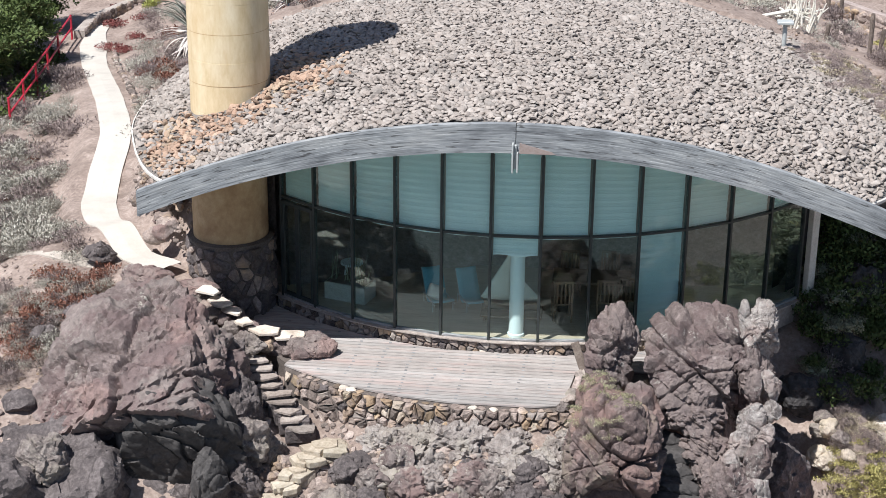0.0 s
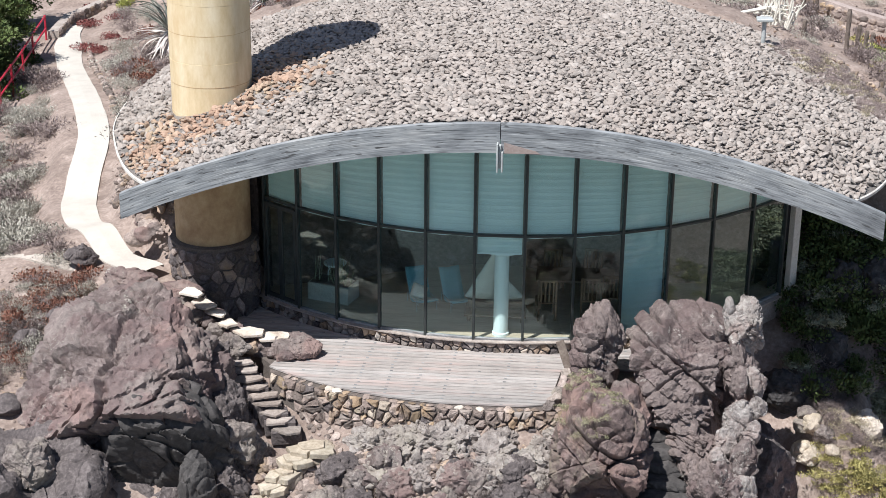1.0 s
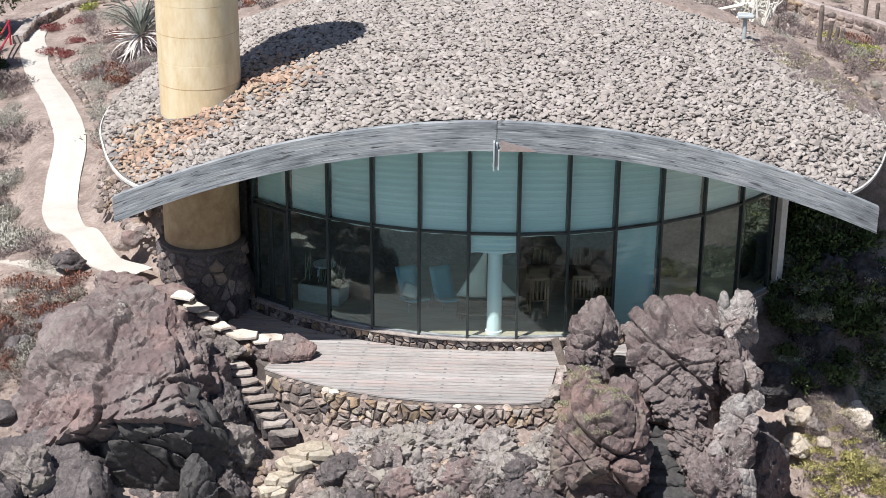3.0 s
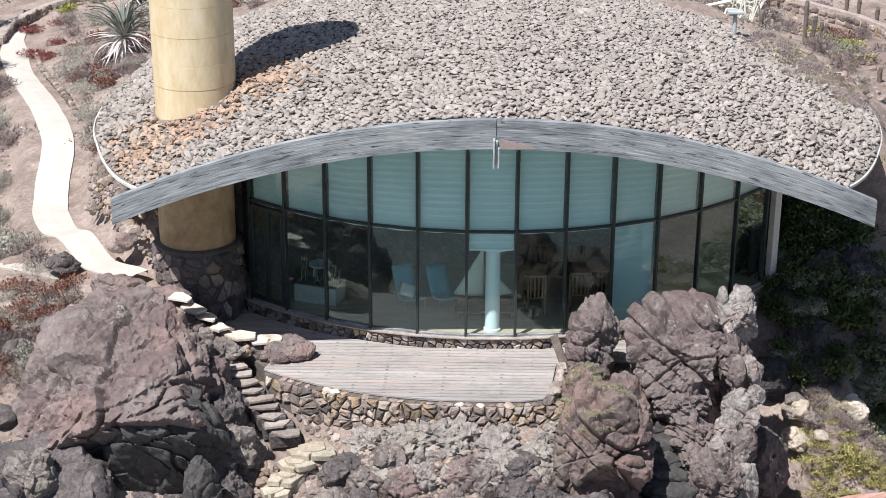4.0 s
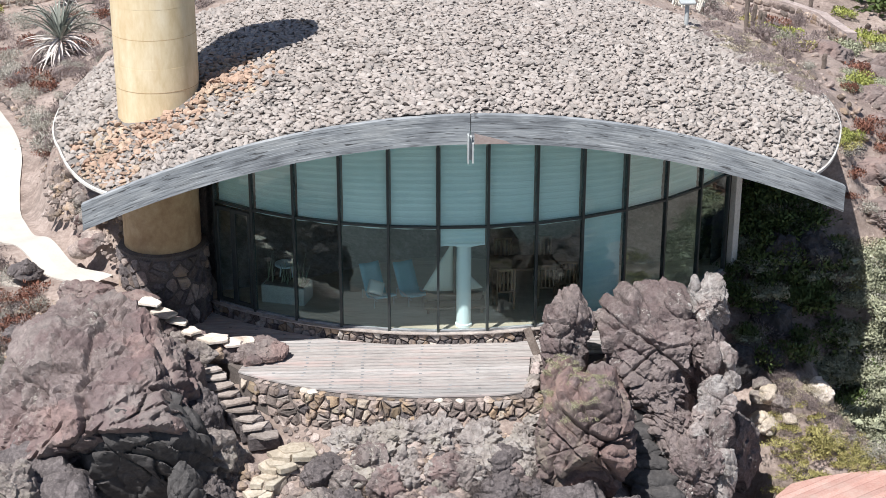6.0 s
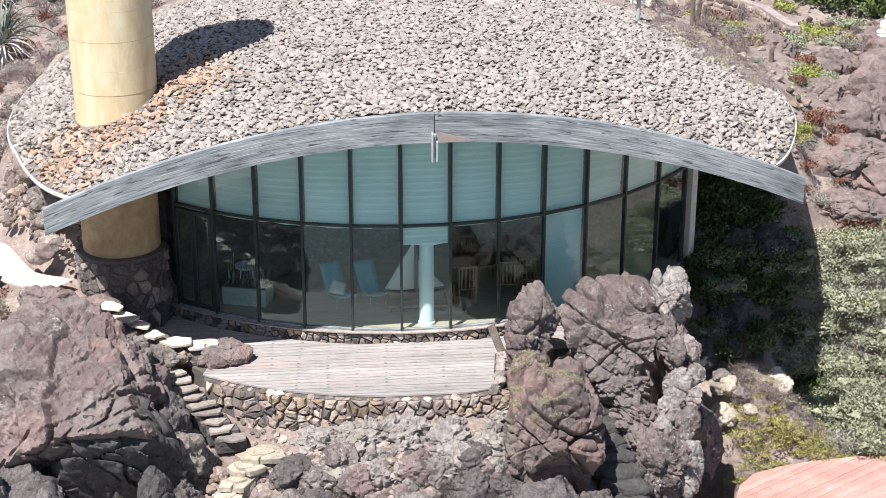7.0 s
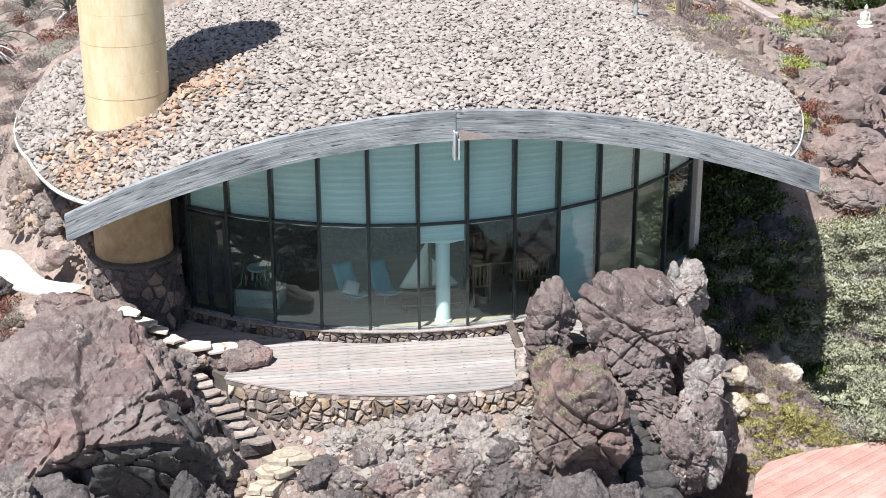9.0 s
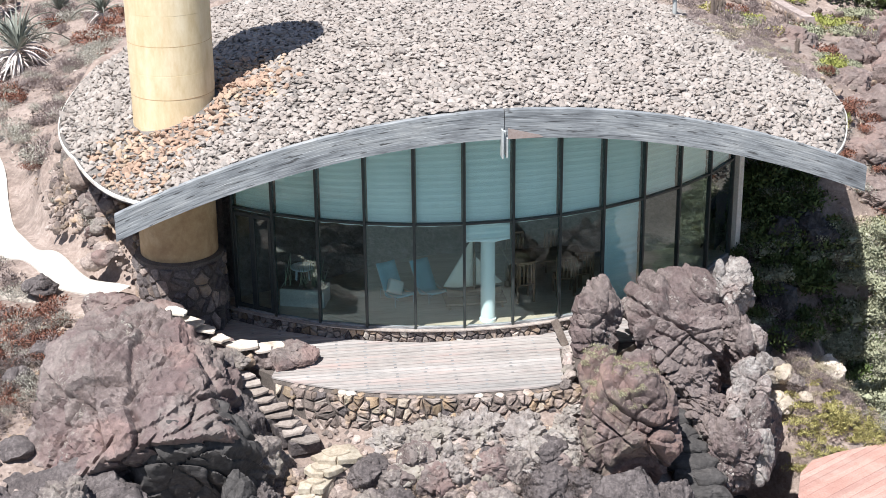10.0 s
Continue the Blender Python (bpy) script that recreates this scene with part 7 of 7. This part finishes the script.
# bleached driftwood
drift = thing("driftwood", "tangle of white bleached branches lying on dry soil", "driftwood", at=pose(7.3, 11.2, surface_z(7.3, 11.2)))
for k in range(46):
    p = Vector((rnd.uniform(-0.45, 0.55), rnd.gauss(0, 0.16), rnd.uniform(0.0, 0.25)))
    q = p + Vector((rnd.gauss(0.05, 0.2), rnd.gauss(0, 0.15), rnd.uniform(0.35, 0.85) * (1.1 - 0.6 * abs(p.x))))
    part("branch", tube(bmesh.new(), p, q, 0.03, 0.012, 6), BLEACHED, drift)
for k in range(9):
    p, q = Vector((rnd.uniform(-0.6, 0), rnd.gauss(0, 0.15), rnd.uniform(0.1, 0.6))), Vector((rnd.uniform(0.1, 0.7), rnd.gauss(0, 0.15), rnd.uniform(0.1, 0.6)))
    part("branch", tube(bmesh.new(), p, q, 0.03, 0.018, 6), BLEACHED, drift)
part("trunk", tube(bmesh.new(), (-0.2, 0, 0.5), (-2.1, -0.5, 0.22), 0.06, 0.03, 8), BLEACHED, drift)

# small white garden statue on a rock
bm = bmesh.new()
for px, pz, rx, ry, rz in ((0, 0.05, 0.42, 0.3, 0.08), (-0.14, 0.2, 0.22, 0.18, 0.13), (0.14, 0.19, 0.2, 0.2, 0.11), (-0.02, 0.42, 0.15, 0.13, 0.28), (0.0, 0.62, 0.2, 0.1, 0.1), (0.02, 0.72, 0.075, 0.075, 0.14), (0.02, 0.86, 0.085, 0.1, 0.12), (-0.18, 0.5, 0.06, 0.07, 0.2), (0.19, 0.46, 0.06, 0.07, 0.2), (0.02, 0.98, 0.04, 0.04, 0.05)):
    bmesh.ops.create_uvsphere(bm, u_segments=16, v_segments=10, radius=1, matrix=Matrix.LocRotScale((px, 0, pz), None, (rx, ry, rz)))
tagged(part("garden_statue", bm, BLEACHED, smooth=True, at=pose(16.4, 16.3, gz(16.4, 16.3) + 0.62) @ Matrix.Scale(0.72, 4)), "small white seated garden statue on dark rocks", "statue")
boulder("flat dark rock carrying a white statue", (16.4, 16.3, gz(16.4, 16.3) + 0.1), (1.0, 0.9, 0.7), 950, level=5, planes=[((0, 0, 1), (16.4, 16.3, gz(16.4, 16.3) + 0.64))])
